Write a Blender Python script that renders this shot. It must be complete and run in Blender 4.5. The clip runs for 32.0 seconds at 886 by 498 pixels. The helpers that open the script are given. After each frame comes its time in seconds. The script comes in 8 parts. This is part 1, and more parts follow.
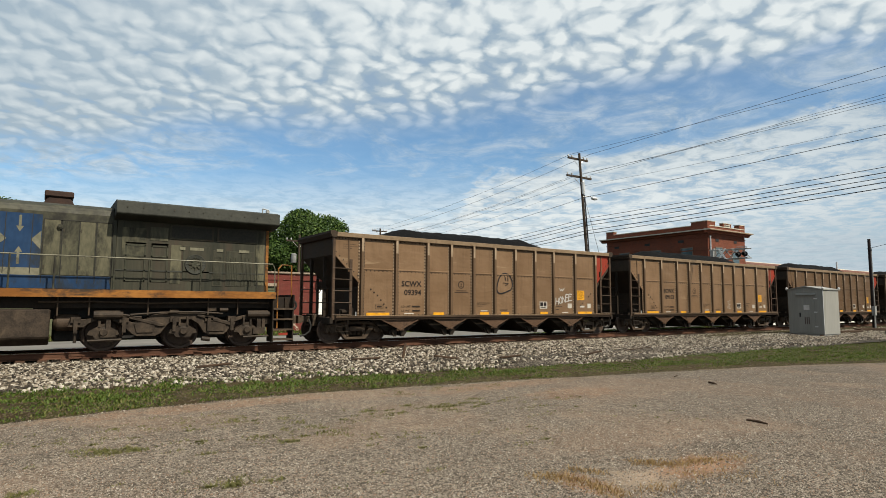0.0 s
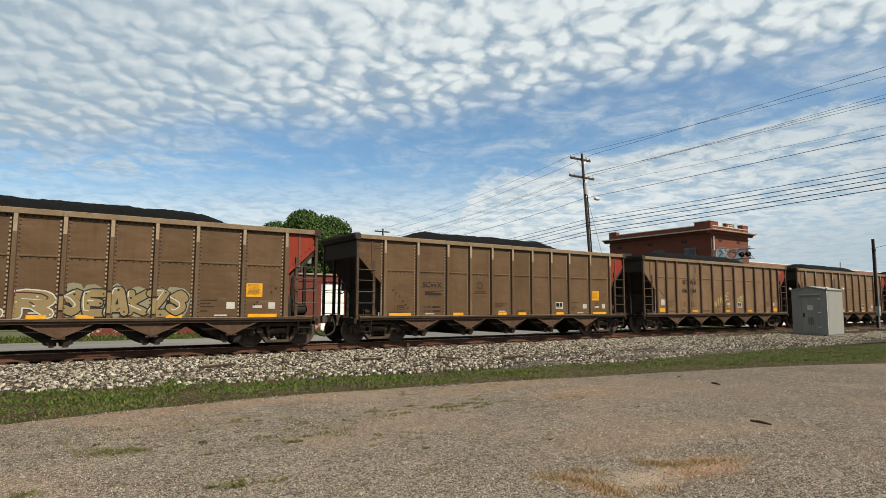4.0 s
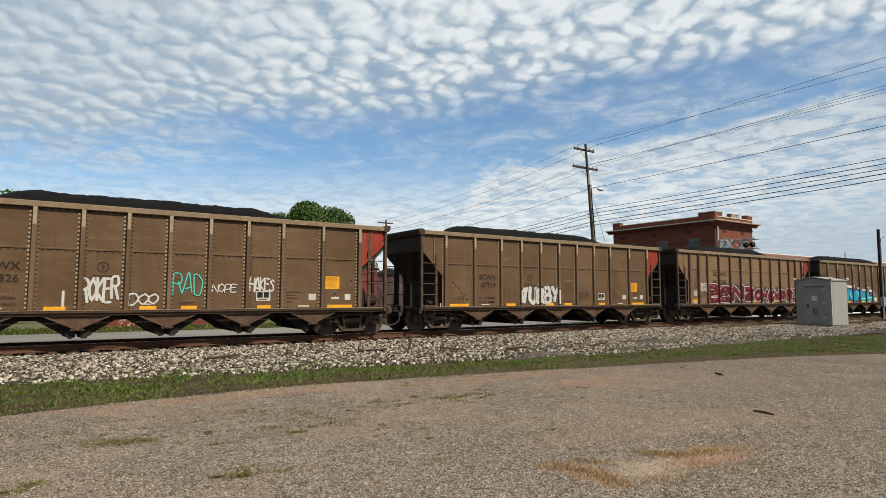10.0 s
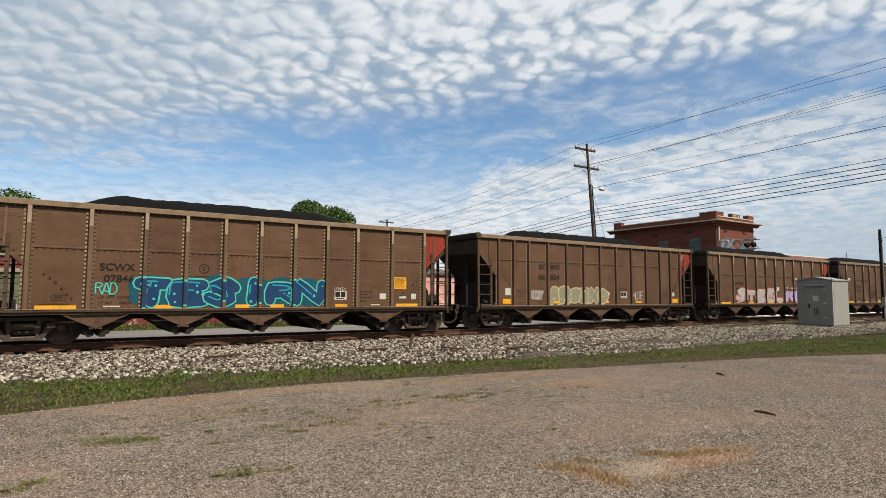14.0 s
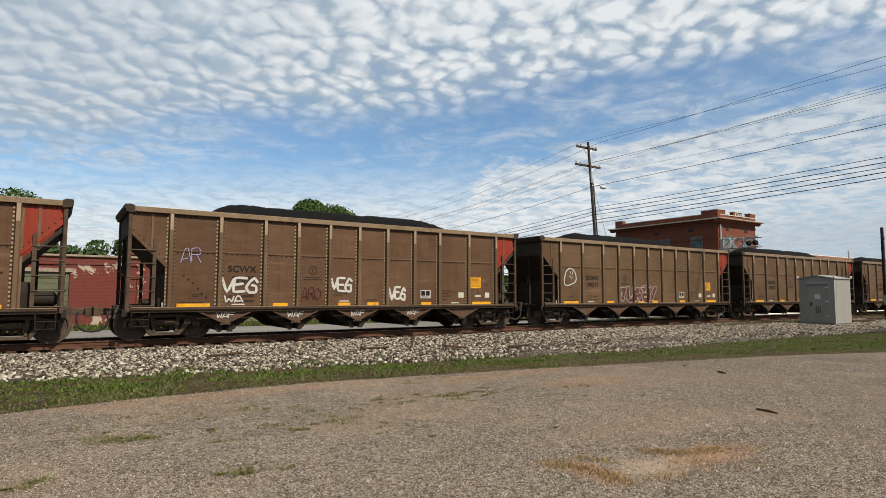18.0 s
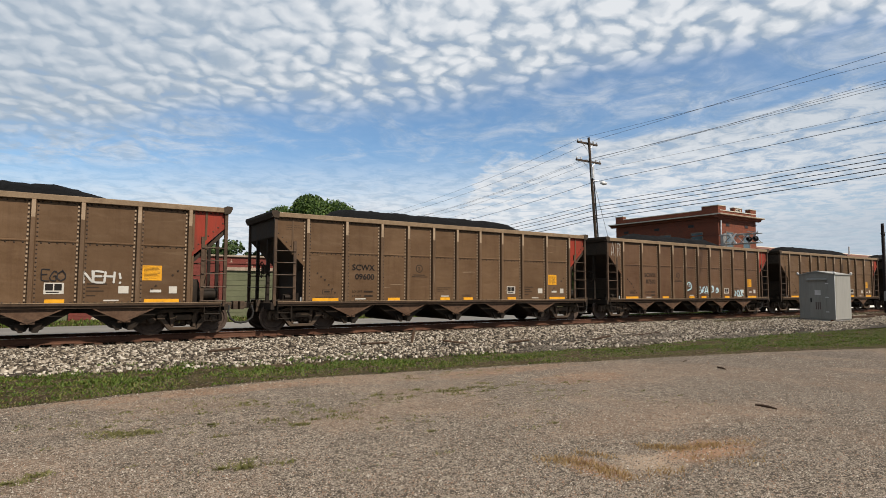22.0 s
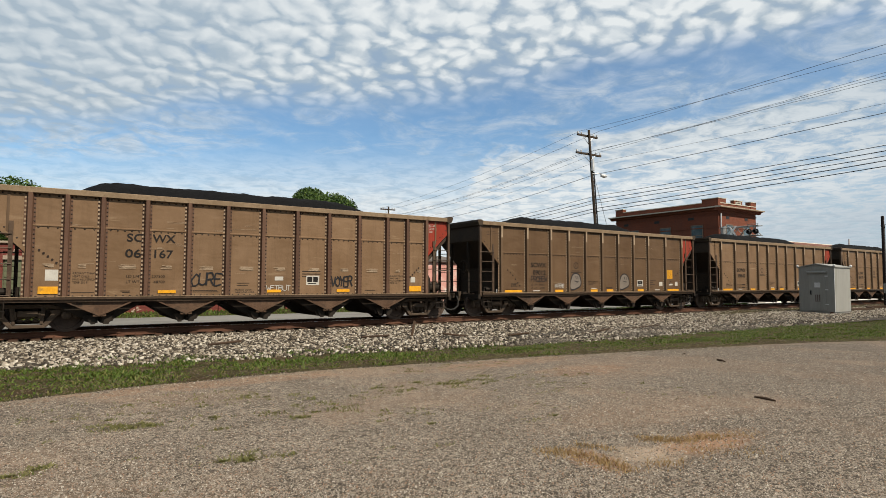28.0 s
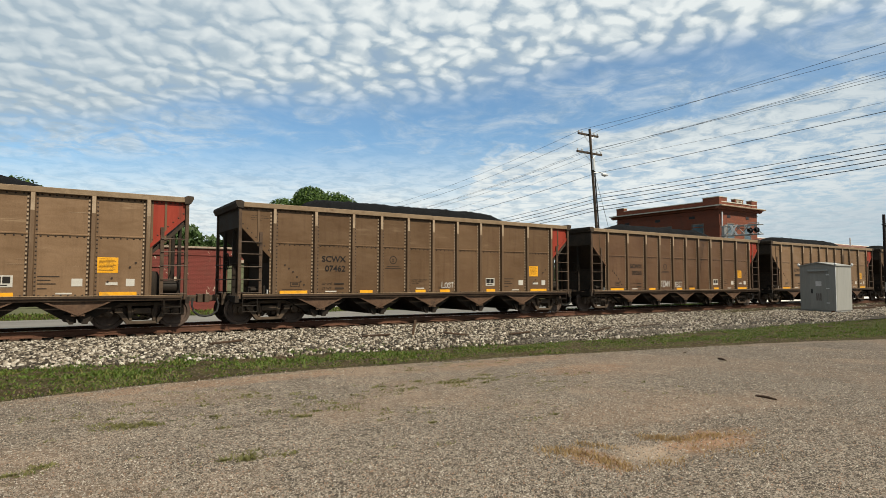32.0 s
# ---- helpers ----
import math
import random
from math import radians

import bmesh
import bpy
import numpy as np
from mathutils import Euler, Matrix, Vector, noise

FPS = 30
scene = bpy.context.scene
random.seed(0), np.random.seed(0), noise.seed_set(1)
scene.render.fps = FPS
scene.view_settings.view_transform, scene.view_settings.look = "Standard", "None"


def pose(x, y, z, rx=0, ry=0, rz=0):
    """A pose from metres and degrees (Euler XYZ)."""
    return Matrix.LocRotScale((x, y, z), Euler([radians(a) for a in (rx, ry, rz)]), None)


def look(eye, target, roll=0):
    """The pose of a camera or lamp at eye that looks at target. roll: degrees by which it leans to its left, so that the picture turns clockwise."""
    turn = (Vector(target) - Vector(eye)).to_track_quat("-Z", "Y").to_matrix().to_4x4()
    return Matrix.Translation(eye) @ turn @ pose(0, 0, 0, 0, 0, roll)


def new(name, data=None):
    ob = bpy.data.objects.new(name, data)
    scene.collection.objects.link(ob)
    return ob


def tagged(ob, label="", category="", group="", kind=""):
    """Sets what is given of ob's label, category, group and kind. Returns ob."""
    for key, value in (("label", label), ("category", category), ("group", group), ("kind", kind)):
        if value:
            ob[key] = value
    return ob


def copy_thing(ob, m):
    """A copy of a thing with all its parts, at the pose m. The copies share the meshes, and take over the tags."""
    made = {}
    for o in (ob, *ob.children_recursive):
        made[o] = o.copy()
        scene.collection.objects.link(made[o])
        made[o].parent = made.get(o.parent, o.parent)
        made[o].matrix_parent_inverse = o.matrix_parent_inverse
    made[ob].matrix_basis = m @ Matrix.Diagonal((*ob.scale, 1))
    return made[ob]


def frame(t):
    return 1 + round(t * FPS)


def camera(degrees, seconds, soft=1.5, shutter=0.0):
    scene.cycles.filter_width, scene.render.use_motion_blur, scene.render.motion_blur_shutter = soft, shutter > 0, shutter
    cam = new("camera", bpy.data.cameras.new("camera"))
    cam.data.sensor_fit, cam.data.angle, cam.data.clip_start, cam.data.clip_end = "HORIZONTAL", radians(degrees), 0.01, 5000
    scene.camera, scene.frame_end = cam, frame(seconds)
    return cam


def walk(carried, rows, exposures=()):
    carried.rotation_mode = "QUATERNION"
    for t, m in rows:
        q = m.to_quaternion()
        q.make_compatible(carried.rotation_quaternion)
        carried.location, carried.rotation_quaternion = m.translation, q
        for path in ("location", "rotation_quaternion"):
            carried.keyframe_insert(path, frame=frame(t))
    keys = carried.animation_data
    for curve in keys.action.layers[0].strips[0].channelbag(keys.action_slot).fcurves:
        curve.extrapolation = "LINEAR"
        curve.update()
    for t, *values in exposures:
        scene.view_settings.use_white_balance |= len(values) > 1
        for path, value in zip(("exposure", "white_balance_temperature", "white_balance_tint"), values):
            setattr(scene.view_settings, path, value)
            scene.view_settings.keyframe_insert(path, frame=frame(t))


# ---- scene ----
EYE = Vector((0.0, 0.0, 1.409))
# seconds, bearing right of the track's normal, tilt, lean, in degrees
TURN = [
    (0, 34.341, 5.396, 0.250), (0.5, 34.310, 5.422, 0.269), (1, 34.282, 5.445, 0.277), (1.5, 34.254, 5.466, 0.284),
    (2, 34.217, 5.479, 0.297), (2.5, 34.172, 5.480, 0.308), (3, 34.130, 5.469, 0.299), (3.5, 34.099, 5.454, 0.268),
    (4, 34.082, 5.436, 0.226), (4.5, 34.076, 5.416, 0.182), (5, 34.071, 5.389, 0.138), (5.5, 34.063, 5.352, 0.093),
    (6, 34.046, 5.296, 0.047), (6.5, 34.016, 5.215, 0.004), (7, 33.976, 5.106, -0.031), (7.5, 33.930, 4.977, -0.050),
    (8, 33.885, 4.853, -0.048), (8.5, 33.842, 4.747, -0.022), (9, 33.806, 4.663, 0.024), (9.5, 33.779, 4.603, 0.080),
    (10, 33.760, 4.569, 0.133), (10.5, 33.748, 4.551, 0.174), (11, 33.741, 4.540, 0.202), (11.5, 33.735, 4.533, 0.222),
    (12, 33.725, 4.531, 0.237), (12.5, 33.713, 4.527, 0.248), (13, 33.701, 4.522, 0.251), (13.5, 33.687, 4.519, 0.248),
    (14, 33.667, 4.519, 0.237), (14.5, 33.642, 4.520, 0.221), (15, 33.615, 4.516, 0.206), (15.5, 33.590, 4.505, 0.197),
    (16, 33.570, 4.490, 0.189), (16.5, 33.557, 4.471, 0.178), (17, 33.549, 4.445, 0.169), (17.5, 33.542, 4.412, 0.168),
    (18, 33.533, 4.375, 0.175), (18.5, 33.524, 4.341, 0.183), (19, 33.514, 4.307, 0.186), (19.5, 33.503, 4.264, 0.183),
    (20, 33.495, 4.208, 0.182), (20.5, 33.494, 4.142, 0.190), (21, 33.500, 4.074, 0.207), (21.5, 33.506, 4.005, 0.228),
    (22, 33.510, 3.939, 0.245), (22.5, 33.513, 3.885, 0.257), (23, 33.514, 3.846, 0.269), (23.5, 33.514, 3.810, 0.280),
    (24, 33.515, 3.762, 0.287), (24.5, 33.516, 3.695, 0.278), (25, 33.516, 3.618, 0.257), (25.5, 33.514, 3.543, 0.236),
    (26, 33.513, 3.475, 0.223), (26.5, 33.513, 3.413, 0.215), (27, 33.515, 3.355, 0.203), (27.5, 33.517, 3.301, 0.186),
    (28, 33.518, 3.256, 0.168), (28.5, 33.519, 3.221, 0.157), (29, 33.517, 3.196, 0.149), (29.5, 33.508, 3.180, 0.142),
    (30, 33.491, 3.171, 0.136), (30.5, 33.470, 3.168, 0.134), (31, 33.451, 3.167, 0.132), (31.5, 33.440, 3.166, 0.124),
    (32, 33.438, 3.161, 0.110),
]


def aim(bearing, tilt, lean):
    b, p = radians(bearing), radians(tilt)
    way = Vector((math.sin(b) * math.cos(p), math.cos(b) * math.cos(p), math.sin(p)))
    return look(EYE, EYE + way * 10, lean)


cam = camera(74.4, 32.0, soft=0.5, shutter=0.0)
walk(cam, [(t, aim(b, p, r)) for t, b, p, r in TURN], [(0.0, 0.4, 6850, 7), (3.0, 0.39, 6880, 7), (6.0, 0.38, 6800, 7), (9.0, 0.39, 6800, 9), (10.5, 0.39, 6800, 9), (12.0, 0.38, 6600, 8), (13.5, 0.38, 6800, 12), (17.0, 0.38, 6850, 10), (20.0, 0.37, 6850, 13), (24.0, 0.36, 6780, 12), (30.0, 0.44, 6950, 8), (32.0, 0.45, 6950, 7)])

# ---- sky, sun, exposure ----
SUN_ELEVATION, SUN_BEARING = 49.0, 163.0  # bearing: degrees clockwise from +y
world = bpy.data.worlds.new("world")
scene.world = world
world.use_nodes = True


def graph(tree):
    tree.nodes.clear()
    return tree.nodes, tree.links


def node(nodes, kind, **sockets):
    n = nodes.new(kind)
    for k, v in sockets.items():
        n.inputs[k].default_value = v
    return n


def math_node(nodes, links, op, a, b=None, clamp=False):
    n = nodes.new("ShaderNodeMath")
    n.operation, n.use_clamp = op, clamp
    for i, x in enumerate((a, b)):
        if x is None:
            continue
        if isinstance(x, (int, float)):
            n.inputs[i].default_value = x
        else:
            links.new(x, n.inputs[i])
    return n.outputs[0]


def span(nodes, links, value, lo, hi, a=0.0, b=1.0):
    n = nodes.new("ShaderNodeMapRange")
    n.interpolation_type = "SMOOTHSTEP"
    n.inputs["From Min"].default_value, n.inputs["From Max"].default_value = lo, hi
    n.inputs["To Min"].default_value, n.inputs["To Max"].default_value = a, b
    links.new(value, n.inputs["Value"])
    return n.outputs["Result"]


def noise_out(nodes, links, vector, scale, detail=4.0, rough=0.55, distort=0.0):
    n = nodes.new("ShaderNodeTexNoise")
    n.inputs["Scale"].default_value, n.inputs["Detail"].default_value = scale, detail
    n.inputs["Roughness"].default_value, n.inputs["Distortion"].default_value = rough, distort
    links.new(vector, n.inputs["Vector"])
    return n.outputs["Fac"]


def mix_colour(nodes, links, fac, a, b, blend="MIX"):
    n = nodes.new("ShaderNodeMix")
    n.data_type, n.blend_type = "RGBA", blend
    for i, x in ((0, fac), (6, a), (7, b)):
        if isinstance(x, (int, float)):
            n.inputs[i].default_value = x
        elif isinstance(x, (tuple, list)):
            n.inputs[i].default_value = (*x[:3], 1.0)
        else:
            links.new(x, n.inputs[i])
    return n.outputs[2]


CLOUD_SHADE, CLOUD_LIGHT, SKY_TINT = (3.8, 4.85, 6.0), (7.6, 8.25, 8.85), (0.90, 1.21, 1.40)


def make_sky():
    nodes, links = graph(world.node_tree)

    def mul(a, b):
        return math_node(nodes, links, "MULTIPLY", a, b)

    def add(a, b):
        return math_node(nodes, links, "ADD", a, b)

    def sub(a, b):
        return math_node(nodes, links, "SUBTRACT", a, b)

    def step(v, lo, hi, a=0.0, b=1.0):
        return span(nodes, links, v, lo, hi, a, b)

    def grain(vector, scale, detail=5.0, rough=0.6, distort=0.0):
        return noise_out(nodes, links, vector, scale, detail, rough, distort)

    def flat(u, v):
        n = nodes.new("ShaderNodeCombineXYZ")
        links.new(u, n.inputs[0])
        links.new(v, n.inputs[1])
        return n.outputs[0]

    def cells(vector, scale, smooth):
        n = nodes.new("ShaderNodeTexVoronoi")
        n.voronoi_dimensions, n.feature = "2D", "SMOOTH_F1"
        n.inputs["Scale"].default_value, n.inputs["Smoothness"].default_value = scale, smooth
        links.new(vector, n.inputs["Vector"])
        return n.outputs["Distance"]

    def line(v, stops):
        """A smooth height over a bearing, both in units of the horizon plane; v runs from -1 to 1."""
        n = nodes.new("ShaderNodeValToRGB")
        n.color_ramp.interpolation = "EASE"
        els = n.color_ramp.elements
        while len(els) < len(stops):
            els.new(0.5)
        for el, (p, h) in zip(els, stops):
            el.position, el.color = (p + 1) / 2, (h, h, h, 1)
        links.new(mul(add(v, 1.0), 0.5), n.inputs[0])
        return n.outputs[0]

    sky = nodes.new("ShaderNodeTexSky")
    sky.sky_type, sky.sun_disc = "NISHITA", False
    sky.sun_elevation, sky.sun_rotation = radians(SUN_ELEVATION), radians(SUN_BEARING)
    sky.air_density, sky.dust_density, sky.ozone_density = 1.0, 0.6, 1.4
    co = nodes.new("ShaderNodeTexCoord")
    sep = nodes.new("ShaderNodeSeparateXYZ")
    links.new(co.outputs["Generated"], sep.inputs[0])
    x, y, z = sep.outputs
    up = math_node(nodes, links, "MAXIMUM", z, 0.0)
    lift = add(up, 0.085)
    # the cloud deck is a plane overhead; bearings are taken from the middle of the open side
    deck = flat(math_node(nodes, links, "DIVIDE", x, lift), math_node(nodes, links, "DIVIDE", y, lift))
    high = add(up, 0.22)
    dome = flat(math_node(nodes, links, "DIVIDE", x, high), math_node(nodes, links, "DIVIDE", y, high))
    ahead = math_node(nodes, links, "MAXIMUM", add(mul(x, 0.553), mul(y, 0.833)), 0.25)
    side = math_node(nodes, links, "DIVIDE", sub(mul(x, 0.833), mul(y, 0.553)), ahead)
    rise = math_node(nodes, links, "DIVIDE", up, ahead)
    bend = nodes.new("ShaderNodeTexNoise")
    bend.inputs["Scale"].default_value, bend.inputs["Detail"].default_value = 7.0, 5.0
    links.new(dome, bend.inputs["Vector"])
    bent = nodes.new("ShaderNodeVectorMath")
    bent.operation = "MULTIPLY_ADD"
    bent.inputs[1].default_value = (0.13, 0.13, 0.0)
    links.new(bend.outputs["Color"], bent.inputs[0])
    links.new(dome, bent.inputs[2])
    bent = bent.outputs[0]
    shifted = nodes.new("ShaderNodeVectorMath")
    shifted.operation = "ADD"
    shifted.inputs[1].default_value = (0.012, -0.026, 0.0)
    links.new(bent, shifted.inputs[0])
    shifted = shifted.outputs[0]
    banks = grain(deck, 0.9, 4.0, 0.55, 0.3)
    fluff = grain(bent, 16.0, 7.0, 0.62, 0.2)
    wisps = grain(deck, 3.2, 8.0, 0.66, 0.8)

    def heap(vector):
        return sub(add(mul(fluff, 0.80), 0.52), add(mul(cells(vector, PUFF, 0.40), 0.95), mul(cells(vector, PUFF * 2.3, 0.3), 0.22)))

    # the sheet of small puffs
    body = heap(bent)
    relief = sub(body, heap(shifted))
    edge = line(side, ((-1.0, 0.25), (-0.60, 0.265), (-0.40, 0.30), (0.0, 0.305), (0.13, 0.335), (0.28, 0.375), (0.55, 0.405), (0.75, 0.46)))
    inside = add(sub(rise, edge), mul(sub(banks, 0.5), 0.10))
    core = step(inside, 0.0, 0.14)
    thick = add(add(body, mul(sub(banks, 0.45), 0.55)), mul(core, 0.26))
    sheet = mul(step(inside, -0.03, 0.05), add(mul(step(thick, 0.02, 0.50), 0.34), 0.66))
    # a thin fibrous veil under its left half, faint wisps in the clear belt
    left = step(side, -0.15, -0.55)
    veil = mul(mul(step(rise, 0.18, 0.25), step(rise, 0.37, 0.28)), mul(left, step(wisps, 0.36, 0.62, 0.15, 0.85)))
    faint = step(add(wisps, mul(sub(banks, 0.5), 0.4)), 0.42, 0.72, 0.06, 0.50)
    faint = add(faint, mul(step(side, 0.05, 0.5), step(wisps, 0.30, 0.66, 0.08, 0.30)))
    # a broken bank on the right, its ragged top climbing away from the middle
    top = line(side, ((-1.0, 0.05), (-0.15, 0.11), (0.0, 0.16), (0.10, 0.24), (0.40, 0.30), (0.76, 0.385), (1.0, 0.42)))
    under = add(sub(top, rise), mul(sub(wisps, 0.5), 0.16))
    rough_bank = grain(deck, 6.5, 7.0, 0.66, 0.5)
    bank = mul(step(under, -0.01, 0.045), step(add(rough_bank, mul(step(under, 0.10, 0.0), 0.14)), 0.34, 0.58, 0.60, 1.0))
    haze = mul(step(rise, 0.27, 0.10), add(mul(wisps, 0.9), 0.50))
    mask = math_node(nodes, links, "MAXIMUM", math_node(nodes, links, "MAXIMUM", sheet, veil), math_node(nodes, links, "MAXIMUM", math_node(nodes, links, "MAXIMUM", bank, faint), haze))
    mask = math_node(nodes, links, "MINIMUM", mask, 1.0)
    lofty = step(inside, -0.05, 0.03)
    puff_light = add(mul(step(thick, 0.15, 0.90, 0.0, 0.92), step(side, -0.75, 0.25, 0.30, 1.08)), mul(relief, 0.7))
    low_light = add(mul(step(rough_bank, 0.34, 0.62), 0.62), mul(step(rise, 0.30, 0.12), 0.36))
    low_light = mul(low_light, step(add(side, mul(step(rise, 0.22, 0.08), 0.5)), 1.25, 0.45, 0.32, 1.10))
    light = add(mul(puff_light, lofty), mul(low_light, sub(1.0, lofty)))
    light = math_node(nodes, links, "ADD", light, 0.0, True)
    cloud = mix_colour(nodes, links, light, CLOUD_SHADE, CLOUD_LIGHT)
    blue = mix_colour(nodes, links, 1.0, sky.outputs[0], SKY_TINT, "MULTIPLY")
    colour = mix_colour(nodes, links, mask, blue, cloud)
    back = node(nodes, "ShaderNodeBackground", Strength=0.076)
    links.new(colour, back.inputs["Color"])
    out = nodes.new("ShaderNodeOutputWorld")
    links.new(back.outputs[0], out.inputs[0])


PUFF = 15.0
make_sky()
b, e = radians(SUN_BEARING), radians(SUN_ELEVATION)
to_sun = Vector((math.sin(b) * math.cos(e), math.cos(b) * math.cos(e), math.sin(e)))
sun = new("sun", bpy.data.lights.new("sun", "SUN"))
sun.data.energy, sun.data.angle, sun.data.color = 5.0, radians(0.9), (1.0, 0.93, 0.82)
sun.matrix_world = look(to_sun * 100, (0, 0, 0))

# ---- materials ----
def rgb(h):
    """A colour from linear 0..1 values or from an sRGB hex string."""
    if isinstance(h, str):
        c = [int(h[i:i + 2], 16) / 255 for i in (0, 2, 4)]
        return tuple(x / 12.92 if x < 0.04045 else ((x + 0.055) / 1.055) ** 2.4 for x in c)
    return h


def surface(name, a, b, rough=0.8, metal=0.0, scale=2.0, fine=40.0, stretch=(1, 1, 1), bump=0.0, bump_scale=60.0,
            dirt=None, dirt_amount=0.0, dirt_scale=1.2, vary=0.0, spec=0.18, edge=(0.35, 0.65)):
    """Two colours mixed by a coarse and a fine noise, dirt on top, each object a little different."""
    m = bpy.data.materials.new(name)
    m.use_nodes = True
    nodes, links = graph(m.node_tree)
    co = nodes.new("ShaderNodeTexCoord")
    info = nodes.new("ShaderNodeObjectInfo")
    mp = nodes.new("ShaderNodeMapping")
    mp.inputs["Scale"].default_value = stretch
    links.new(co.outputs["Object"], mp.inputs["Vector"])
    shift = nodes.new("ShaderNodeVectorMath")
    shift.operation = "ADD"
    links.new(mp.outputs[0], shift.inputs[0])
    links.new(math_node(nodes, links, "MULTIPLY", info.outputs["Random"], 37.0), shift.inputs[1])
    vec = shift.outputs[0]
    n1 = noise_out(nodes, links, vec, scale, 5.0, 0.6)
    n2 = noise_out(nodes, links, vec, fine, 3.0, 0.6)
    t = math_node(nodes, links, "ADD", math_node(nodes, links, "MULTIPLY", n1, 0.65), math_node(nodes, links, "MULTIPLY", n2, 0.35))
    colour = mix_colour(nodes, links, span(nodes, links, t, *edge), rgb(a), rgb(b))
    if dirt is not None:
        n3 = noise_out(nodes, links, vec, dirt_scale, 6.0, 0.7, 0.4)
        colour = mix_colour(nodes, links, span(nodes, links, n3, 0.62 - dirt_amount * 0.35, 0.80 - dirt_amount * 0.25), colour, rgb(dirt))
    if vary:
        hsv = nodes.new("ShaderNodeHueSaturation")
        links.new(colour, hsv.inputs["Color"])
        links.new(span(nodes, links, info.outputs["Random"], 0.0, 1.0, 1.0 - vary, 1.0 + vary), hsv.inputs["Value"])
        colour = hsv.outputs[0]
    p = nodes.new("ShaderNodeBsdfPrincipled")
    links.new(colour, p.inputs["Base Color"])
    p.inputs["Metallic"].default_value = metal
    p.inputs["Specular IOR Level"].default_value = spec
    links.new(span(nodes, links, n1, 0.3, 0.7, max(0.03, rough - 0.1), min(1.0, rough + 0.1)), p.inputs["Roughness"])
    if bump:
        bm = nodes.new("ShaderNodeBump")
        bm.inputs["Strength"].default_value, bm.inputs["Distance"].default_value = min(1.0, bump), 0.02 if bump_scale > 5 else 0.12
        links.new(noise_out(nodes, links, vec, bump_scale, 4.0, 0.6), bm.inputs["Height"])
        links.new(bm.outputs[0], p.inputs["Normal"])
    out = nodes.new("ShaderNodeOutputMaterial")
    links.new(p.outputs[0], out.inputs[0])
    return m


def panel_paint(name, a, b, grime, dust):
    """Weathered car paint: broad soft clouds, vertical rain streaks, dusty rubbed patches, dented sheets with a dull gloss."""
    m = bpy.data.materials.new(name)
    m.use_nodes = True
    nodes, links = graph(m.node_tree)
    co = nodes.new("ShaderNodeTexCoord")
    info = nodes.new("ShaderNodeObjectInfo")
    shift = nodes.new("ShaderNodeVectorMath")
    shift.operation = "ADD"
    links.new(co.outputs["Object"], shift.inputs[0])
    links.new(math_node(nodes, links, "MULTIPLY", info.outputs["Random"], 37.0), shift.inputs[1])
    vec = shift.outputs[0]

    def scaled(sx, sy, sz):
        n = nodes.new("ShaderNodeMapping")
        n.inputs["Scale"].default_value = (sx, sy, sz)
        links.new(vec, n.inputs["Vector"])
        return n.outputs[0]
    broad = noise_out(nodes, links, scaled(1, 1, 0.7), 0.9, 5.0, 0.55, 0.3)
    streak = noise_out(nodes, links, scaled(1, 1, 0.07), 7.0, 5.0, 0.65)
    fine = noise_out(nodes, links, vec, 34.0, 4.0, 0.65)
    rub = noise_out(nodes, links, scaled(0.35, 1, 2.6), 1.5, 6.0, 0.62, 0.4)
    tone = math_node(nodes, links, "ADD", math_node(nodes, links, "MULTIPLY", broad, 0.62), math_node(nodes, links, "MULTIPLY", fine, 0.38))
    colour = mix_colour(nodes, links, span(nodes, links, tone, 0.36, 0.64), a, b)
    colour = mix_colour(nodes, links, span(nodes, links, streak, 0.48, 0.74, 0.0, 0.38), colour, grime)
    colour = mix_colour(nodes, links, span(nodes, links, rub, 0.62, 0.72, 0.0, 0.5), colour, dust)
    hsv = nodes.new("ShaderNodeHueSaturation")
    links.new(colour, hsv.inputs["Color"])
    links.new(span(nodes, links, info.outputs["Random"], 0.0, 1.0, 0.93, 1.07), hsv.inputs["Value"])
    p = nodes.new("ShaderNodeBsdfPrincipled")
    links.new(hsv.outputs[0], p.inputs["Base Color"])
    p.inputs["Specular IOR Level"].default_value = 0.13
    links.new(span(nodes, links, rub, 0.35, 0.7, 0.33, 0.55), p.inputs["Roughness"])
    dent = nodes.new("ShaderNodeBump")
    dent.inputs["Strength"].default_value, dent.inputs["Distance"].default_value = 0.65, 0.05
    links.new(noise_out(nodes, links, scaled(0.8, 1, 1.5), 1.7, 2.0, 0.45, 0.2), dent.inputs["Height"])
    links.new(dent.outputs[0], p.inputs["Normal"])
    out = nodes.new("ShaderNodeOutputMaterial")
    links.new(p.outputs[0], out.inputs[0])
    return m


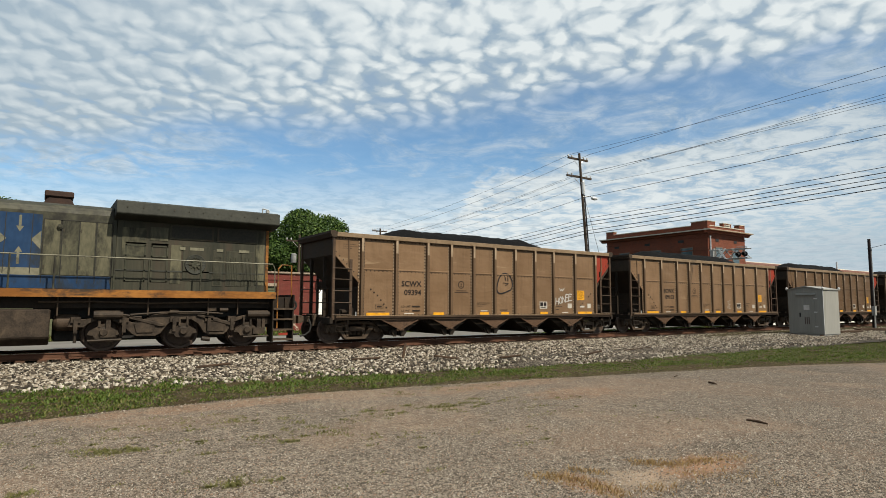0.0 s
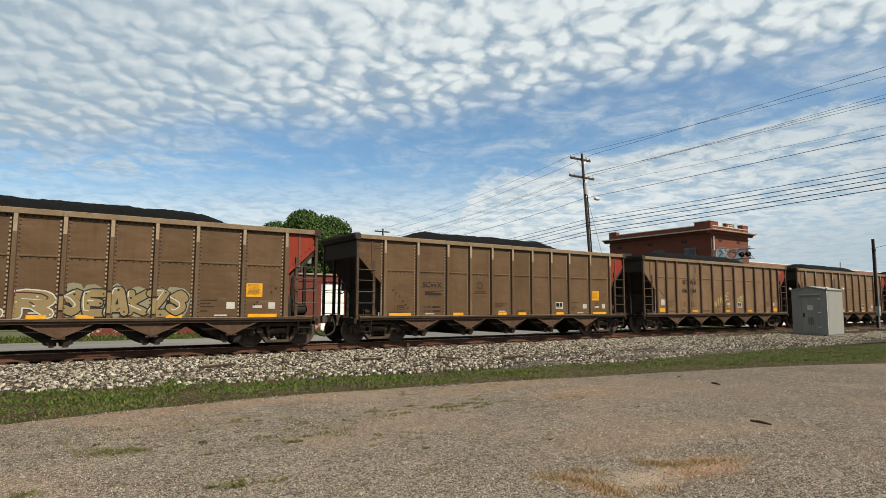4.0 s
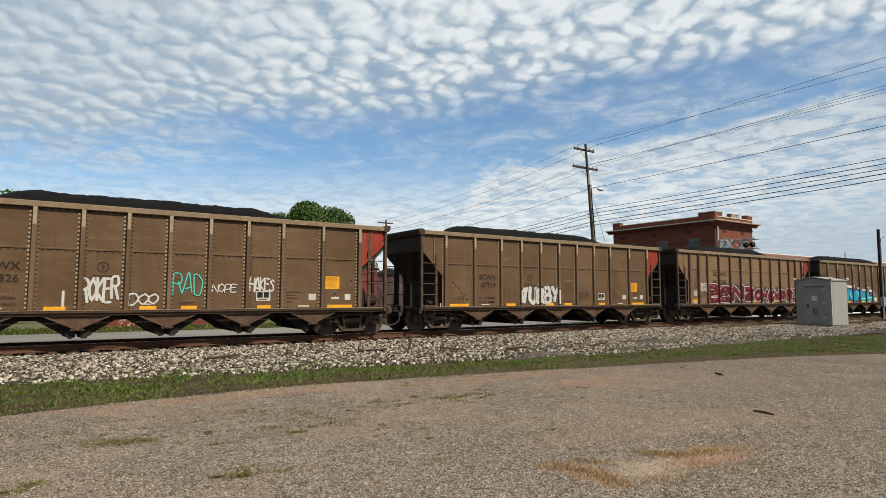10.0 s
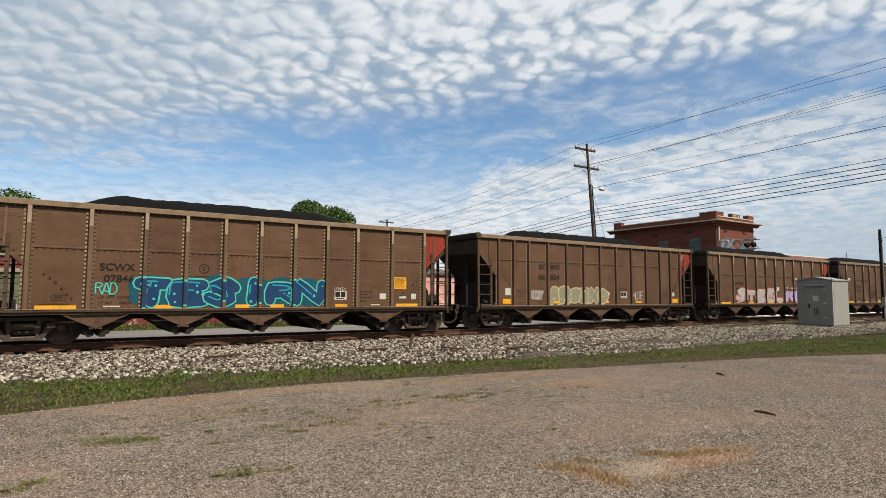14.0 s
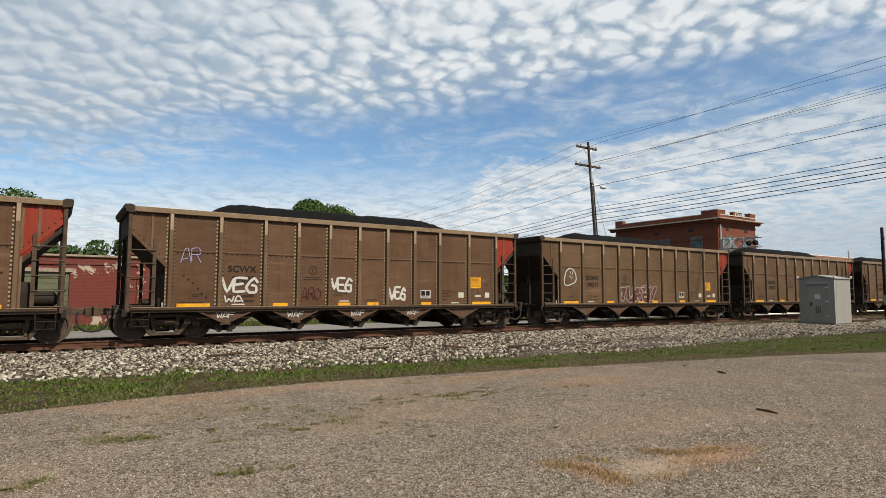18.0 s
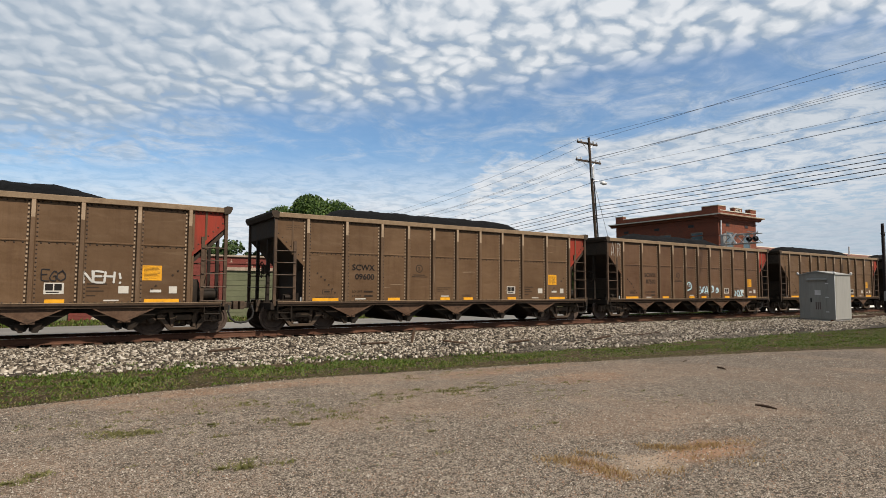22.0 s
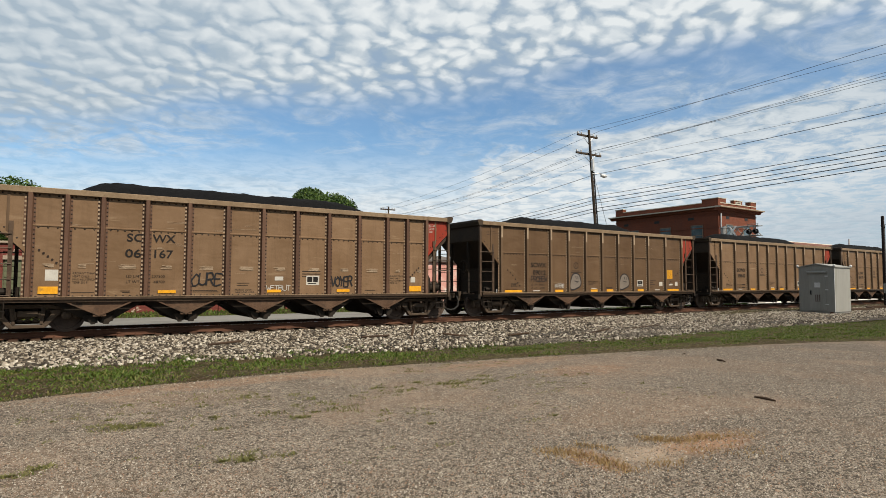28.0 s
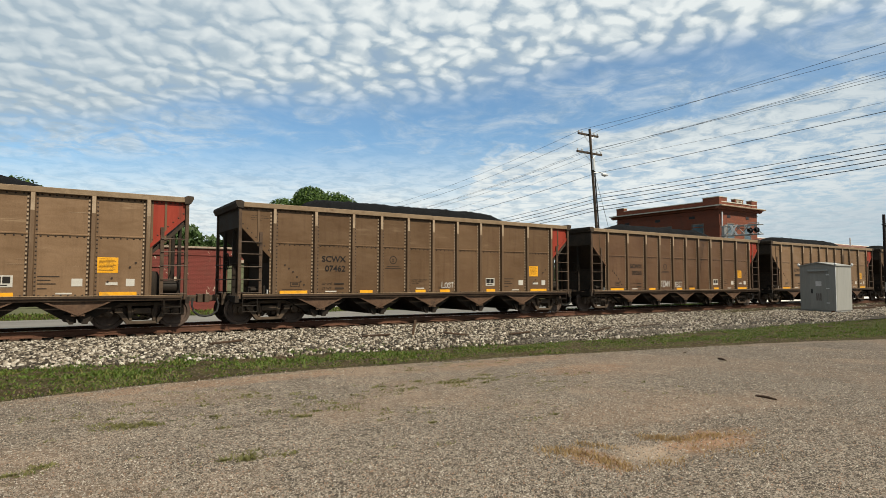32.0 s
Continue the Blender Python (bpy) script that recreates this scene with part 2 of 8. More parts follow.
STREAK, SOFT = (1.0, 1.0, 0.12), (1.0, 1.0, 0.45)
MAT = {
    "body": panel_paint("car_paint", (0.080, 0.0468, 0.0252), (0.104, 0.0638, 0.0360), (0.058, 0.0320, 0.0172), (0.150, 0.101, 0.060)),
    "body_red": panel_paint("car_paint_reddish", (0.0740, 0.0400, 0.0225), (0.0970, 0.0555, 0.0325), (0.0500, 0.0270, 0.0160), (0.140, 0.090, 0.056)),
    "body_tan": panel_paint("car_paint_tan", (0.126, 0.0765, 0.0425), (0.164, 0.1035, 0.0610), (0.088, 0.0520, 0.0295), (0.260, 0.184, 0.115)),
    "post": surface("post_paint", (0.07728, 0.04637, 0.02628), (0.1121, 0.0711, 0.04173), 0.55, 0.0, 1.5, 16.0, STREAK, 0.06, 20, (0.1855, 0.1352, 0.09274), 0.16, 3.0, 0.12),
    "chord": surface("chord_paint", (0.150, 0.104, 0.064), (0.215, 0.155, 0.100), 0.5, 0.0, 2.0, 20.0, (1, 1, 1), 0.05, 20, (0.1008, 0.063, 0.0378), 0.3, 2.0),
    # grime, its colour lowered further to deepen the shade below the deck
    "under": surface("underframe_grime_shade", (0.01075, 0.008064, 0.006048), (0.02285, 0.01613, 0.01142), 0.75, 0.0, 3.0, 30.0, (1, 1, 1), 0.1, 30, (0.03696, 0.02419, 0.01546), 0.2, 3.0),
    "truck": surface("truck_grime", (0.036, 0.025, 0.0175), (0.075, 0.053, 0.037), 0.7, 0.0, 4.0, 30.0, (1, 1, 1), 0.15, 30, (0.05384, 0.03644, 0.02278), 0.25, 4.0),
    "wheel": surface("wheel_steel", (0.040, 0.027, 0.021), (0.078, 0.055, 0.043), 0.5, 0.0, 4.0, 30.0),
    "tread": surface("polished_steel", (0.45, 0.44, 0.43), (0.6, 0.59, 0.58), 0.25, 1.0, 6.0, 40.0),
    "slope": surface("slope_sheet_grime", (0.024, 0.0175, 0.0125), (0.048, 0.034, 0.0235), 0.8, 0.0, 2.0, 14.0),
    "red": surface("red_end_paint", (0.1764, 0.02184, 0.01176), (0.2184, 0.03024, 0.0168), 0.55, 0.0, 2.0, 14.0, STREAK, 0.04, 10, (0.0924, 0.02688, 0.0168), 0.35, 1.8),
    "coal": surface("coal", (0.002, 0.002, 0.0022), (0.007, 0.007, 0.0075), 0.95, 0.0, 9.0, 60.0, (1, 1, 1), 0.9, 25, spec=0.08),
    # dark tone puts the shade below the side sheets into the sill's colour
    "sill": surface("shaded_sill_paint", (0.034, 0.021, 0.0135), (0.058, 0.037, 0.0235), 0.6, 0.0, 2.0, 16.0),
    "rivet": surface("rivet_steel", (0.01848, 0.01176, 0.0084), (0.0378, 0.0252, 0.0168), 0.6),
    "yellow": surface("yellow_reflector", (0.50, 0.225, 0.012), (0.60, 0.29, 0.02), 0.45, 0.0, 5.0, 40.0, (1, 1, 1), 0, 20, (0.30, 0.16, 0.03), 0.3, 4.0),
    "sticker": surface("white_decal", (0.32, 0.30, 0.27), (0.42, 0.40, 0.36), 0.5),
    "letter": surface("black_lettering", (0.007, 0.006, 0.005), (0.013, 0.010, 0.009), 0.6),
    "letter_pale": surface("faded_lettering", (0.019, 0.0125, 0.0085), (0.028, 0.0185, 0.012), 0.6),
    "rail": surface("rail_rust", (0.060, 0.027, 0.0165), (0.098, 0.047, 0.029), 0.8, 0.0, 3.0, 40.0, (0.3, 1, 1), 0.1, 60, (0.04536, 0.02495, 0.01588), 0.3, 3.0),
    "tie": surface("creosoted_timber", (0.02621, 0.01638, 0.01092), (0.06006, 0.03713, 0.02402), 0.9, 0.0, 3.0, 20.0, (0.2, 1, 1), 0.3, 20),
    "gravel": None, "ballast": None, "asphalt": surface("asphalt", (0.1063, 0.1016, 0.09425), (0.1628, 0.1565, 0.1449), 0.9, 0.0, 0.5, 30.0, (0.15, 1, 1), 0.1, 80, (0.07728, 0.07392, 0.06854), 0.25, 1.2),
    "soil": surface("grassy_soil", (0.022, 0.020, 0.009), (0.050, 0.044, 0.019), 0.95, 0.0, 1.6, 30.0, (1, 1, 1), 0.6, 40, (0.036, 0.024, 0.014), 0.45, 1.4, spec=0.03),
    "timber": surface("pole_timber", (0.0294, 0.021, 0.01512), (0.0588, 0.04368, 0.03192), 0.9, 0.0, 3.0, 20.0, (1, 1, 0.1), 0.3, 20),
    "wire": surface("cable", (0.0168, 0.0168, 0.01848), (0.0252, 0.0252, 0.02688), 0.6),
    "porcelain": surface("porcelain", (0.4, 0.4, 0.4), (0.5, 0.5, 0.5), 0.3),
    "galvanised": surface("galvanised_steel", (0.45, 0.46, 0.46), (0.58, 0.58, 0.58), 0.45, 0.5, 3.0, 20.0),
    "box": surface("grey_enclosure_paint", (0.192, 0.189, 0.174), (0.236, 0.232, 0.214), 0.5, 0.0, 1.0, 10.0, STREAK, 0.02, 20, (0.1596, 0.1554, 0.1344), 0.2, 1.5),
    "mast": surface("weathered_aluminium", (0.20, 0.20, 0.195), (0.30, 0.30, 0.29), 0.5, 0.3, 3.0, 20.0),
    "ladder": surface("ladder_grime", (0.038, 0.024, 0.016), (0.075, 0.048, 0.031), 0.6, 0.0, 3.0, 20.0),
    "louvre": surface("rusty_louvre", (0.07, 0.05, 0.045), (0.11, 0.08, 0.07), 0.7),
    "gusset": surface("hopper_plate_paint", (0.060, 0.034, 0.021), (0.095, 0.056, 0.035), 0.55, 0.0, 2.0, 16.0, (1, 1, 1), 0.05, 10, (0.03, 0.02, 0.014), 0.35, 2.0),
    "post_red": surface("post_paint_reddish", (0.066, 0.034, 0.022), (0.100, 0.056, 0.036), 0.55, 0.0, 1.5, 16.0, STREAK, 0.06, 20, (0.17, 0.12, 0.085), 0.14, 3.0, 0.1),
    "concrete": surface("concrete", (0.3024, 0.294, 0.2772), (0.3864, 0.378, 0.3612), 0.85, 0.0, 2.0, 30.0),
    "black": surface("black_paint", (0.015, 0.015, 0.016), (0.025, 0.025, 0.026), 0.5),
    "white": surface("white_paint", (0.68, 0.67, 0.64), (0.8, 0.79, 0.76), 0.6),
    "bark": surface("bark", (0.0504, 0.0378, 0.0294), (0.0924, 0.0714, 0.0546), 0.95, 0.0, 5.0, 30.0, (1, 1, 0.3), 0.5, 20),
    "hose": surface("rubber", (0.012, 0.012, 0.012), (0.025, 0.024, 0.023), 0.7),
}


def leafy(name, a, b, c):
    """Foliage whose leaves differ from one another."""
    m = bpy.data.materials.new(name)
    m.use_nodes = True
    nodes, links = graph(m.node_tree)
    geo = nodes.new("ShaderNodeNewGeometry")
    r = geo.outputs["Random Per Island"]
    colour = mix_colour(nodes, links, span(nodes, links, r, 0.0, 0.6), a, b)
    colour = mix_colour(nodes, links, span(nodes, links, r, 0.75, 1.0), colour, c)
    p = nodes.new("ShaderNodeBsdfPrincipled")
    links.new(colour, p.inputs["Base Color"])
    p.inputs["Roughness"].default_value = 0.6
    p.inputs["Specular IOR Level"].default_value = 0.25
    tr = nodes.new("ShaderNodeBsdfTranslucent")
    links.new(colour, tr.inputs["Color"])
    mixer = node(nodes, "ShaderNodeMixShader", Fac=0.25)
    links.new(p.outputs[0], mixer.inputs[1])
    links.new(tr.outputs[0], mixer.inputs[2])
    out = nodes.new("ShaderNodeOutputMaterial")
    links.new(mixer.outputs[0], out.inputs[0])
    return m


def stony(name, colours, rough=0.85):
    """Loose stones: each one has its own shade."""
    m = bpy.data.materials.new(name)
    m.use_nodes = True
    nodes, links = graph(m.node_tree)
    geo = nodes.new("ShaderNodeNewGeometry")
    ramp = nodes.new("ShaderNodeValToRGB")
    ramp.color_ramp.interpolation = "CONSTANT"
    els = ramp.color_ramp.elements
    while len(els) < len(colours):
        els.new(0.5)
    for i, (el, c) in enumerate(zip(els, colours)):
        el.position, el.color = i / len(colours), (*c, 1)
    links.new(geo.outputs["Random Per Island"], ramp.inputs[0])
    co = nodes.new("ShaderNodeTexCoord")
    n = noise_out(nodes, links, co.outputs["Object"], 25.0, 3.0)
    colour = mix_colour(nodes, links, span(nodes, links, n, 0.3, 0.75, 0.0, 0.22), ramp.outputs[0], (0.10, 0.08, 0.06))
    p = nodes.new("ShaderNodeBsdfPrincipled")
    links.new(colour, p.inputs["Base Color"])
    p.inputs["Roughness"].default_value = rough
    p.inputs["Specular IOR Level"].default_value = 0.2
    out = nodes.new("ShaderNodeOutputMaterial")
    links.new(p.outputs[0], out.inputs[0])
    return m


MAT["leaf"] = leafy("oak_leaves", (0.016, 0.038, 0.007), (0.042, 0.080, 0.013), (0.090, 0.135, 0.025))
MAT["leaf_far"] = leafy("far_leaves", (0.0252, 0.0462, 0.0126), (0.042, 0.0756, 0.021), (0.0672, 0.1008, 0.0336))
MAT["grass"] = leafy("grass_blades", (0.036, 0.064, 0.009), (0.074, 0.112, 0.016), (0.135, 0.120, 0.036))
MAT["weed"] = leafy("yellow_green_weeds", (0.085, 0.088, 0.026), (0.135, 0.125, 0.042), (0.060, 0.075, 0.018))
MAT["straw"] = leafy("dry_grass", (0.2016, 0.126, 0.0504), (0.2856, 0.1932, 0.084), (0.1512, 0.0756, 0.0336))
# the near-black tones imitate shadow between the stones
MAT["stone"] = stony("ballast_stone", [(0.26, 0.224, 0.180), (0.026, 0.021, 0.016), (0.265, 0.236, 0.194), (0.11, 0.090, 0.068), (0.010, 0.008, 0.006), (0.40, 0.365, 0.310), (0.055, 0.043, 0.031), (0.175, 0.146, 0.110), (0.035, 0.028, 0.021)])
MAT["stone_dirty"] = stony("dirty_ballast_stone", [(0.17, 0.145, 0.115), (0.018, 0.014, 0.010), (0.26, 0.23, 0.19), (0.04, 0.032, 0.024), (0.10, 0.080, 0.06), (0.34, 0.31, 0.265)])
MAT["fines"] = stony("dark_fines", [(0.10, 0.088, 0.072), (0.045, 0.038, 0.031), (0.15, 0.132, 0.11), (0.025, 0.021, 0.017), (0.075, 0.064, 0.052)])
MAT["pebble"] = stony("gravel_pebble", [(0.160, 0.134, 0.110), (0.212, 0.184, 0.153), (0.048, 0.039, 0.030), (0.32, 0.288, 0.244), (0.185, 0.118, 0.080), (0.090, 0.074, 0.058), (0.20, 0.174, 0.144), (0.185, 0.155, 0.126)])
MAT["clod"] = stony("soil_clod", [(0.05, 0.034, 0.022), (0.085, 0.06, 0.04), (0.02, 0.016, 0.011), (0.06, 0.055, 0.02)])


def gravel_material(name, pale, dark, clay, cell, bare=()):
    """Crushed stone pressed into clay, with worn clay patches; bare: ellipses (x, y, rx, ry) of exposed clay."""
    m = bpy.data.materials.new(name)
    m.use_nodes = True
    nodes, links = graph(m.node_tree)
    co = nodes.new("ShaderNodeTexCoord")
    vec = co.outputs["Object"]
    vor = nodes.new("ShaderNodeTexVoronoi")
    vor.inputs["Scale"].default_value = cell
    links.new(vec, vor.inputs["Vector"])
    sep = nodes.new("ShaderNodeSeparateColor")
    links.new(vor.outputs["Color"], sep.inputs[0])
    big = nodes.new("ShaderNodeTexVoronoi")
    big.inputs["Scale"].default_value = cell * 0.36
    links.new(vec, big.inputs["Vector"])
    sep2 = nodes.new("ShaderNodeSeparateColor")
    links.new(big.outputs["Color"], sep2.inputs[0])
    grain = math_node(nodes, links, "ADD", math_node(nodes, links, "MULTIPLY", sep.outputs[0], 0.6), math_node(nodes, links, "MULTIPLY", sep2.outputs[0], 0.4))
    colour = mix_colour(nodes, links, span(nodes, links, grain, 0.15, 0.85), dark, pale)
    # dark cell rims paint small shadows between the chips
    colour = mix_colour(nodes, links, span(nodes, links, vor.outputs["Distance"], 0.42, 0.72, 0.0, 0.75), colour, dark)
    patch = noise_out(nodes, links, vec, 0.28, 6.0, 0.62, 0.4)
    colour = mix_colour(nodes, links, span(nodes, links, patch, 0.46, 0.64, 0.0, 0.45), colour, clay)
    xyz = nodes.new("ShaderNodeSeparateXYZ")
    links.new(vec, xyz.inputs[0])
    ragged = noise_out(nodes, links, vec, 2.4, 6.0, 0.7, 0.5)
    for i, (cx, cy, rx, ry) in enumerate(bare):
        dx = math_node(nodes, links, "POWER", math_node(nodes, links, "ABSOLUTE", math_node(nodes, links, "DIVIDE", math_node(nodes, links, "SUBTRACT", xyz.outputs[0], cx), rx)), 2.0)
        dy = math_node(nodes, links, "POWER", math_node(nodes, links, "ABSOLUTE", math_node(nodes, links, "DIVIDE", math_node(nodes, links, "SUBTRACT", xyz.outputs[1], cy), ry)), 2.0)
        d = math_node(nodes, links, "ADD", math_node(nodes, links, "ADD", dx, dy), math_node(nodes, links, "MULTIPLY", math_node(nodes, links, "SUBTRACT", ragged, 0.5), 5.0))
        tone = (0.30, 0.226, 0.165) if i == 0 else (0.235, 0.128, 0.072)
        colour = mix_colour(nodes, links, span(nodes, links, d, 1.6, 0.1, 0.0, 0.75 if i < 3 else 0.45), colour, tone)
    shade = noise_out(nodes, links, vec, 1.6, 4.0, 0.6)
    colour = mix_colour(nodes, links, span(nodes, links, shade, 0.3, 0.7, 0.0, 0.3), colour, dark)
    if bare:
        finer = math_node(nodes, links, "ADD", xyz.outputs[0], math_node(nodes, links, "MULTIPLY", math_node(nodes, links, "SUBTRACT", patch, 0.5), 14.0))
        colour = mix_colour(nodes, links, span(nodes, links, finer, 5.0, 15.0, 0.0, 0.28), colour, (0.062, 0.050, 0.042))
    p = nodes.new("ShaderNodeBsdfPrincipled")
    links.new(colour, p.inputs["Base Color"])
    p.inputs["Roughness"].default_value = 0.95
    p.inputs["Specular IOR Level"].default_value = 0.15
    bump = nodes.new("ShaderNodeBump")
    bump.inputs["Strength"].default_value, bump.inputs["Distance"].default_value = 0.7, 0.01
    links.new(vor.outputs["Distance"], bump.inputs["Height"])
    bump.invert = True
    links.new(bump.outputs[0], p.inputs["Normal"])
    out = nodes.new("ShaderNodeOutputMaterial")
    links.new(p.outputs[0], out.inputs[0])
    return m


MAT["gravel"] = gravel_material("lot_gravel", (0.280, 0.233, 0.188), (0.036, 0.029, 0.022), (0.225, 0.150, 0.102), 54.0, ((5.2, 4.0, 0.5, 0.34), (6.3, 3.95, 0.75, 0.34), (4.66, 4.2, 0.26, 0.42), (9.2, 8.6, 1.2, 0.6), (2.5, 11.0, 2.6, 0.5), (8.5, 10.3, 2.2, 0.5)))
# bed colour kept dark to paint the shade in gaps between loose stones
MAT["ballast"] = gravel_material("ballast_bed", (0.08, 0.068, 0.054), (0.018, 0.015, 0.012), (0.05, 0.038, 0.027), 16.0)
MAT["flange"] = surface("worn_flange", (0.205, 0.148, 0.098), (0.285, 0.215, 0.150), 0.5)

# ---- mesh tools ----
class Mesh:
    """Collects vertices and faces for one mesh."""

    def __init__(self):
        self.v, self.f = [], []

    def add(self, verts, faces):
        n = len(self.v)
        self.v += [tuple(p) for p in verts]
        self.f += [tuple(i + n for i in f) for f in faces]
        return self

    def box(self, x0, x1, y0, y1, z0, z1):
        return self.add([(x, y, z) for z in (z0, z1) for y in (y0, y1) for x in (x0, x1)],
                        [(0, 2, 3, 1), (4, 5, 7, 6), (0, 1, 5, 4), (2, 6, 7, 3), (0, 4, 6, 2), (1, 3, 7, 5)])

    def prism(self, pts, axis, a, b):
        """A polygon in the plane across the axis (x: y,z; y: x,z; z: x,y), drawn out from a to b."""
        def put(p, d):
            return {"x": (d, p[0], p[1]), "y": (p[0], d, p[1]), "z": (p[0], p[1], d)}[axis]
        n = len(pts)
        return self.add([put(p, a) for p in pts] + [put(p, b) for p in pts],
                        [tuple(range(n))[::-1], tuple(range(n, 2 * n))] + [(i, (i + 1) % n, n + (i + 1) % n, n + i) for i in range(n)])

    def tube(self, p0, p1, r, n=8, r1=None):
        p0, p1 = Vector(p0), Vector(p1)
        q = (p1 - p0).to_track_quat("Z", "Y")
        r1 = r if r1 is None else r1
        ring = [(math.cos(2 * math.pi * i / n), math.sin(2 * math.pi * i / n)) for i in range(n)]
        vs = [p0 + q @ Vector((c * r, s * r, 0)) for c, s in ring] + [p1 + q @ Vector((c * r1, s * r1, 0)) for c, s in ring]
        return self.add(vs, [tuple(range(n))[::-1], tuple(range(n, 2 * n))] + [(i, (i + 1) % n, n + (i + 1) % n, n + i) for i in range(n)])

    def path(self, pts, r, n=6):
        """A bent tube through the points, as one skin."""
        pts = [Vector(p) for p in pts]
        vs, k = [], len(pts)
        for i, p in enumerate(pts):
            d = (pts[min(i + 1, k - 1)] - pts[max(i - 1, 0)]).normalized()
            side = d.cross(Vector((0, 0, 1)))
            side = Vector((1, 0, 0)) if side.length < 0.05 else side.normalized()
            over = side.cross(d)
            vs += [p + side * (r * math.cos(2 * math.pi * j / n)) + over * (r * math.sin(2 * math.pi * j / n)) for j in range(n)]
        fs = [tuple(range(n)), tuple(range((k - 1) * n, k * n))[::-1]]
        fs += [(i * n + j, i * n + (j + 1) % n, (i + 1) * n + (j + 1) % n, (i + 1) * n + j) for i in range(k - 1) for j in range(n)]
        return self.add(vs, fs)

    def lathe(self, profile, centre, axis, n=24):
        """profile: (radius, along) pairs, turned round the axis through centre."""
        vs, k = [], len(profile)
        for i in range(n):
            c, s = math.cos(2 * math.pi * i / n), math.sin(2 * math.pi * i / n)
            for r, a in profile:
                d = {"x": (a, r * c, r * s), "y": (r * c, a, r * s), "z": (r * c, r * s, a)}[axis]
                vs.append(tuple(centre[j] + d[j] for j in range(3)))
        fs = [(i * k + j, ((i + 1) % n) * k + j, ((i + 1) % n) * k + j + 1, i * k + j + 1) for i in range(n) for j in range(k - 1)]
        closed = profile[0] == profile[-1]
        if profile[0][0] > 0 and not closed:
            fs.append(tuple(i * k for i in range(n)))
        if profile[-1][0] > 0 and not closed:
            fs.append(tuple(i * k + k - 1 for i in range(n))[::-1])
        return self.add(vs, fs)

    def done(self, name, bevel=0.0, smooth=False):
        me = bpy.data.meshes.new(name)
        me.from_pydata(self.v, [], self.f)
        bm = bmesh.new()
        bm.from_mesh(me)
        bmesh.ops.recalc_face_normals(bm, faces=bm.faces)
        if bevel:
            sharp = [e for e in bm.edges if len(e.link_faces) == 2 and e.calc_face_angle(0) > 0.5]
            bmesh.ops.bevel(bm, geom=sharp, offset=bevel, segments=1, affect="EDGES", clamp_overlap=True)
        if smooth:
            for f in bm.faces:
                f.smooth = True
            for e in bm.edges:
                if len(e.link_faces) == 2 and e.calc_face_angle(0) > 0.6:
                    e.smooth = False
        bm.to_mesh(me)
        bm.free()
        return me


def part(name, mesh, material, parent, label="", at=(0, 0, 0), turn=(0, 0, 0), bevel=0.0, smooth=False):
    """One mesh object under a thing or a part."""
    if isinstance(mesh, Mesh):
        mesh = mesh.done(name, bevel, smooth)
    mat = MAT[material] if isinstance(material, str) else material
    if not mesh.materials:
        mesh.materials.append(mat)
    ob = new(name, mesh)
    ob.location, ob.rotation_euler = at, [radians(a) for a in turn]
    if parent is not None:
        ob.parent = parent
    if label:
        tagged(ob, label)
    return ob


def thing(name, label, category, at=(0, 0, 0), rz=0, group="", kind=""):
    ob = new(name)
    ob.empty_display_size = 0.3
    ob.location, ob.rotation_euler = at, (0, 0, radians(rz))
    return tagged(ob, label, category, group, kind)


def solid(name, mesh, material, label, category, at=(0, 0, 0), group="", kind="", bevel=0.0, smooth=False):
    ob = part(name, mesh, material, None, "", at, (0, 0, 0), bevel, smooth)
    return tagged(ob, label, category, group, kind)


def bulk(name, verts, faces, material):
    """A mesh straight from arrays, for loose stuff in great numbers."""
    me = bpy.data.meshes.new(name)
    faces = np.asarray(faces)
    k = faces.shape[1]
    me.vertices.add(len(verts))
    me.vertices.foreach_set("co", np.asarray(verts, np.float32).ravel())
    me.loops.add(faces.size)
    me.loops.foreach_set("vertex_index", faces.astype(np.int32).ravel())
    me.polygons.add(len(faces))
    me.polygons.foreach_set("loop_start", np.arange(0, faces.size, k, dtype=np.int32))
    me.update(calc_edges=True)
    me.materials.append(MAT[material])
    return me


GLYPHS = {}


def word(body, height, material, bold=0.0, shear=0.0, space=1.0):
    """Flat lettering as a mesh, in the x-z plane, facing -y, its lower left at the origin."""
    key = (body, height, material, bold, shear, space)
    if key not in GLYPHS:
        cu = bpy.data.curves.new("lettering", "FONT")
        cu.body, cu.size, cu.shear, cu.space_character = body, height / 0.70, shear, space
        cu.offset, cu.extrude, cu.resolution_u = bold, 0.0, 3
        ob = bpy.data.objects.new("lettering", cu)
        scene.collection.objects.link(ob)
        dg = bpy.context.evaluated_depsgraph_get()
        me = bpy.data.meshes.new_from_object(ob.evaluated_get(dg))
        bpy.data.objects.remove(ob)
        me.transform(Matrix.Rotation(radians(90), 4, "X"))
        me.materials.clear()
        GLYPHS[key] = me
    return GLYPHS[key]


def lettering(name, body, height, material, parent, x, y, z, width=None, label="", bold=0.0, shear=0.0):
    me = word(body, height, material, bold, shear)
    if not me.materials:
        me.materials.append(MAT[material] if isinstance(material, str) else material)
    ob = part(name, me, material, parent, label, (x, y, z))
    if width:
        w = max(v.co.x for v in me.vertices) or 1.0
        ob.scale.x = width / w
    return ob

# ---- ground, track, verge ----
TRACK_Y, LOT_Z = 20.624, -0.40


def ease(a, b, x):
    t = min(1.0, max(0.0, (x - a) / (b - a)))
    return t * t * (3 - 2 * t)


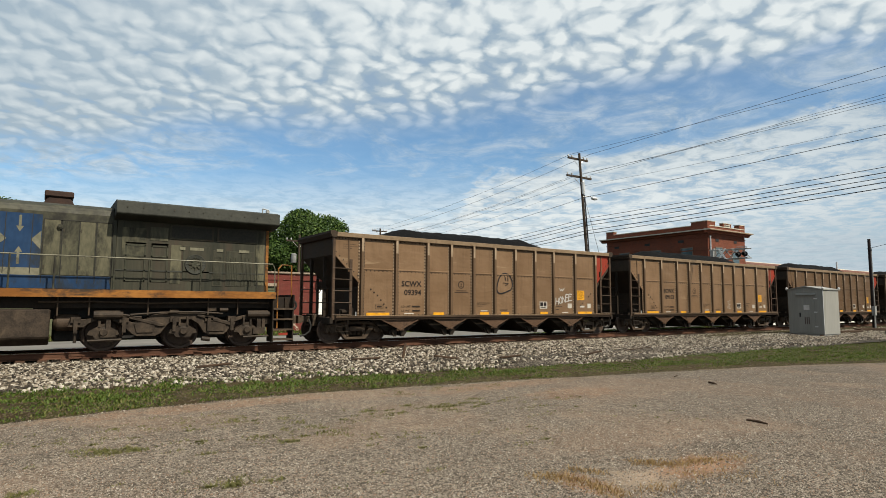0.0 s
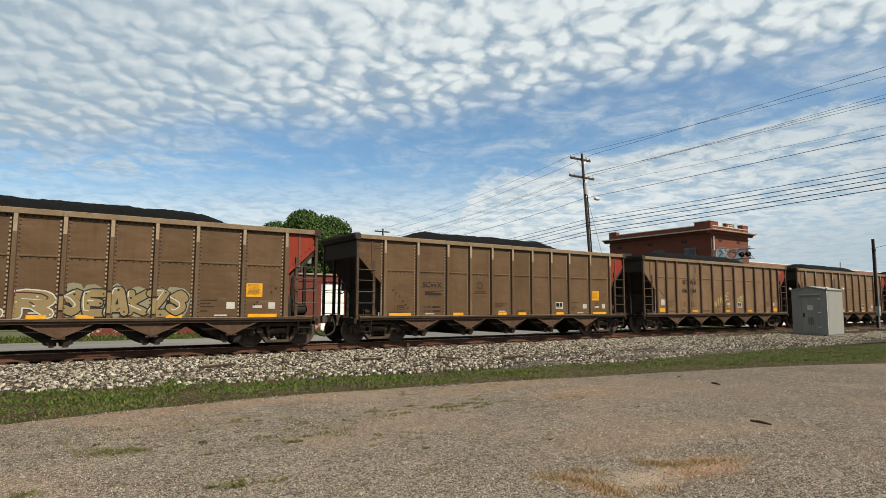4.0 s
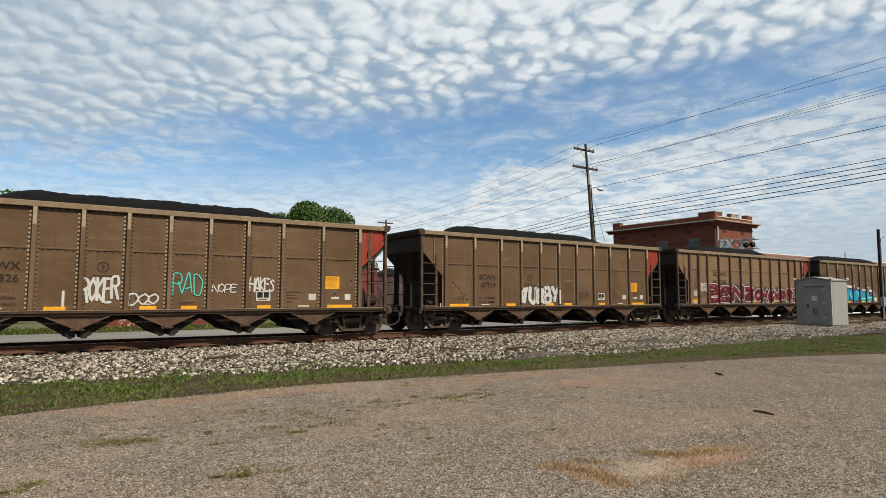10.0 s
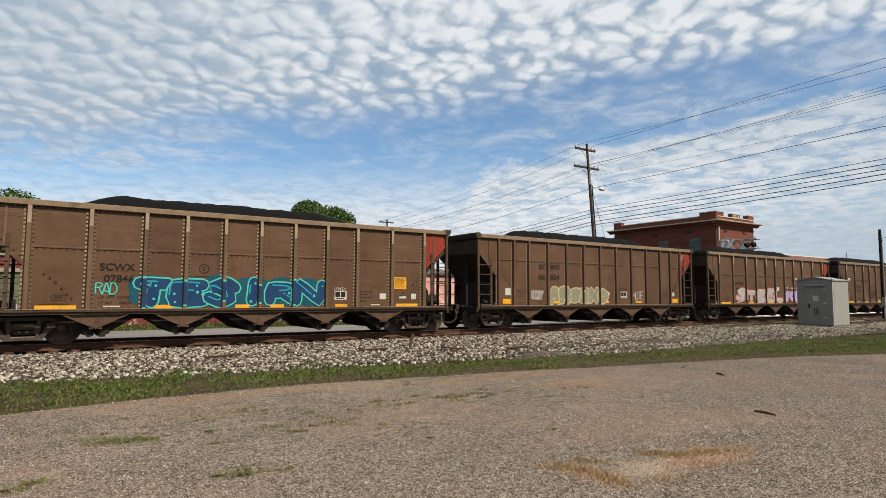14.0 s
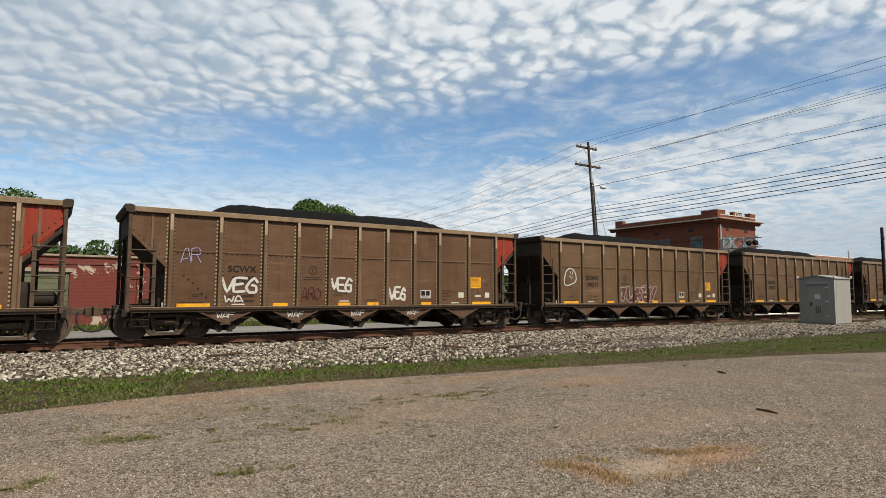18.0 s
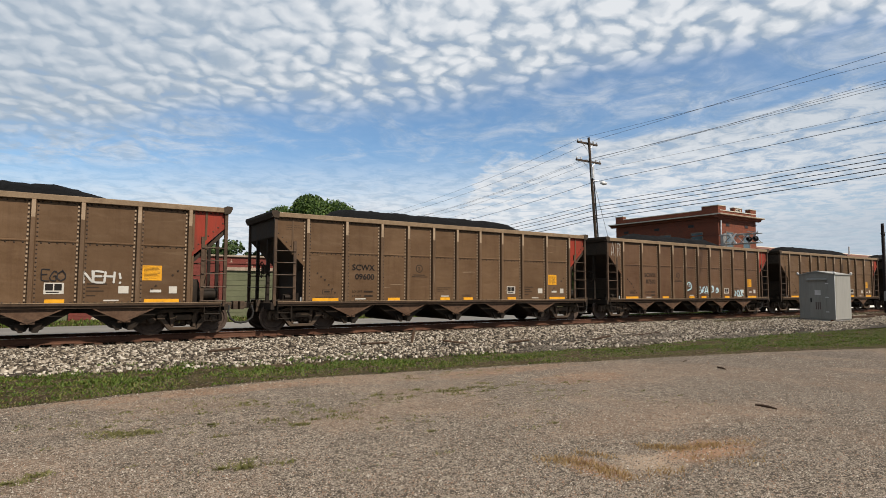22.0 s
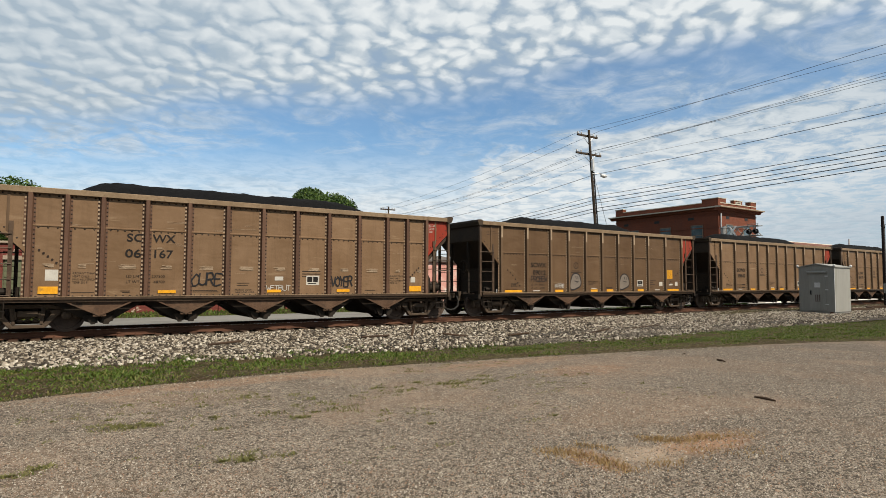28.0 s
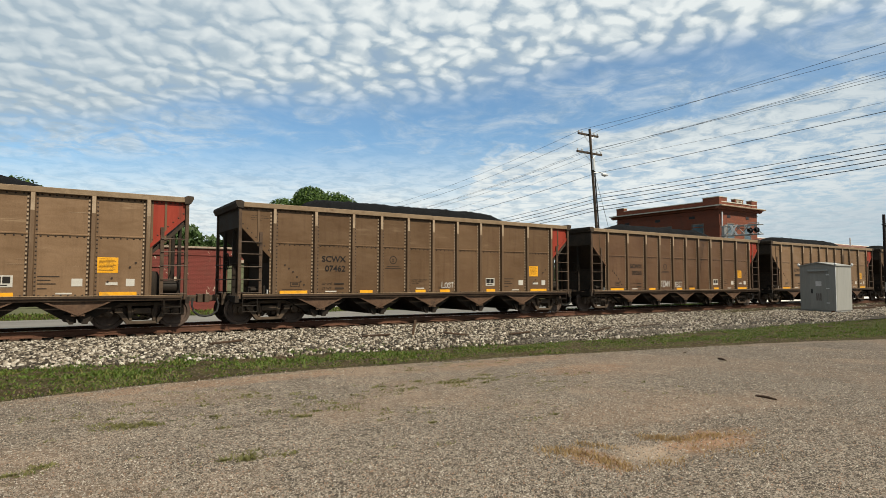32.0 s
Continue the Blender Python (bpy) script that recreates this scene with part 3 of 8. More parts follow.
def ground_height(x, y):
    """Lot level in front, a low bed round the track, road level behind it."""
    h = LOT_Z - 0.03
    bed = ease(13.0, 18.0, y) * (1 - ease(23.5, 25.0, y))
    h += bed * 0.10
    h += ease(22.5, 25.0, y) * 0.13
    h += ease(20, 34, x) * ease(10.5, 14.5, y) * (1 - ease(23.5, 25, y)) * 0.12
    return h


def make_ground():
    xs = [-1800, -600, -200, -90, -50] + [-30 + 2 * i for i in range(56)] + [100, 150, 300, 700, 1800]
    ys = [-1800, -500, -120, -40, -15, -6, 0, 4] + [6 + 0.75 * i for i in range(30)] + [30, 34, 40, 60, 110, 250, 700, 1800]
    vs = [(x, y, ground_height(x, y)) for y in ys for x in xs]
    n = len(xs)
    fs = [(j * n + i, j * n + i + 1, (j + 1) * n + i + 1, (j + 1) * n + i) for j in range(len(ys) - 1) for i in range(n - 1)]
    m = Mesh().add(vs, fs)
    solid("ground", m, "soil", "grassy soil ground between gravel lot, railway and road", "ground", kind="structure", smooth=True)


def lot_edge(x):
    """Where the gravel lot ends and the grass begins."""
    if x < 4:
        return 12.25 - 0.022 * (x - 4) ** 2 - (0.35 if x < -4 else 0.0)
    return 12.25 - 0.10 * (x - 4) - 0.0052 * (x - 4) ** 2


def make_lot():
    xs = [-40 + 0.5 * i for i in range(261)]
    vs, fs, rows = [], [], 26
    for x in xs:
        e = max(-30.0, lot_edge(x)) + 0.16 * noise.noise((x * 0.7, 3.1, 0)) + 0.08 * noise.noise((x * 2.9, 1.0, 4))
        for j in range(rows):
            y = -40 + (e + 40) * (j / (rows - 1)) ** 0.6
            z = LOT_Z + 0.02 * noise.noise((x * 0.25, y * 0.25, 0.5))
            if j == rows - 1:
                z = LOT_Z - 0.06
            vs.append((x, y, z))
    for i in range(len(xs) - 1):
        for j in range(rows - 1):
            a = i * rows + j
            fs.append((a, a + rows, a + rows + 1, a + 1))
    solid("pavement", Mesh().add(vs, fs), "gravel", "compacted pale gravel parking lot with worn clay patches", "gravel lot", kind="structure", smooth=True)


def toe(x):
    """Where the crushed stone runs out into the grass."""
    return float(np.interp(x, [-8, -1, 2.3, 4.9, 7.8, 11, 13, 16, 23, 30, 45, 60], [14.8, 14.6, 14.3, 13.9, 13.5, 13.1, 12.8, 12.5, 12.6, 12.2, 11.6, 11.0]))


def make_bed():
    """The ballast bed: shoulder, slope and a soft toe."""
    sec = [(-6.4, -0.43), (-5.4, -0.40), (-3.2, -0.31), (-2.0, -0.265), (-1.4, -0.265), (-0.95, -0.25), (0.95, -0.25), (2.1, -0.27), (3.2, -0.37), (3.6, -0.42)]
    xs = [-60 + 0.5 * i for i in range(441)]
    vs = []
    for x in xs:
        e = toe(x) - 0.1 + 0.25 * noise.noise((x * 0.6, 5, 1)) - TRACK_Y
        for i, (a, b) in enumerate(sec):
            yy = e if i == 0 else (min(a, -3.3) * 0.5 + e * 0.5 if i == 1 else a)
            lift = 0.12 * ease(20, 34, x) if i < 2 else 0.06 * ease(20, 34, x) * (i == 2)
            vs.append((x, TRACK_Y + yy, b + lift + 0.015 * noise.noise((x * 0.9, a * 2, 7)) - (0.03 if i == 0 else 0)))
    k = len(sec)
    fs = [(i * k + j, (i + 1) * k + j, (i + 1) * k + j + 1, i * k + j + 1) for i in range(len(xs) - 1) for j in range(k - 1)]
    solid("ballast_bed", Mesh().add(vs, fs), "ballast", "crushed stone ballast bed under the track, coloured dark for shaded gaps", "ballast", kind="structure", smooth=True)


def bed_height(y):
    d = y - TRACK_Y
    return float(np.interp(d, [-6.4, -5.4, -3.2, -2.0, -1.4, -0.95, 0.95, 2.1, 3.2, 3.6], [-0.43, -0.40, -0.31, -0.265, -0.265, -0.25, -0.25, -0.27, -0.37, -0.42]))


def scatter_stones(name, material, label, category, centres, sizes, seed, chips=False):
    """Many small angular stones; chips are four-sided splinters half sunk in the ground."""
    rng = np.random.default_rng(seed)
    if chips:
        base = np.array([(-0.55, -0.5, -0.4), (0.5, -0.55, -0.4), (0.55, 0.5, -0.4), (-0.5, 0.55, -0.4), (0.05, 0.0, 0.5)])
        quads = np.array([(0, 1, 4), (1, 2, 4), (2, 3, 4), (3, 0, 4)])
    else:
        base = np.array([(x, y, z) for z in (-1, 1) for y in (-1, 1) for x in (-1, 1)], float) * 0.5
        quads = np.array([(4, 5, 7, 6), (0, 1, 5, 4), (2, 6, 7, 3), (0, 4, 6, 2), (1, 3, 7, 5)])
    k = len(base)
    n = len(centres)
    shape = base[None] * (1 + rng.uniform(-0.45, 0.25, (n, k, 3)))
    shape *= rng.uniform(0.6, 1.25, (n, 1, 3))
    a, b = rng.uniform(0, 2 * np.pi, n), rng.uniform(-0.7, 0.7, n)
    ca, sa, cb, sb = np.cos(a), np.sin(a), np.cos(b), np.sin(b)
    rz = np.zeros((n, 3, 3))
    rz[:, 0, 0], rz[:, 0, 1], rz[:, 1, 0], rz[:, 1, 1], rz[:, 2, 2] = ca, -sa, sa, ca, 1
    rx = np.zeros((n, 3, 3))
    rx[:, 0, 0], rx[:, 1, 1], rx[:, 1, 2], rx[:, 2, 1], rx[:, 2, 2] = 1, cb, -sb, sb, cb
    shape = np.einsum("nij,njk,nvk->nvi", rz, rx, shape) * np.asarray(sizes)[:, None, None]
    vs = (shape + np.asarray(centres)[:, None, :]).reshape(-1, 3)
    fs = (quads[None] + k * np.arange(n)[:, None, None]).reshape(-1, quads.shape[1])
    ob = new(name, bulk(name, vs, fs, material))
    return tagged(ob, label, category, kind="stuff")


def make_ballast_stones():
    rng = np.random.default_rng(5)
    n = 124000
    x = -6 + 62 * rng.random(n) ** 1.25
    d = np.where(rng.random(n) < 0.82, -1.0, rng.uniform(0.9, 3.3, n))
    size = rng.uniform(0.034, 0.080, n)
    # the toe breaks up into the grass
    t = np.array([toe(float(v)) for v in x]) - TRACK_Y
    far = d < 0
    d = np.where(far, -1.28 + (t + 1.28) * rng.random(n) ** 1.1, d)
    frac = np.where(far, (d + 0.9) / (t + 0.9), 0)
    z = np.interp(d, [-9.6, -5.4, -3.2, -2.0, -1.4, -0.95, 0.95, 2.1, 3.2, 3.6], [-0.44, -0.40, -0.31, -0.265, -0.265, -0.25, -0.25, -0.27, -0.37, -0.42])
    z = z + 0.12 * np.clip((x - 20) / 14, 0, 1) * (d < -3.3)
    bare = np.array([noise.noise((float(u) * 0.35, float(v) * 0.8, 4.0)) for u, v in zip(x, d)])
    keep = ~far | (rng.random(n) < np.clip(1.25 - frac ** 2.5 - np.where(x > 9, 1.3, 0.5) * np.clip(bare, 0, 1) * frac, 0.05, 1))
    c = np.stack([x, TRACK_Y + d, z + rng.uniform(-0.01, 0.035, n)], 1)[keep]
    size = size[keep]
    dirty = (c[:, 0] + 2.2 * (c[:, 1] - TRACK_Y + 3.4) * -1 > 20.5 + rng.normal(0, 3.0, len(c)))
    scatter_stones("ballast_stones", "stone", "loose pale grey and buff crushed ballast stones beside the rails", "ballast", c[~dirty], size[~dirty], 6)
    scatter_stones("dirty_ballast", "stone_dirty", "smaller dirty stones mixed with soil near the crossing", "ballast", c[dirty], size[dirty] * 0.85, 7)
    # between the rails
    n = 9000
    c = np.stack([rng.uniform(-6, 50, n), TRACK_Y + rng.uniform(-0.68, 0.68, n), rng.uniform(-0.25, -0.21, n)], 1)
    scatter_stones("track_stones", "stone", "dusty ballast stones between the rails", "ballast", c, rng.uniform(0.04, 0.08, n), 8)


def make_spoil():
    """Low dark heaps of spilt fines in the verge."""
    rng = np.random.default_rng(61)
    for cx, cy, rx, ry in ((12.6, 13.35, 1.0, 0.30), (17.2, 13.3, 1.5, 0.35), (22.5, 13.0, 1.8, 0.4), (20.0, 14.6, 1.6, 0.5)):
        n = 2600
        u, v = rng.normal(0, 0.55, n), rng.normal(0, 0.55, n)
        x, y = cx + rx * u, cy + ry * v
        h = 0.11 * np.exp(-1.4 * (u * u + v * v))
        z = np.array([max(ground_height(float(p), float(q)), bed_height(float(q)) - 0.02) for p, q in zip(x, y)]) + h * rng.random(n)
        scatter_stones("spoil_heap", "fines", "low heap of dark grey spilt fines in the grass", "gravel", np.stack([x, y, z], 1), rng.uniform(0.022, 0.06, n), 62)


def make_pebbles():
    rng = np.random.default_rng(11)
    n = 150000
    r = 4.2 + 15.0 * rng.random(n) ** 1.6
    a = np.radians(rng.uniform(-8, 76, n))
    x, y = r * np.sin(a), r * np.cos(a)
    e = np.array([lot_edge(float(v)) for v in x])
    ok = y < e - 0.75
    x, y = x[ok], y[ok]
    c = np.stack([x, y, np.full(len(x), LOT_Z + 0.004)], 1)
    c[:, 2] += [0.02 * noise.noise((float(u) * 0.25, float(v) * 0.25, 0.5)) for u, v in zip(x, y)]
    s = rng.uniform(0.007, 0.019, len(x)) + (rng.random(len(x)) < 0.02) * 0.014
    scatter_stones("gravel_pebbles", "pebble", "loose grey and tan gravel pebbles on the lot", "gravel", c, s, 12, True)


def blades(name, material, label, category, pts, heights, lean=0.5, width=0.012, seed=3):
    rng = np.random.default_rng(seed)
    n = len(pts)
    pts, h = np.asarray(pts, float), np.asarray(heights, float)
    a = rng.uniform(0, 2 * np.pi, n)
    w = np.stack([np.cos(a), np.sin(a), np.zeros(n)], 1) * (width * rng.uniform(0.6, 1.3, n))[:, None]
    b = rng.uniform(0, 2 * np.pi, n)
    tip = np.stack([np.cos(b) * lean * h, np.sin(b) * lean * h, h], 1) * rng.uniform(0.5, 1.0, (n, 1))
    mid = tip * np.array([0.35, 0.35, 0.6])
    vs = np.stack([pts - w, pts + w, pts + mid + w * 0.7, pts + tip, pts + mid - w * 0.7], 1).reshape(-1, 3)
    i = 5 * np.arange(n)[:, None]
    fs = np.concatenate([np.concatenate([i, i + 1, i + 2, i + 4], 1), np.concatenate([i + 4, i + 2, i + 3, i + 3], 1)])
    me = bpy.data.meshes.new(name)
    me.from_pydata(vs.tolist(), [], [tuple(f) if f[2] != f[3] else tuple(f[:3]) for f in fs.tolist()])
    me.materials.append(MAT[material])
    return tagged(new(name, me), label, category, kind="stuff")


def make_grass():
    rng = np.random.default_rng(21)
    pts = []
    while len(pts) < 120000:
        x = -8 + 66 * rng.random() ** 1.2
        e = lot_edge(x)
        q = rng.random()
        y = e - (0.5 if x < 12 else 0.15) + q * (toe(x) + (2.0 if x < 18 else 0.8) - e)
        clump = noise.noise((x * 0.55, y * 1.2, 1)) * 0.8 + noise.noise((x * 2.3, y * 2.6, 5)) * 0.7 + noise.noise((x * 6.1, y * 6.1, 8)) * 0.5
        thin = max(0.0, (y - toe(x) + 0.3) / 2.3) * 0.95 + (0.15 if y < e - 0.1 else 0.0)
        if clump < -0.26 + 0.30 * rng.random() + thin - (0.22 if x > 20 else 0):
            continue
        pts.append((x, y, max(ground_height(x, y), bed_height(y) - 0.02 if y > toe(x) else -9.0) - 0.01))
    pts = np.array(pts)
    hs = rng.uniform(0.04, 0.13, len(pts)) * np.array([0.75 + 0.5 * noise.noise((p[0] * 0.6, p[1], 9)) for p in pts])
    hs *= np.where(pts[:, 0] > 11, 0.72, 1.0)
    edge = np.array([p[1] - lot_edge(float(p[0])) for p in pts])
    pale = (edge < 0.45 + 0.35 * rng.random(len(pts))) & (rng.random(len(pts)) < 0.55)
    blades("verge_edge_grass", "weed", "yellowed short grass along the gravel edge", "grass", pts[pale], hs[pale] * 0.7, 0.9, 0.014, 27)
    pts, hs = pts[~pale], hs[~pale]
    blades("verge_grass", "grass", "short green grass verge between gravel and ballast", "grass", pts, hs, 0.8, 0.016, 22)
    n = 26000
    x = -8 + 66 * rng.random(n) ** 1.2
    e = np.array([lot_edge(float(v)) for v in x])
    y = e - 0.6 + rng.random(n) * (np.array([toe(float(v)) for v in x]) + 0.78 - e)
    z = np.array([ground_height(float(u), float(v)) for u, v in zip(x, y)])
    scatter_stones("soil_clods", "clod", "dark crumbs of soil and dead leaf between the grass", "soil", np.stack([x, y, z + 0.004], 1), rng.uniform(0.02, 0.055, n), 31, True)
    far = np.stack([rng.uniform(-10, 60, 12000), rng.uniform(30.2, 36.0, 12000), np.full(12000, -0.31)], 1)
    blades("roadside_grass", "grass", "green grass strip along the road before the brick buildings", "grass", far, rng.uniform(0.06, 0.2, 12000), 0.6, 0.03, 23)
    n = 9000
    gx, gy = rng.uniform(22, 43, n), rng.uniform(TRACK_Y + 3.2, 24.3, n)
    back = np.stack([gx, gy, [max(ground_height(float(u), float(v)), bed_height(float(v)) - 0.02) - 0.01 for u, v in zip(gx, gy)]], 1)
    blades("trackside_grass", "grass", "green grass between the railway and the road", "grass", back, rng.uniform(0.06, 0.2, n), 0.6, 0.03, 25)
    weeds = []
    for cx, cy, r, k in ((6.1, 8.6, 0.9, 1000), (1.66, 6.16, 0.35, 520), (-0.2, 6.8, 0.35, 480), (0.9, 8.3, 0.8, 700), (2.8, 7.8, 0.7, 420), (2.2, 9.3, 1.3, 400), (3.9, 8.7, 0.8, 300),
                         (7.3, 7.2, 0.6, 120), (5.72, 5.86, 0.05, 40), (4.0, 6.4, 0.12, 30), (4.9, 7.0, 0.7, 60)):
        clumps = [(cx + rng.normal(0, r * 0.75), cy + rng.normal(0, r * 0.3), rng.uniform(0.02, 0.14)) for _ in range(max(1, int(r * 16)))]
        for _ in range(k):
            ax, ay, ar = clumps[rng.integers(len(clumps))]
            weeds.append((ax + rng.normal(0, ar), ay + rng.normal(0, ar * 0.5), LOT_Z))
    for _ in range(420):
        ax, ay = rng.uniform(-1.5, 9.0), rng.uniform(5.4, 10.8)
        if noise.noise((ax * 0.5, ay * 0.9, 12)) < 0.05 or ay > lot_edge(ax) - 0.7:
            continue
        for _ in range(rng.integers(4, 16)):
            weeds.append((ax + rng.normal(0, 0.05), ay + rng.normal(0, 0.025), LOT_Z))
    blades("lot_weeds", "weed", "sparse yellow-green weeds growing through the gravel", "weed", weeds, rng.uniform(0.015, 0.05, len(weeds)), 1.1, 0.008, 24)
    dry = []
    ridges = ((4.44, 4.68, 4.58, 4.45, 0.09, 280), (4.62, 4.45, 4.66, 4.12, 0.10, 300), (4.66, 4.12, 4.64, 3.77, 0.07, 220), (4.9, 4.65, 5.1, 4.36, 0.05, 170),
              (5.72, 4.45, 5.98, 4.15, 0.07, 420), (5.98, 4.15, 6.49, 4.05, 0.07, 380), (6.4, 4.0, 7.0, 3.85, 0.08, 200), (5.7, 3.9, 6.4, 3.4, 0.12, 200), (4.9, 3.75, 5.3, 3.65, 0.08, 120))
    for x0, y0, x1, y1, wide, k in ridges:
        for _ in range(k):
            q = rng.random()
            dry.append((x0 + (x1 - x0) * q + rng.normal(0, wide), y0 + (y1 - y0) * q + rng.normal(0, wide), LOT_Z))
    blades("dry_grass_tufts", "straw", "dead straw-coloured grass tufts on bare clay", "dry grass", dry, rng.uniform(0.025, 0.075, len(dry)), 0.8, 0.0045, 25)


def make_track():
    sec = [(-0.075, -0.188), (0.075, -0.188), (0.075, -0.168), (0.012, -0.145), (0.012, -0.045), (0.037, -0.03), (0.037, -0.004), (0.028, 0.0),
           (-0.028, 0.0), (-0.037, -0.004), (-0.037, -0.03), (-0.012, -0.045), (-0.012, -0.145), (-0.075, -0.168)]
    for side in (-1, 1):
        rail = thing("rail", "rust-brown steel rail with a bright worn running surface", "rail", (0, TRACK_Y + side * 0.7535, 0), group="rails of the track", kind="structure")
        part("rail_profile", Mesh().prism(sec, "x", -120, 320), "rail", rail)
        part("running_surface", Mesh().box(-120, 320, -0.026, 0.026, 0.0005, 0.003), "tread", rail, "bright polished running surface")
        bar = Mesh().prism([(-0.03, -0.125), (0.03, -0.125), (0.03, -0.05), (-0.03, -0.05)], "x", -0.45, 0.45)
        for i in range(5):
            bar.tube((-0.36 + 0.18 * i, -0.045, -0.088), (-0.36 + 0.18 * i, 0.045, -0.088), 0.016, 6)
        me = bar.done("joint_bar")
        for x in (3.2, 14.9, 26.6, 38.3):
            part("joint_bar", me, "rail", rail, at=(x + 2 * side, 0, 0))
    tie = Mesh().box(-0.115, 0.115, -1.3, 1.3, -0.37, -0.191).done("tie", 0.012)
    plate = Mesh().box(-0.1, 0.1, -0.18, 0.18, -0.191, -0.178)
    plate.tube((-0.07, -0.1, -0.16), (-0.07, -0.1, -0.125), 0.014, 6).tube((0.07, 0.1, -0.16), (0.07, 0.1, -0.125), 0.014, 6)
    plate = plate.done("tie_plate")
    bed = thing("track_ties", "dark creosoted timber ties under the rails", "railway ties", kind="structure")
    rng = random.Random(4)
    for i in range(150):
        t = part("tie", tie, "tie", bed, at=(-12 + 0.505 * i + rng.uniform(-0.03, 0.03), TRACK_Y + rng.uniform(-0.05, 0.05), rng.uniform(-0.008, 0.004)), turn=(0, 0, rng.uniform(-1, 1)))
        for side in (-1, 1):
            part("tie_plate", plate, "rail", t, at=(0, side * 0.7535, 0))


make_ground()
make_lot()
make_bed()
make_track()

# ---- coal cars ----
PITCH, HALF_W, TOP = 16.18, 1.565, 3.94
AXLE_R, TRUCK_X, WHEELBASE = 0.457, 6.206, 1.778
POSTS_A = (-6.2, -4.77, -3.37, -2.25, -1.12, 0.0, 1.14, 2.3, 3.44, 4.85, 6.24)
POSTS_B = (-6.24, -5.4, -4.54, -3.41, -2.25, -1.12, 0.0, 1.14, 2.28, 3.43, 4.57, 5.42, 6.26)
SHARED = {}


def shared(key, make, **kw):
    if key not in SHARED:
        SHARED[key] = make().done(key.split(":")[0], **kw)
    return SHARED[key]


def wheel_mesh():
    p = []
    m = Mesh()
    for s in (-1, 1):
        prof = [(0.09, -0.10), (0.12, -0.09), (0.14, -0.03), (0.36, 0.0), (0.39, -0.05), (0.445, -0.055), (0.457, -0.04), (0.459, 0.06), (0.485, 0.07), (0.485, 0.09), (0.40, 0.09), (0.37, 0.05), (0.15, 0.04), (0.09, 0.06)]
        m.lathe([(r, -s * a * -1) if s < 0 else (r, -a) for r, a in prof], (0, s * 0.755, 0), "y", 36)
    m.tube((0, -0.9, 0), (0, 0.9, 0), 0.085, 16)
    return m


def sideframe_mesh():
    """Cast frame: bearing jaws, arched top member, sagging bottom member and columns round the spring nest."""
    m = Mesh()
    y0, y1 = -1.11, -0.92
    h = WHEELBASE / 2
    m.prism([(-h - 0.27, 0.50), (-h - 0.22, 0.66), (-h + 0.15, 0.70), (-0.52, 0.77), (0.52, 0.77), (h - 0.15, 0.70), (h + 0.22, 0.66), (h + 0.27, 0.50),
             (h + 0.17, 0.50), (h + 0.12, 0.60), (h - 0.14, 0.62), (0.44, 0.66), (-0.44, 0.66), (-h + 0.14, 0.62), (-h - 0.12, 0.60), (-h - 0.17, 0.50)], "y", y0, y1)
    for s in (-1, 1):
        m.prism([(s * (h - 0.15), 0.63), (s * (h - 0.15), 0.47), (s * (h - 0.22), 0.44), (s * 0.42, 0.13), (s * 0.28, 0.13), (s * 0.34, 0.22), (s * (h - 0.36), 0.50), (s * (h - 0.40), 0.60)], "y", y0, y1)
        m.prism([(s * 0.27, 0.22), (s * 0.35, 0.22), (s * 0.42, 0.68), (s * 0.29, 0.68)], "y", y0, y1)
        m.prism([(s * (h + 0.27), 0.36), (s * (h + 0.16), 0.36), (s * (h + 0.14), 0.62), (s * (h + 0.25), 0.60)], "y", y0, y1)
        m.box(min(s * 0.24, s * 0.30), max(s * 0.24, s * 0.30), y0 - 0.02, y1, 0.36, 0.58)
    m.prism([(-0.40, 0.12), (0.40, 0.12), (0.34, 0.21), (-0.34, 0.21)], "y", y0 - 0.03, y1 + 0.02)
    m.box(-0.235, 0.235, y0 - 0.02, y1, 0.47, 0.58)
    return m


def spring_mesh():
    m = Mesh()
    for x in (-0.18, 0.0, 0.18):
        for k in range(5):
            m.lathe([(0.05, 0.0), (0.078, 0.012), (0.078, 0.028), (0.05, 0.04)], (x, -1.0, 0.275 + 0.045 * k), "z", 10)
    return m


def bearing_mesh():
    m = Mesh()
    m.lathe([(0.0, -1.13), (0.055, -1.13), (0.06, -1.10), (0.115, -1.09), (0.125, -1.07), (0.125, -0.93)], (0, 0, 0), "y", 18)
    for i in range(3):
        a = 2 * math.pi * i / 3 + 0.5
        m.tube((0.075 * math.cos(a), -1.09, 0.075 * math.sin(a)), (0.075 * math.cos(a), -1.115, 0.075 * math.sin(a)), 0.022, 6)
    m.box(-0.15, 0.15, -1.07, -0.93, 0.10, 0.165)
    return m


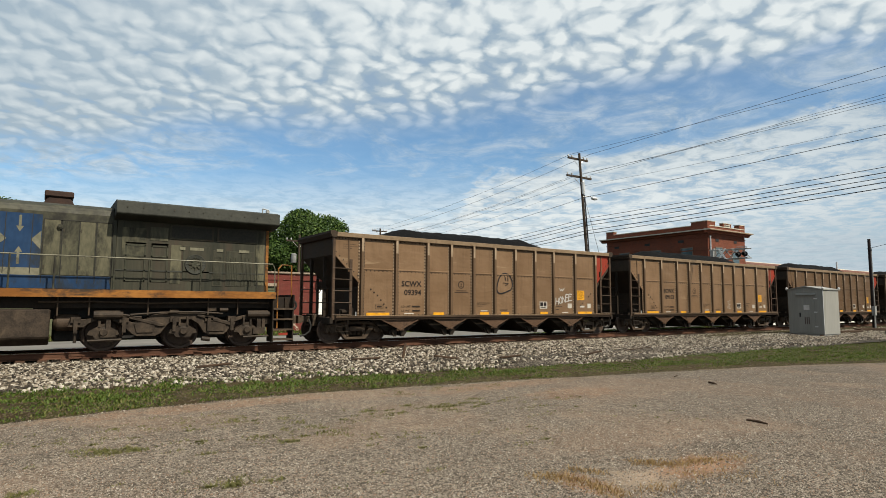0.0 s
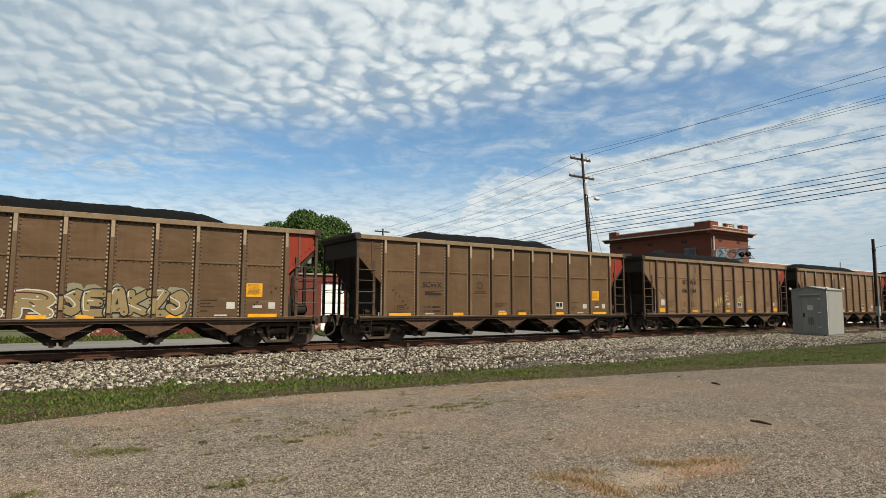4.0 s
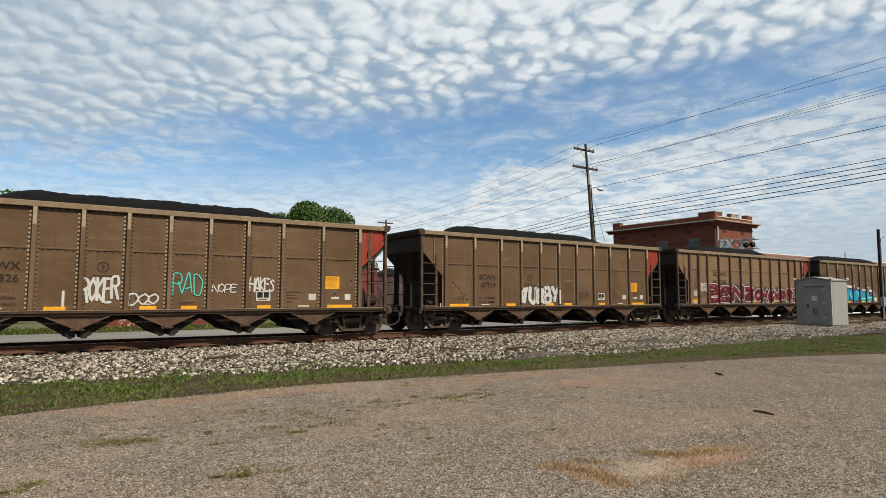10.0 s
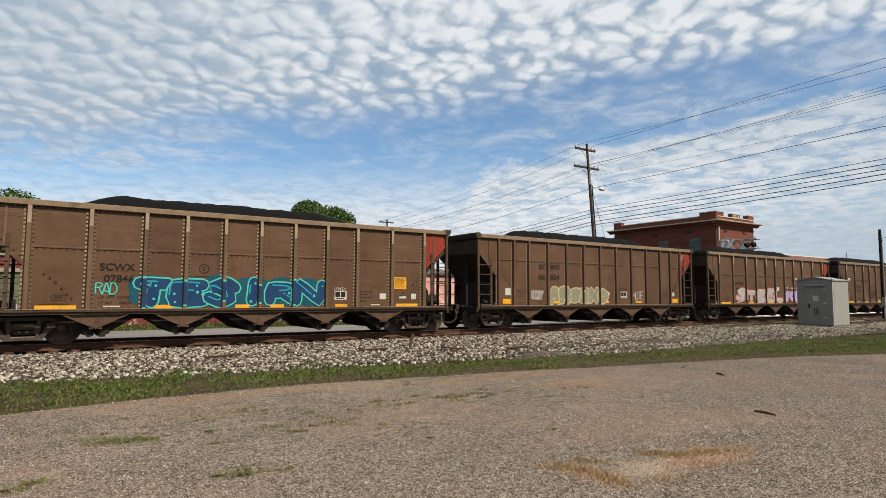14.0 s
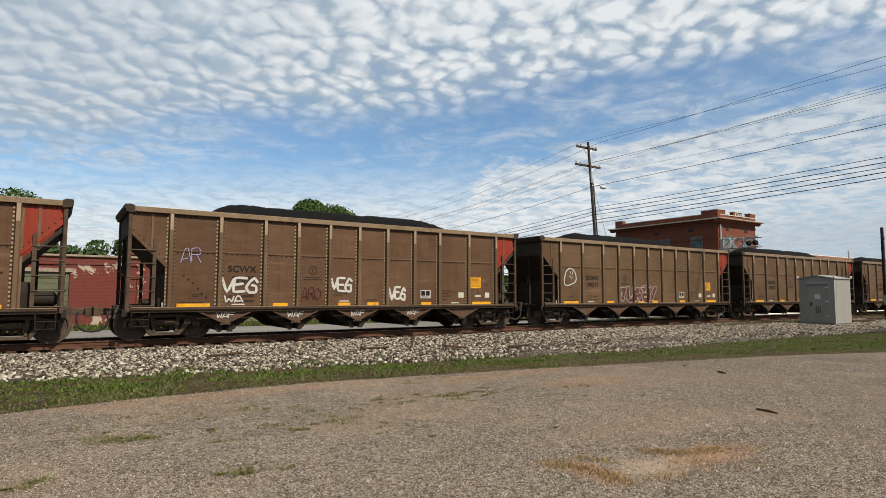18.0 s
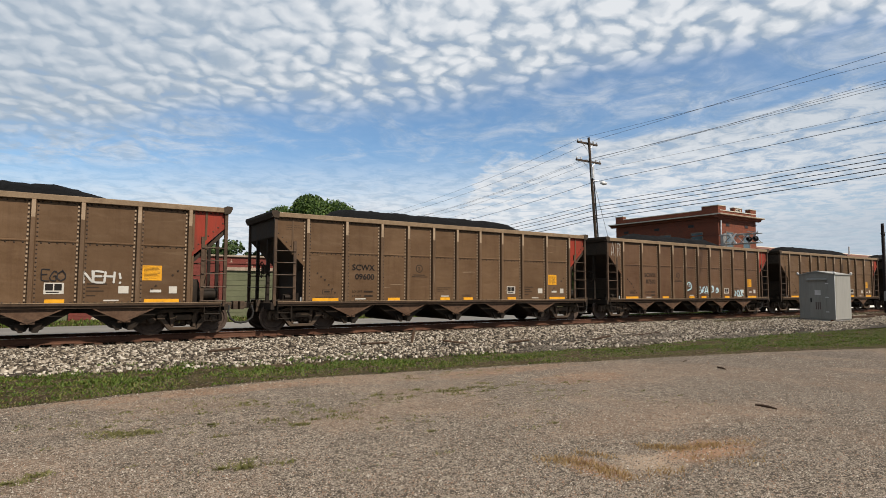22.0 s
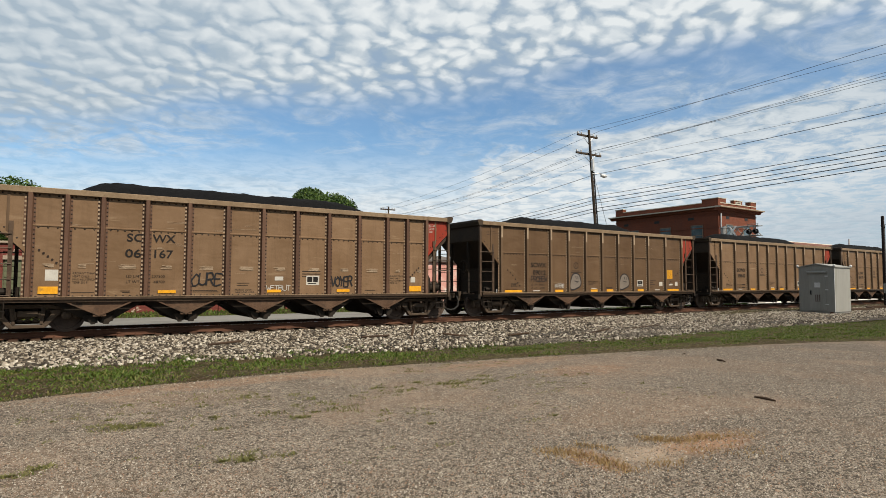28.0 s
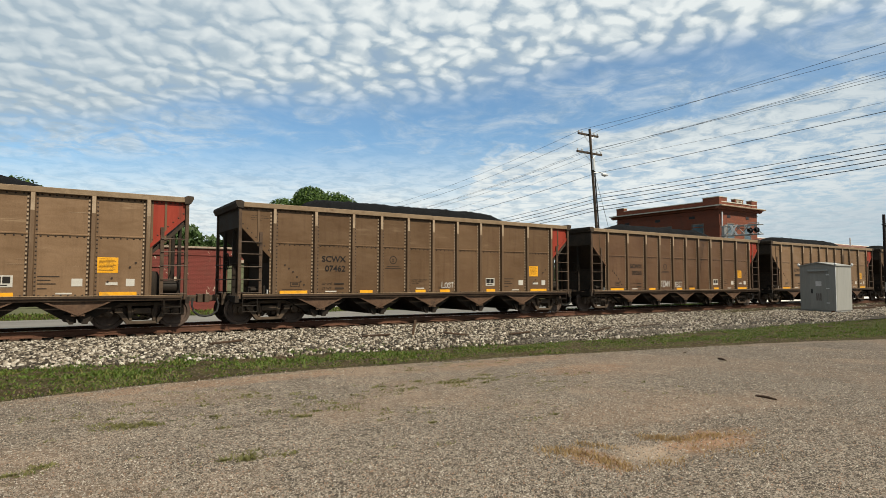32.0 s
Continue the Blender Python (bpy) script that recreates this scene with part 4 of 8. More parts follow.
def make_truck(root, x, wheels):
    tr = part("truck", shared("bolster", lambda: Mesh().box(-0.24, 0.24, -1.15, 1.15, 0.42, 0.60).box(-0.3, 0.3, -0.5, 0.5, 0.5, 0.68), bevel=0.02), "truck", root, "grimy cast steel freight truck", (x, 0, 0))
    for s in (0, 180):
        fr = part("sideframe", shared("sideframe", sideframe_mesh, bevel=0.014), "truck", tr, at=(0, 0, 0), turn=(0, 0, s))
        part("spring_nest", shared("spring_nest", spring_mesh), "truck", tr, at=(0, 0, 0), turn=(0, 0, s))["kind"] = "stuff"
    for sx in (-1, 1):
        ws = part("wheelset", shared("wheelset", wheel_mesh, smooth=True), "wheel", tr, "steel wheelset with polished treads")
        ws.matrix_parent_inverse = Matrix.Translation((sx * WHEELBASE / 2, 0, AXLE_R))
        wheels.append(ws)
        for s in (0, 180):
            part("bearing", shared("bearing", bearing_mesh, smooth=True), "truck", tr, at=(sx * WHEELBASE / 2, 0, AXLE_R), turn=(0, 0, s))
        part("brake_beam", shared("brake_beam", lambda: Mesh().box(-0.04, 0.04, -0.75, 0.75, 0.36, 0.43).box(-0.08, 0.05, -0.83, -0.68, 0.28, 0.58).box(-0.08, 0.05, 0.68, 0.83, 0.28, 0.58)), "truck", tr, at=(sx * 0.36, 0, 0))
    return tr


SEAM = {"a": 2.655, "b": 2.90}


def panel_mesh(x0, x1, z):
    """A riveted side sheet, its upper strake lapped over the lower one at height z."""
    y = -HALF_W + 0.075
    sec = [(y, 0.955), (y, z), (y - 0.022, z), (y - 0.022, z + 0.03), (y - 0.006, z + 0.045), (y - 0.006, 3.80), (y + 0.012, 3.80), (y + 0.012, 0.955)]
    return Mesh().prism(sec, "x", x0, x1)


def rivet_mesh(x0, x1, seam, edge_y=-HALF_W + 0.065):
    m = Mesh()

    def dot(x, z, y=edge_y, r=0.027):
        a = [(x + r * math.cos(k * math.pi / 3), y - 0.001, z + r * math.sin(k * math.pi / 3)) for k in range(6)]
        m.add([(x, y - 0.014, z)] + a, [(0, 1 + (k + 1) % 6, 1 + k) for k in range(6)])
    z = 1.02
    while z < 3.78:
        dot(x0 + 0.035, z)
        dot(x1 - 0.035, z)
        z += 0.118
    n = max(3, round((x1 - x0 - 0.2) / 0.15))
    for i in range(n):
        xx = x0 + 0.13 + (x1 - x0 - 0.26) * i / (n - 1)
        dot(xx, seam - 0.04, edge_y + 0.008)
        dot(xx, 3.74, edge_y + 0.003)
        dot(xx, 0.995, edge_y + 0.008)
    return m


def post_mesh():
    """Hat-section rib with riveted flanges."""
    y, o = -HALF_W + 0.075, -HALF_W - 0.035
    return Mesh().prism([(-0.135, y + 0.004), (-0.135, y - 0.010), (-0.078, y - 0.010), (-0.05, o), (0.05, o), (0.078, y - 0.010), (0.135, y - 0.010), (0.135, y + 0.004)], "z", 0.957, 3.80)


def flange_mesh(cap):
    """Bare worn dashes on the rib's flange between the rivets."""
    m = Mesh()
    for i in range(23):
        z = 1.065 + 0.118 * i
        m.box(-0.128, -0.084, -HALF_W + 0.061, -HALF_W + 0.065, z - 0.027, z + 0.027)
    if cap:
        m.box(-0.046, 0.046, -HALF_W - 0.039, -HALF_W - 0.035, 3.30, 3.78)
    return m


def gusset_mesh():
    """Stiffened triangular hopper plate hanging below the sill."""
    m = Mesh()
    m.prism([(-0.86, 0.845), (0.86, 0.845), (0.06, 0.46), (-0.06, 0.46)], "y", -1.30, -1.285)
    for s in (-1, 1):
        m.prism([(s * 0.88, 0.845), (s * 0.79, 0.845), (s * 0.02, 0.478), (s * 0.02, 0.435)], "y", -1.35, -1.285)
        for q in (0.2, 0.45, 0.7):
            m.tube((s * 0.80 * q, -1.30, 0.80 - 0.03), (s * 0.80 * q, -1.312, 0.80 - 0.03), 0.022, 6)
    m.box(-0.16, 0.16, -1.33, -1.27, 0.42, 0.47)
    return m


def door_mesh():
    """Hopper mouth with two hinged doors and their latch shaft."""
    m = Mesh()
    m.prism([(-1.12, 0.80), (1.12, 0.80), (0.36, 0.32), (-0.36, 0.32)], "y", -1.22, 1.22)
    m.prism([(-0.40, 0.40), (-0.03, 0.40), (-0.03, 0.23), (-0.12, 0.21), (-0.34, 0.27)], "y", -1.30, 1.30)
    m.prism([(0.40, 0.40), (0.03, 0.40), (0.03, 0.23), (0.12, 0.21), (0.34, 0.27)], "y", -1.30, 1.30)
    m.prism([(-0.34, 0.44), (-0.06, 0.44), (-0.10, 0.19), (-0.20, 0.19)], "y", -1.36, -1.301)
    m.prism([(0.34, 0.44), (0.06, 0.44), (0.10, 0.19), (0.24, 0.19)], "y", -1.36, -1.301)
    m.tube((0, -1.25, 0.56), (0, 1.25, 0.56), 0.035, 8)
    return m


def end_sheet_mesh(s):
    """Side sheet of the end bay above the slope."""
    y = -HALF_W + 0.07
    z0, z1 = (2.12, 3.24) if s < 0 else (2.34, 3.40)
    pts = [(s * 6.2, z0), (s * 7.30, z1), (s * 7.30, 3.80), (s * 6.2, 3.80)]
    m = Mesh().prism(pts, "y", y, y + 0.014)
    m.prism([(s * 6.2, z0 - 0.07), (s * 6.2, z0 + 0.06), (s * 7.30, z1 + 0.06), (s * 7.30, z1 - 0.07)], "y", y - 0.03, y + 0.06)
    return m


def end_rivets(s):
    m = Mesh()
    y = -HALF_W + 0.07

    def dot(x, z, r=0.027):
        a = [(x + r * math.cos(k * math.pi / 3), y - 0.001, z + r * math.sin(k * math.pi / 3)) for k in range(6)]
        m.add([(x, y - 0.014, z)] + a, [(0, 1 + (k + 1) % 6, 1 + k) for k in range(6)])
    for i in range(8):
        dot(s * (6.34 + 0.125 * i), 3.74)
    for i in range(13):
        dot(s * 6.31, 2.42 + 0.105 * i)
    for i in range(7):
        dot(s * (6.36 + 0.14 * i), (2.42 if s < 0 else 2.62) + 0.137 * i)
    return m


def ladder_mesh(s):
    """End-bay ladder: outer corner stile, inner stile and five rungs."""
    m = Mesh()
    y = -HALF_W + 0.02
    m.box(min(s * 6.58, s * 6.68), max(s * 6.58, s * 6.68), y, y + 0.06, 0.86, 3.0)
    for z in (1.02, 1.45, 1.86, 2.27, 2.66):
        m.tube((s * 6.60, y - 0.015, z), (s * 7.33, y - 0.015, z), 0.017, 6)
    return m


def bars(rows, y):
    """Small print as plain bars: (x, z, width, height)."""
    m = Mesh()
    for x, z, w, h in rows:
        m.box(x, x + w, y - 0.002, y, z, z + h)
    return m


def make_markings(root, kind, y):
    """Stencils, plates and stickers that every car of a kind carries."""
    y += 0.006
    if kind == "a":
        part("emblem", shared("emblem", lambda: Mesh().lathe([(0.12, -0.001), (0.155, -0.001), (0.155, 0.001), (0.12, 0.001), (0.12, -0.001)], (0, 0, 0), "y", 24).box(-0.05, 0.04, -0.001, 0.001, -0.07, -0.05).box(-0.05, 0.04, -0.001, 0.001, 0.02, 0.05).box(-0.02, 0.01, -0.001, 0.001, -0.07, 0.05)), "letter_pale", root, "dark stencilled ring emblem", (-1.72, y, 2.19))
        rows = [(-1.98, 1.93, 0.52, 0.03), (-2.05, 1.86, 0.68, 0.03), (0.3, 1.17, 0.45, 0.02), (0.3, 1.13, 0.4, 0.02),
                (3.6, 1.50, 0.5, 0.03), (3.6, 1.40, 0.3, 0.03), (3.6, 1.30, 0.42, 0.03), (3.6, 1.17, 0.22, 0.03), (-5.6, 1.36, 0.3, 0.015), (-5.6, 1.22, 0.3, 0.015), (-5.62, 1.22, 0.015, 0.155), (-5.3, 1.22, 0.015, 0.155), (-5.55, 1.28, 0.2, 0.05), (-5.9, 1.11, 0.7, 0.02)]
        pl = part("warning_placard", shared("warning_placard", lambda: Mesh().box(4.96, 5.50, y - 0.004, y, 1.63, 2.07), bevel=0.0015), "yellow", root, "yellow warning placard with fine black print")
        part("placard_print", shared("placard_print", lambda: bars([(5.02, 2.02 - 0.036 * i, 0.36 + 0.03 * ((i * 7) % 3), 0.009) for i in range(10)], y - 0.005)), "letter", pl)["kind"] = "stuff"
        spots, white = (2.61, 3.07, 1.23, 1.54), ((4.38, 4.64, 1.25, 1.46), (5.71, 5.93, 1.25, 1.46), (-0.72, -0.36, 1.12, 1.16), (4.02, 4.40, 1.03, 1.07), (-4.38, -3.97, 1.03, 1.07), (5.2, 5.5, 1.28, 1.36))
        dots = [(-5.81, 1.94), (-5.67, 1.83), (-5.53, 1.72), (-5.39, 1.55), (-5.26, 1.40), (-5.15, 1.28), (5.95, 1.93), (5.8, 1.80), (5.35, 1.48), (5.25, 1.38)]
    else:
        rows = [(-5.25, 1.08, 0.55, 0.02), (-4.05, 1.12, 0.25, 0.02), (-4.0, 1.08, 0.2, 0.02), (-2.1, 1.12, 0.7, 0.02), (-2.1, 1.08, 0.75, 0.02),
                (-0.8, 1.35, 0.4, 0.02), (-0.8, 1.28, 0.35, 0.02), (1.35, 1.75, 0.65, 0.03), (1.35, 1.66, 0.65, 0.03), (1.35, 1.57, 0.35, 0.03), (3.7, 1.1, 0.4, 0.02)]
        spots, white = (1.50, 1.96, 1.30, 1.62), ((-5.85, -5.55, 1.42, 1.72), (0.42, 0.70, 1.45, 1.58), (5.60, 5.80, 1.40, 1.60))
        dots = [(-6.0 + 0.1 * i, 2.25 - 0.085 * i) for i in range(5)] + [(5.95 - 0.09 * i, 1.95 - 0.085 * i) for i in range(5)]
    rows += [(-6.95, 3.52, 0.5, 0.02), (-6.95, 3.45, 0.6, 0.02), (-6.95, 3.38, 0.35, 0.02)] if kind == "a" else []
    ink = "letter_pale"
    if kind == "a":
        lettering("heat_notice", "RADIANT HEAT ONLY\nMAX ALUMINUM\nTEMP 250 F", 0.048, ink, root, -0.92, y - 0.002, 1.44, 0.68)
    else:
        for x in (-5.22, 4.72):
            lettering("heat_notice", "RADIANT THAW\nHEAT ONLY\nMAX ALUMINUM\nTEMP 250 F", 0.06, ink, root, x, y - 0.002, 1.60, 0.56)
        lettering("lock_notice", "PRIMARY DOOR\nINDICATOR LOCK", 0.05, "letter", root, -0.85, y - 0.002, 1.12, 0.60)
        lettering("end_notice", "ROTARY\nCOUPLER\nEND", 0.085, "sticker", root, 6.40, y - 0.012, 3.56, 0.36, "white lettering on the red end sheet")
    part("small_print", shared("small_print:" + kind, lambda: bars(rows, y)), "letter_pale", root)["kind"] = "stuff"
    x0, x1, z0, z1 = spots
    pl = part("data_plate", shared("data_plate:" + kind, lambda: Mesh().box(x0, x1, y - 0.004, y, z0, z1)), "sticker", root, "white-framed black data plate")
    part("data_code", shared("data_code:" + kind, lambda: bars([(x0 + 0.03, z0 + 0.1, 0.18, 0.18), (x0 + 0.24, z0 + 0.1, 0.17, 0.18), (x0 + 0.05, z0 + 0.035, 0.3, 0.03)], y - 0.005)), "letter", pl)["kind"] = "stuff"
    for a, b, c, d in white:
        part("sticker", shared(f"sticker:{b - a:.2f}{d - c:.2f}", lambda a=a, b=b, c=c, d=d: Mesh().box(0, b - a, -0.003, 0, 0, d - c)), "sticker", root, at=(a, y, c))
    bolts = Mesh()
    for x, z in dots:
        bolts.tube((x, y + 0.006, z), (x, y - 0.016, z), 0.03, 8)
    part("brace_bolts", SHARED.setdefault("brace_bolts:" + kind, bolts.done("brace_bolts")), "rivet", root)["kind"] = "stuff"


def make_car(kind, paint, wheels):
    posts = POSTS_A if kind == "a" else POSTS_B
    root = thing("coal_car", "brown rib-sided open-top coal hopper car on the rails", "railcar", (0, TRACK_Y, 0), group="coal train")
    k = kind + paint
    # side sheets and posts, near side and far side
    for turn in (0, 180):
        for i, (a, b) in enumerate(zip(posts, posts[1:])):
            me = shared("side_panel:" + k + str(i), lambda a=a, b=b: panel_mesh(a, b, SEAM[kind]))
            pn = part("side_panel", me, paint, root, turn=(0, 0, turn))
            if turn == 0:
                part("rivet_strip", shared("rivet_strip:" + kind + str(i), lambda a=a, b=b: rivet_mesh(a + 0.07, b - 0.07, SEAM[kind])), "rivet", pn)["kind"] = "stuff"
        for x in posts:
            if turn == 0:
                part("flange_wear", shared("flange_wear:" + kind, lambda: flange_mesh(kind == "a")), "flange", root, at=(x, 0, 0))["kind"] = "stuff"
            po = part("side_post", shared("side_post:" + kind, post_mesh, bevel=0.008), "post" if kind == "a" else "post_red", root, at=(x * (1 if turn == 0 else -1), 0, 0), turn=(0, 0, turn))
        part("top_chord", shared("top_chord", lambda: Mesh().prism([(-HALF_W - 0.03, 3.78), (-HALF_W - 0.04, TOP), (-HALF_W + 0.13, TOP), (-HALF_W + 0.13, 3.78)], "x", -7.42, 7.42), bevel=0.012), "chord", root, "pale dusty top chord", turn=(0, 0, turn))
        # sill coloured dark as the shaded strip below the side sheets
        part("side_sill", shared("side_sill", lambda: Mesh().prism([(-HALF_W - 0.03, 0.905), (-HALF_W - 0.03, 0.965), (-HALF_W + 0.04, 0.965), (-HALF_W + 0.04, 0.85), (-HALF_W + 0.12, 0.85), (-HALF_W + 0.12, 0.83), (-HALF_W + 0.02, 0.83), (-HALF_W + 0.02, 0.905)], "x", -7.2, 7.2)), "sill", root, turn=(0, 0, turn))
        if turn == 0:
            # pale colour stands for the sun caught along the lip
            part("sill_lip", shared("sill_lip", lambda: Mesh().box(-7.2, 7.2, -HALF_W - 0.042, -HALF_W + 0.03, 0.9655, 0.985), bevel=0.004), "chord", root, "pale worn lip of the side sill")
        for i, x in enumerate((-4.54, -2.27, 0.0, 2.29, 4.56)):
            part("hopper_gusset", shared("hopper_gusset", gusset_mesh), "gusset", root, at=(x * (1 if turn == 0 else -1), -0.17 if turn == 0 else 0.17, 0), turn=(0, 0, turn))
        for s in (-1, 1):
            red = (s > 0) == (turn == 0)
            part("end_bay_sheet", shared(f"end_bay_sheet:{s}{red}{paint}", lambda s=s: end_sheet_mesh(s)), "red" if red else paint, root, "red painted coupler-end sheet" if red else "", turn=(0, 0, turn))
            part("end_rivets", shared(f"end_rivets:{s}", lambda s=s: end_rivets(s)), "rivet", root, turn=(0, 0, turn))["kind"] = "stuff"
            part("end_brace", shared(f"end_brace:{s}", lambda s=s: Mesh().box(min(s * 6.68, s * 6.74), max(s * 6.68, s * 6.74), -HALF_W + 0.05, -HALF_W + 0.075, 2.55, 3.8)), "post", root, turn=(0, 0, turn))
            part("corner_post", shared(f"corner_post:{s}", lambda s=s: Mesh().box(min(s * 7.25, s * 7.35), max(s * 7.25, s * 7.35), -HALF_W, -HALF_W + 0.10, 0.84, 3.8), bevel=0.008), "ladder", root, turn=(0, 0, turn))
            part("ladder", shared(f"ladder:{s}", lambda s=s: ladder_mesh(s)), "ladder", root, turn=(0, 0, turn))
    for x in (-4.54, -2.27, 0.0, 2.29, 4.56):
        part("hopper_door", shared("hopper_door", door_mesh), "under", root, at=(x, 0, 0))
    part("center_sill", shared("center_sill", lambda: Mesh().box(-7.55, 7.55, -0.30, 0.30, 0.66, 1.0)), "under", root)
    for s in (-1, 1):
        y = HALF_W - 0.09
        part("slope_sheet", shared(f"slope_sheet:{s}", lambda s=s: Mesh().prism([(s * 5.1, 1.0), (s * 5.2, 1.0), (s * 7.30, 3.14), (s * 7.30, 3.82), (s * 7.2, 3.82), (s * 7.2, 3.18)], "y", -y, y)), "slope", root, "dark sloping end sheet")
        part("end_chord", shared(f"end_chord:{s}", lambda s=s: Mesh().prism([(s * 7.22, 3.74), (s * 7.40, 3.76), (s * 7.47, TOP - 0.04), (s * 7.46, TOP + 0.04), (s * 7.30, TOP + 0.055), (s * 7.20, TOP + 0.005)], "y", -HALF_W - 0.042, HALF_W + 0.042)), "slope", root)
        for py in (-0.62, 0.62):
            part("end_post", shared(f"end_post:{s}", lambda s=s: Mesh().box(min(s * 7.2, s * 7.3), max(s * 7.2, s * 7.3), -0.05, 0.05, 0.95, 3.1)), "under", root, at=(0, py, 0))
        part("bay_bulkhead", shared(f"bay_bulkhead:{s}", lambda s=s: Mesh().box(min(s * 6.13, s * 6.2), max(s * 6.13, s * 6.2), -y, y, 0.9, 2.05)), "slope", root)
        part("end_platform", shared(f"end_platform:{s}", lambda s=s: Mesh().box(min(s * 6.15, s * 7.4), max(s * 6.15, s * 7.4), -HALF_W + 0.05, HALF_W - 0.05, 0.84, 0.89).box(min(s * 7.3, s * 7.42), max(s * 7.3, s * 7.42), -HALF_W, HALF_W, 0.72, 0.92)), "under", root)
        part("end_handrail", shared(f"end_handrail:{s}", lambda s=s: Mesh().path([(s * 7.38, -1.45, 1.95), (s * 7.38, 1.45, 1.95)], 0.016).path([(s * 7.38, -1.45, 1.45), (s * 7.38, 1.45, 1.45)], 0.016)), "under", root)
        part("sill_step", shared(f"sill_step:{s}", lambda s=s: Mesh().path([(s * 6.72, -HALF_W + 0.02, 0.85), (s * 6.72, -HALF_W + 0.02, 0.42), (s * 7.18, -HALF_W + 0.02, 0.42), (s * 7.18, -HALF_W + 0.02, 0.85)], 0.02).path([(s * 6.72, -HALF_W + 0.02, 0.62), (s * 7.18, -HALF_W + 0.02, 0.62)], 0.016)), "under", root)
        cp = part("coupler", shared(f"coupler:{s}", lambda s=s: Mesh().box(min(s * 7.5, s * 7.95), max(s * 7.5, s * 7.95), -0.09, 0.09, 0.74, 0.94).prism([(s * 7.9, -0.2), (s * 8.05, -0.22), (s * 8.1, -0.05), (s * 8.09, 0.18), (s * 7.92, 0.2)], "z", 0.70, 0.98).box(min(s * 7.35, s * 7.55), max(s * 7.35, s * 7.55), -0.32, 0.32, 0.6, 1.02), bevel=0.015), "truck", root, "rusty knuckle coupler")
        pts = [(s * 7.72, -0.42, 0.84), (s * 7.68, -0.50, 0.62), (s * 7.74, -0.54, 0.42), (s * 7.90, -0.54, 0.30), (s * 8.09, -0.54, 0.27)]
        part("air_hose", shared(f"air_hose:{s}", lambda pts=pts: Mesh().path(pts, 0.036, 8)), "hose", root, "black rubber air hose")
        make_truck(root, s * TRUCK_X, wheels)
    # brake gear on the platforms
    bw = Mesh()
    bw.lathe([(0.26, -0.015), (0.285, 0.0), (0.26, 0.015), (0.245, 0.0), (0.26, -0.015)], (-7.45, -0.55, 2.05), "x", 20)
    for i in range(4):
        a = i * math.pi / 2
        bw.tube((-7.45, -0.55, 2.05), (-7.45, -0.55 + 0.26 * math.cos(a), 2.05 + 0.26 * math.sin(a)), 0.012, 6)
    bw.box(-7.42, -7.28, -0.68, -0.42, 1.9, 2.2)
    part("brake_wheel", SHARED.setdefault("brake_wheel", bw.done("brake_wheel")), "under", root, "hand brake wheel")
    part("brake_valve", shared("brake_valve", lambda: Mesh().box(-6.95, -6.62, -1.32, -1.0, 0.89, 1.22).tube((-6.9, -1.35, 1.12), (-6.55, -1.35, 1.12), 0.07, 10).tube((-6.45, -1.3, 0.89), (-6.45, -1.3, 1.25), 0.05, 8).box(-7.1, -6.9, -1.2, -0.9, 0.89, 1.05)), "under", root, "grimy brake control valve")
    part("hand_lever", shared("hand_lever", lambda: Mesh().tube((-6.36, -1.42, 0.9), (-6.36, -1.42, 1.12), 0.028, 8).box(-6.55, -6.25, -1.46, -1.40, 0.89, 0.95)), "galvanised", root, "bare metal retaining valve")
    part("air_reservoir", shared("air_reservoir", lambda: Mesh().lathe([(0, -0.42), (0.12, -0.42), (0.2, -0.34), (0.2, 0.34), (0.12, 0.42), (0, 0.42)], (6.78, -0.95, 1.22), "x", 16), smooth=True), "under", root, "horizontal steel air reservoir")
    part("brake_cylinder", shared("brake_cylinder", lambda: Mesh().lathe([(0, 0.92), (0.2, 0.92), (0.22, 1.0), (0.22, 1.55), (0.16, 1.68), (0, 1.7)], (6.4, -1.2, 0), "z", 16), smooth=True), "under", root, "upright steel reservoir")
    # safety stripes
    ys = -HALF_W + 0.067
    if kind == "a":
        stripes = ((-5.98, -5.03), (-3.07, -2.57), (-0.76, -0.31), (0.36, 0.81), (2.64, 3.09), (5.05, 5.99))
        for a, b in stripes:
            part("safety_stripe", shared(f"safety_stripe:{b - a:.2f}", lambda a=a, b=b: Mesh().box(0, b - a, -0.013, 0.004, 0.985, 1.085)), "yellow", root, "yellow reflective stripe", (a, ys, 0))
    else:
        for a, b, z in ((-6.0, -5.55, 0.2), (-3.07, -2.58, 0.09), (0.17, 0.63, 0.09), (2.61, 3.09, 0.09), (5.54, 6.05, 0.2)):
            part("safety_stripe", shared(f"safety_stripe_b:{b - a:.2f}", lambda a=a, b=b, z=z: Mesh().box(0, b - a, -0.013, 0.004, 1.06, 1.06 + z)), "yellow", root, "yellow reflective stripe", (a, ys, 0))
    make_markings(root, kind, ys - 0.001)
    return root


# small run-in and run-out of the couplers on the way
SLACK_TIMES, SLACK = (0, 16, 19, 22, 24, 25, 28, 30, 32), (0, 0, -0.07, -0.16, -0.18, 0.27, 0.03, 0.0, -0.18)


def train_place(t):
    """Where the first car's middle stands along the track."""
    return 15.6902 - 16.0608 * t + 0.0208378 * t * t + 0.000116917 * t ** 3 + float(np.interp(t, SLACK_TIMES, SLACK))


WHEELS, CARS, MOVERS = [], [], []
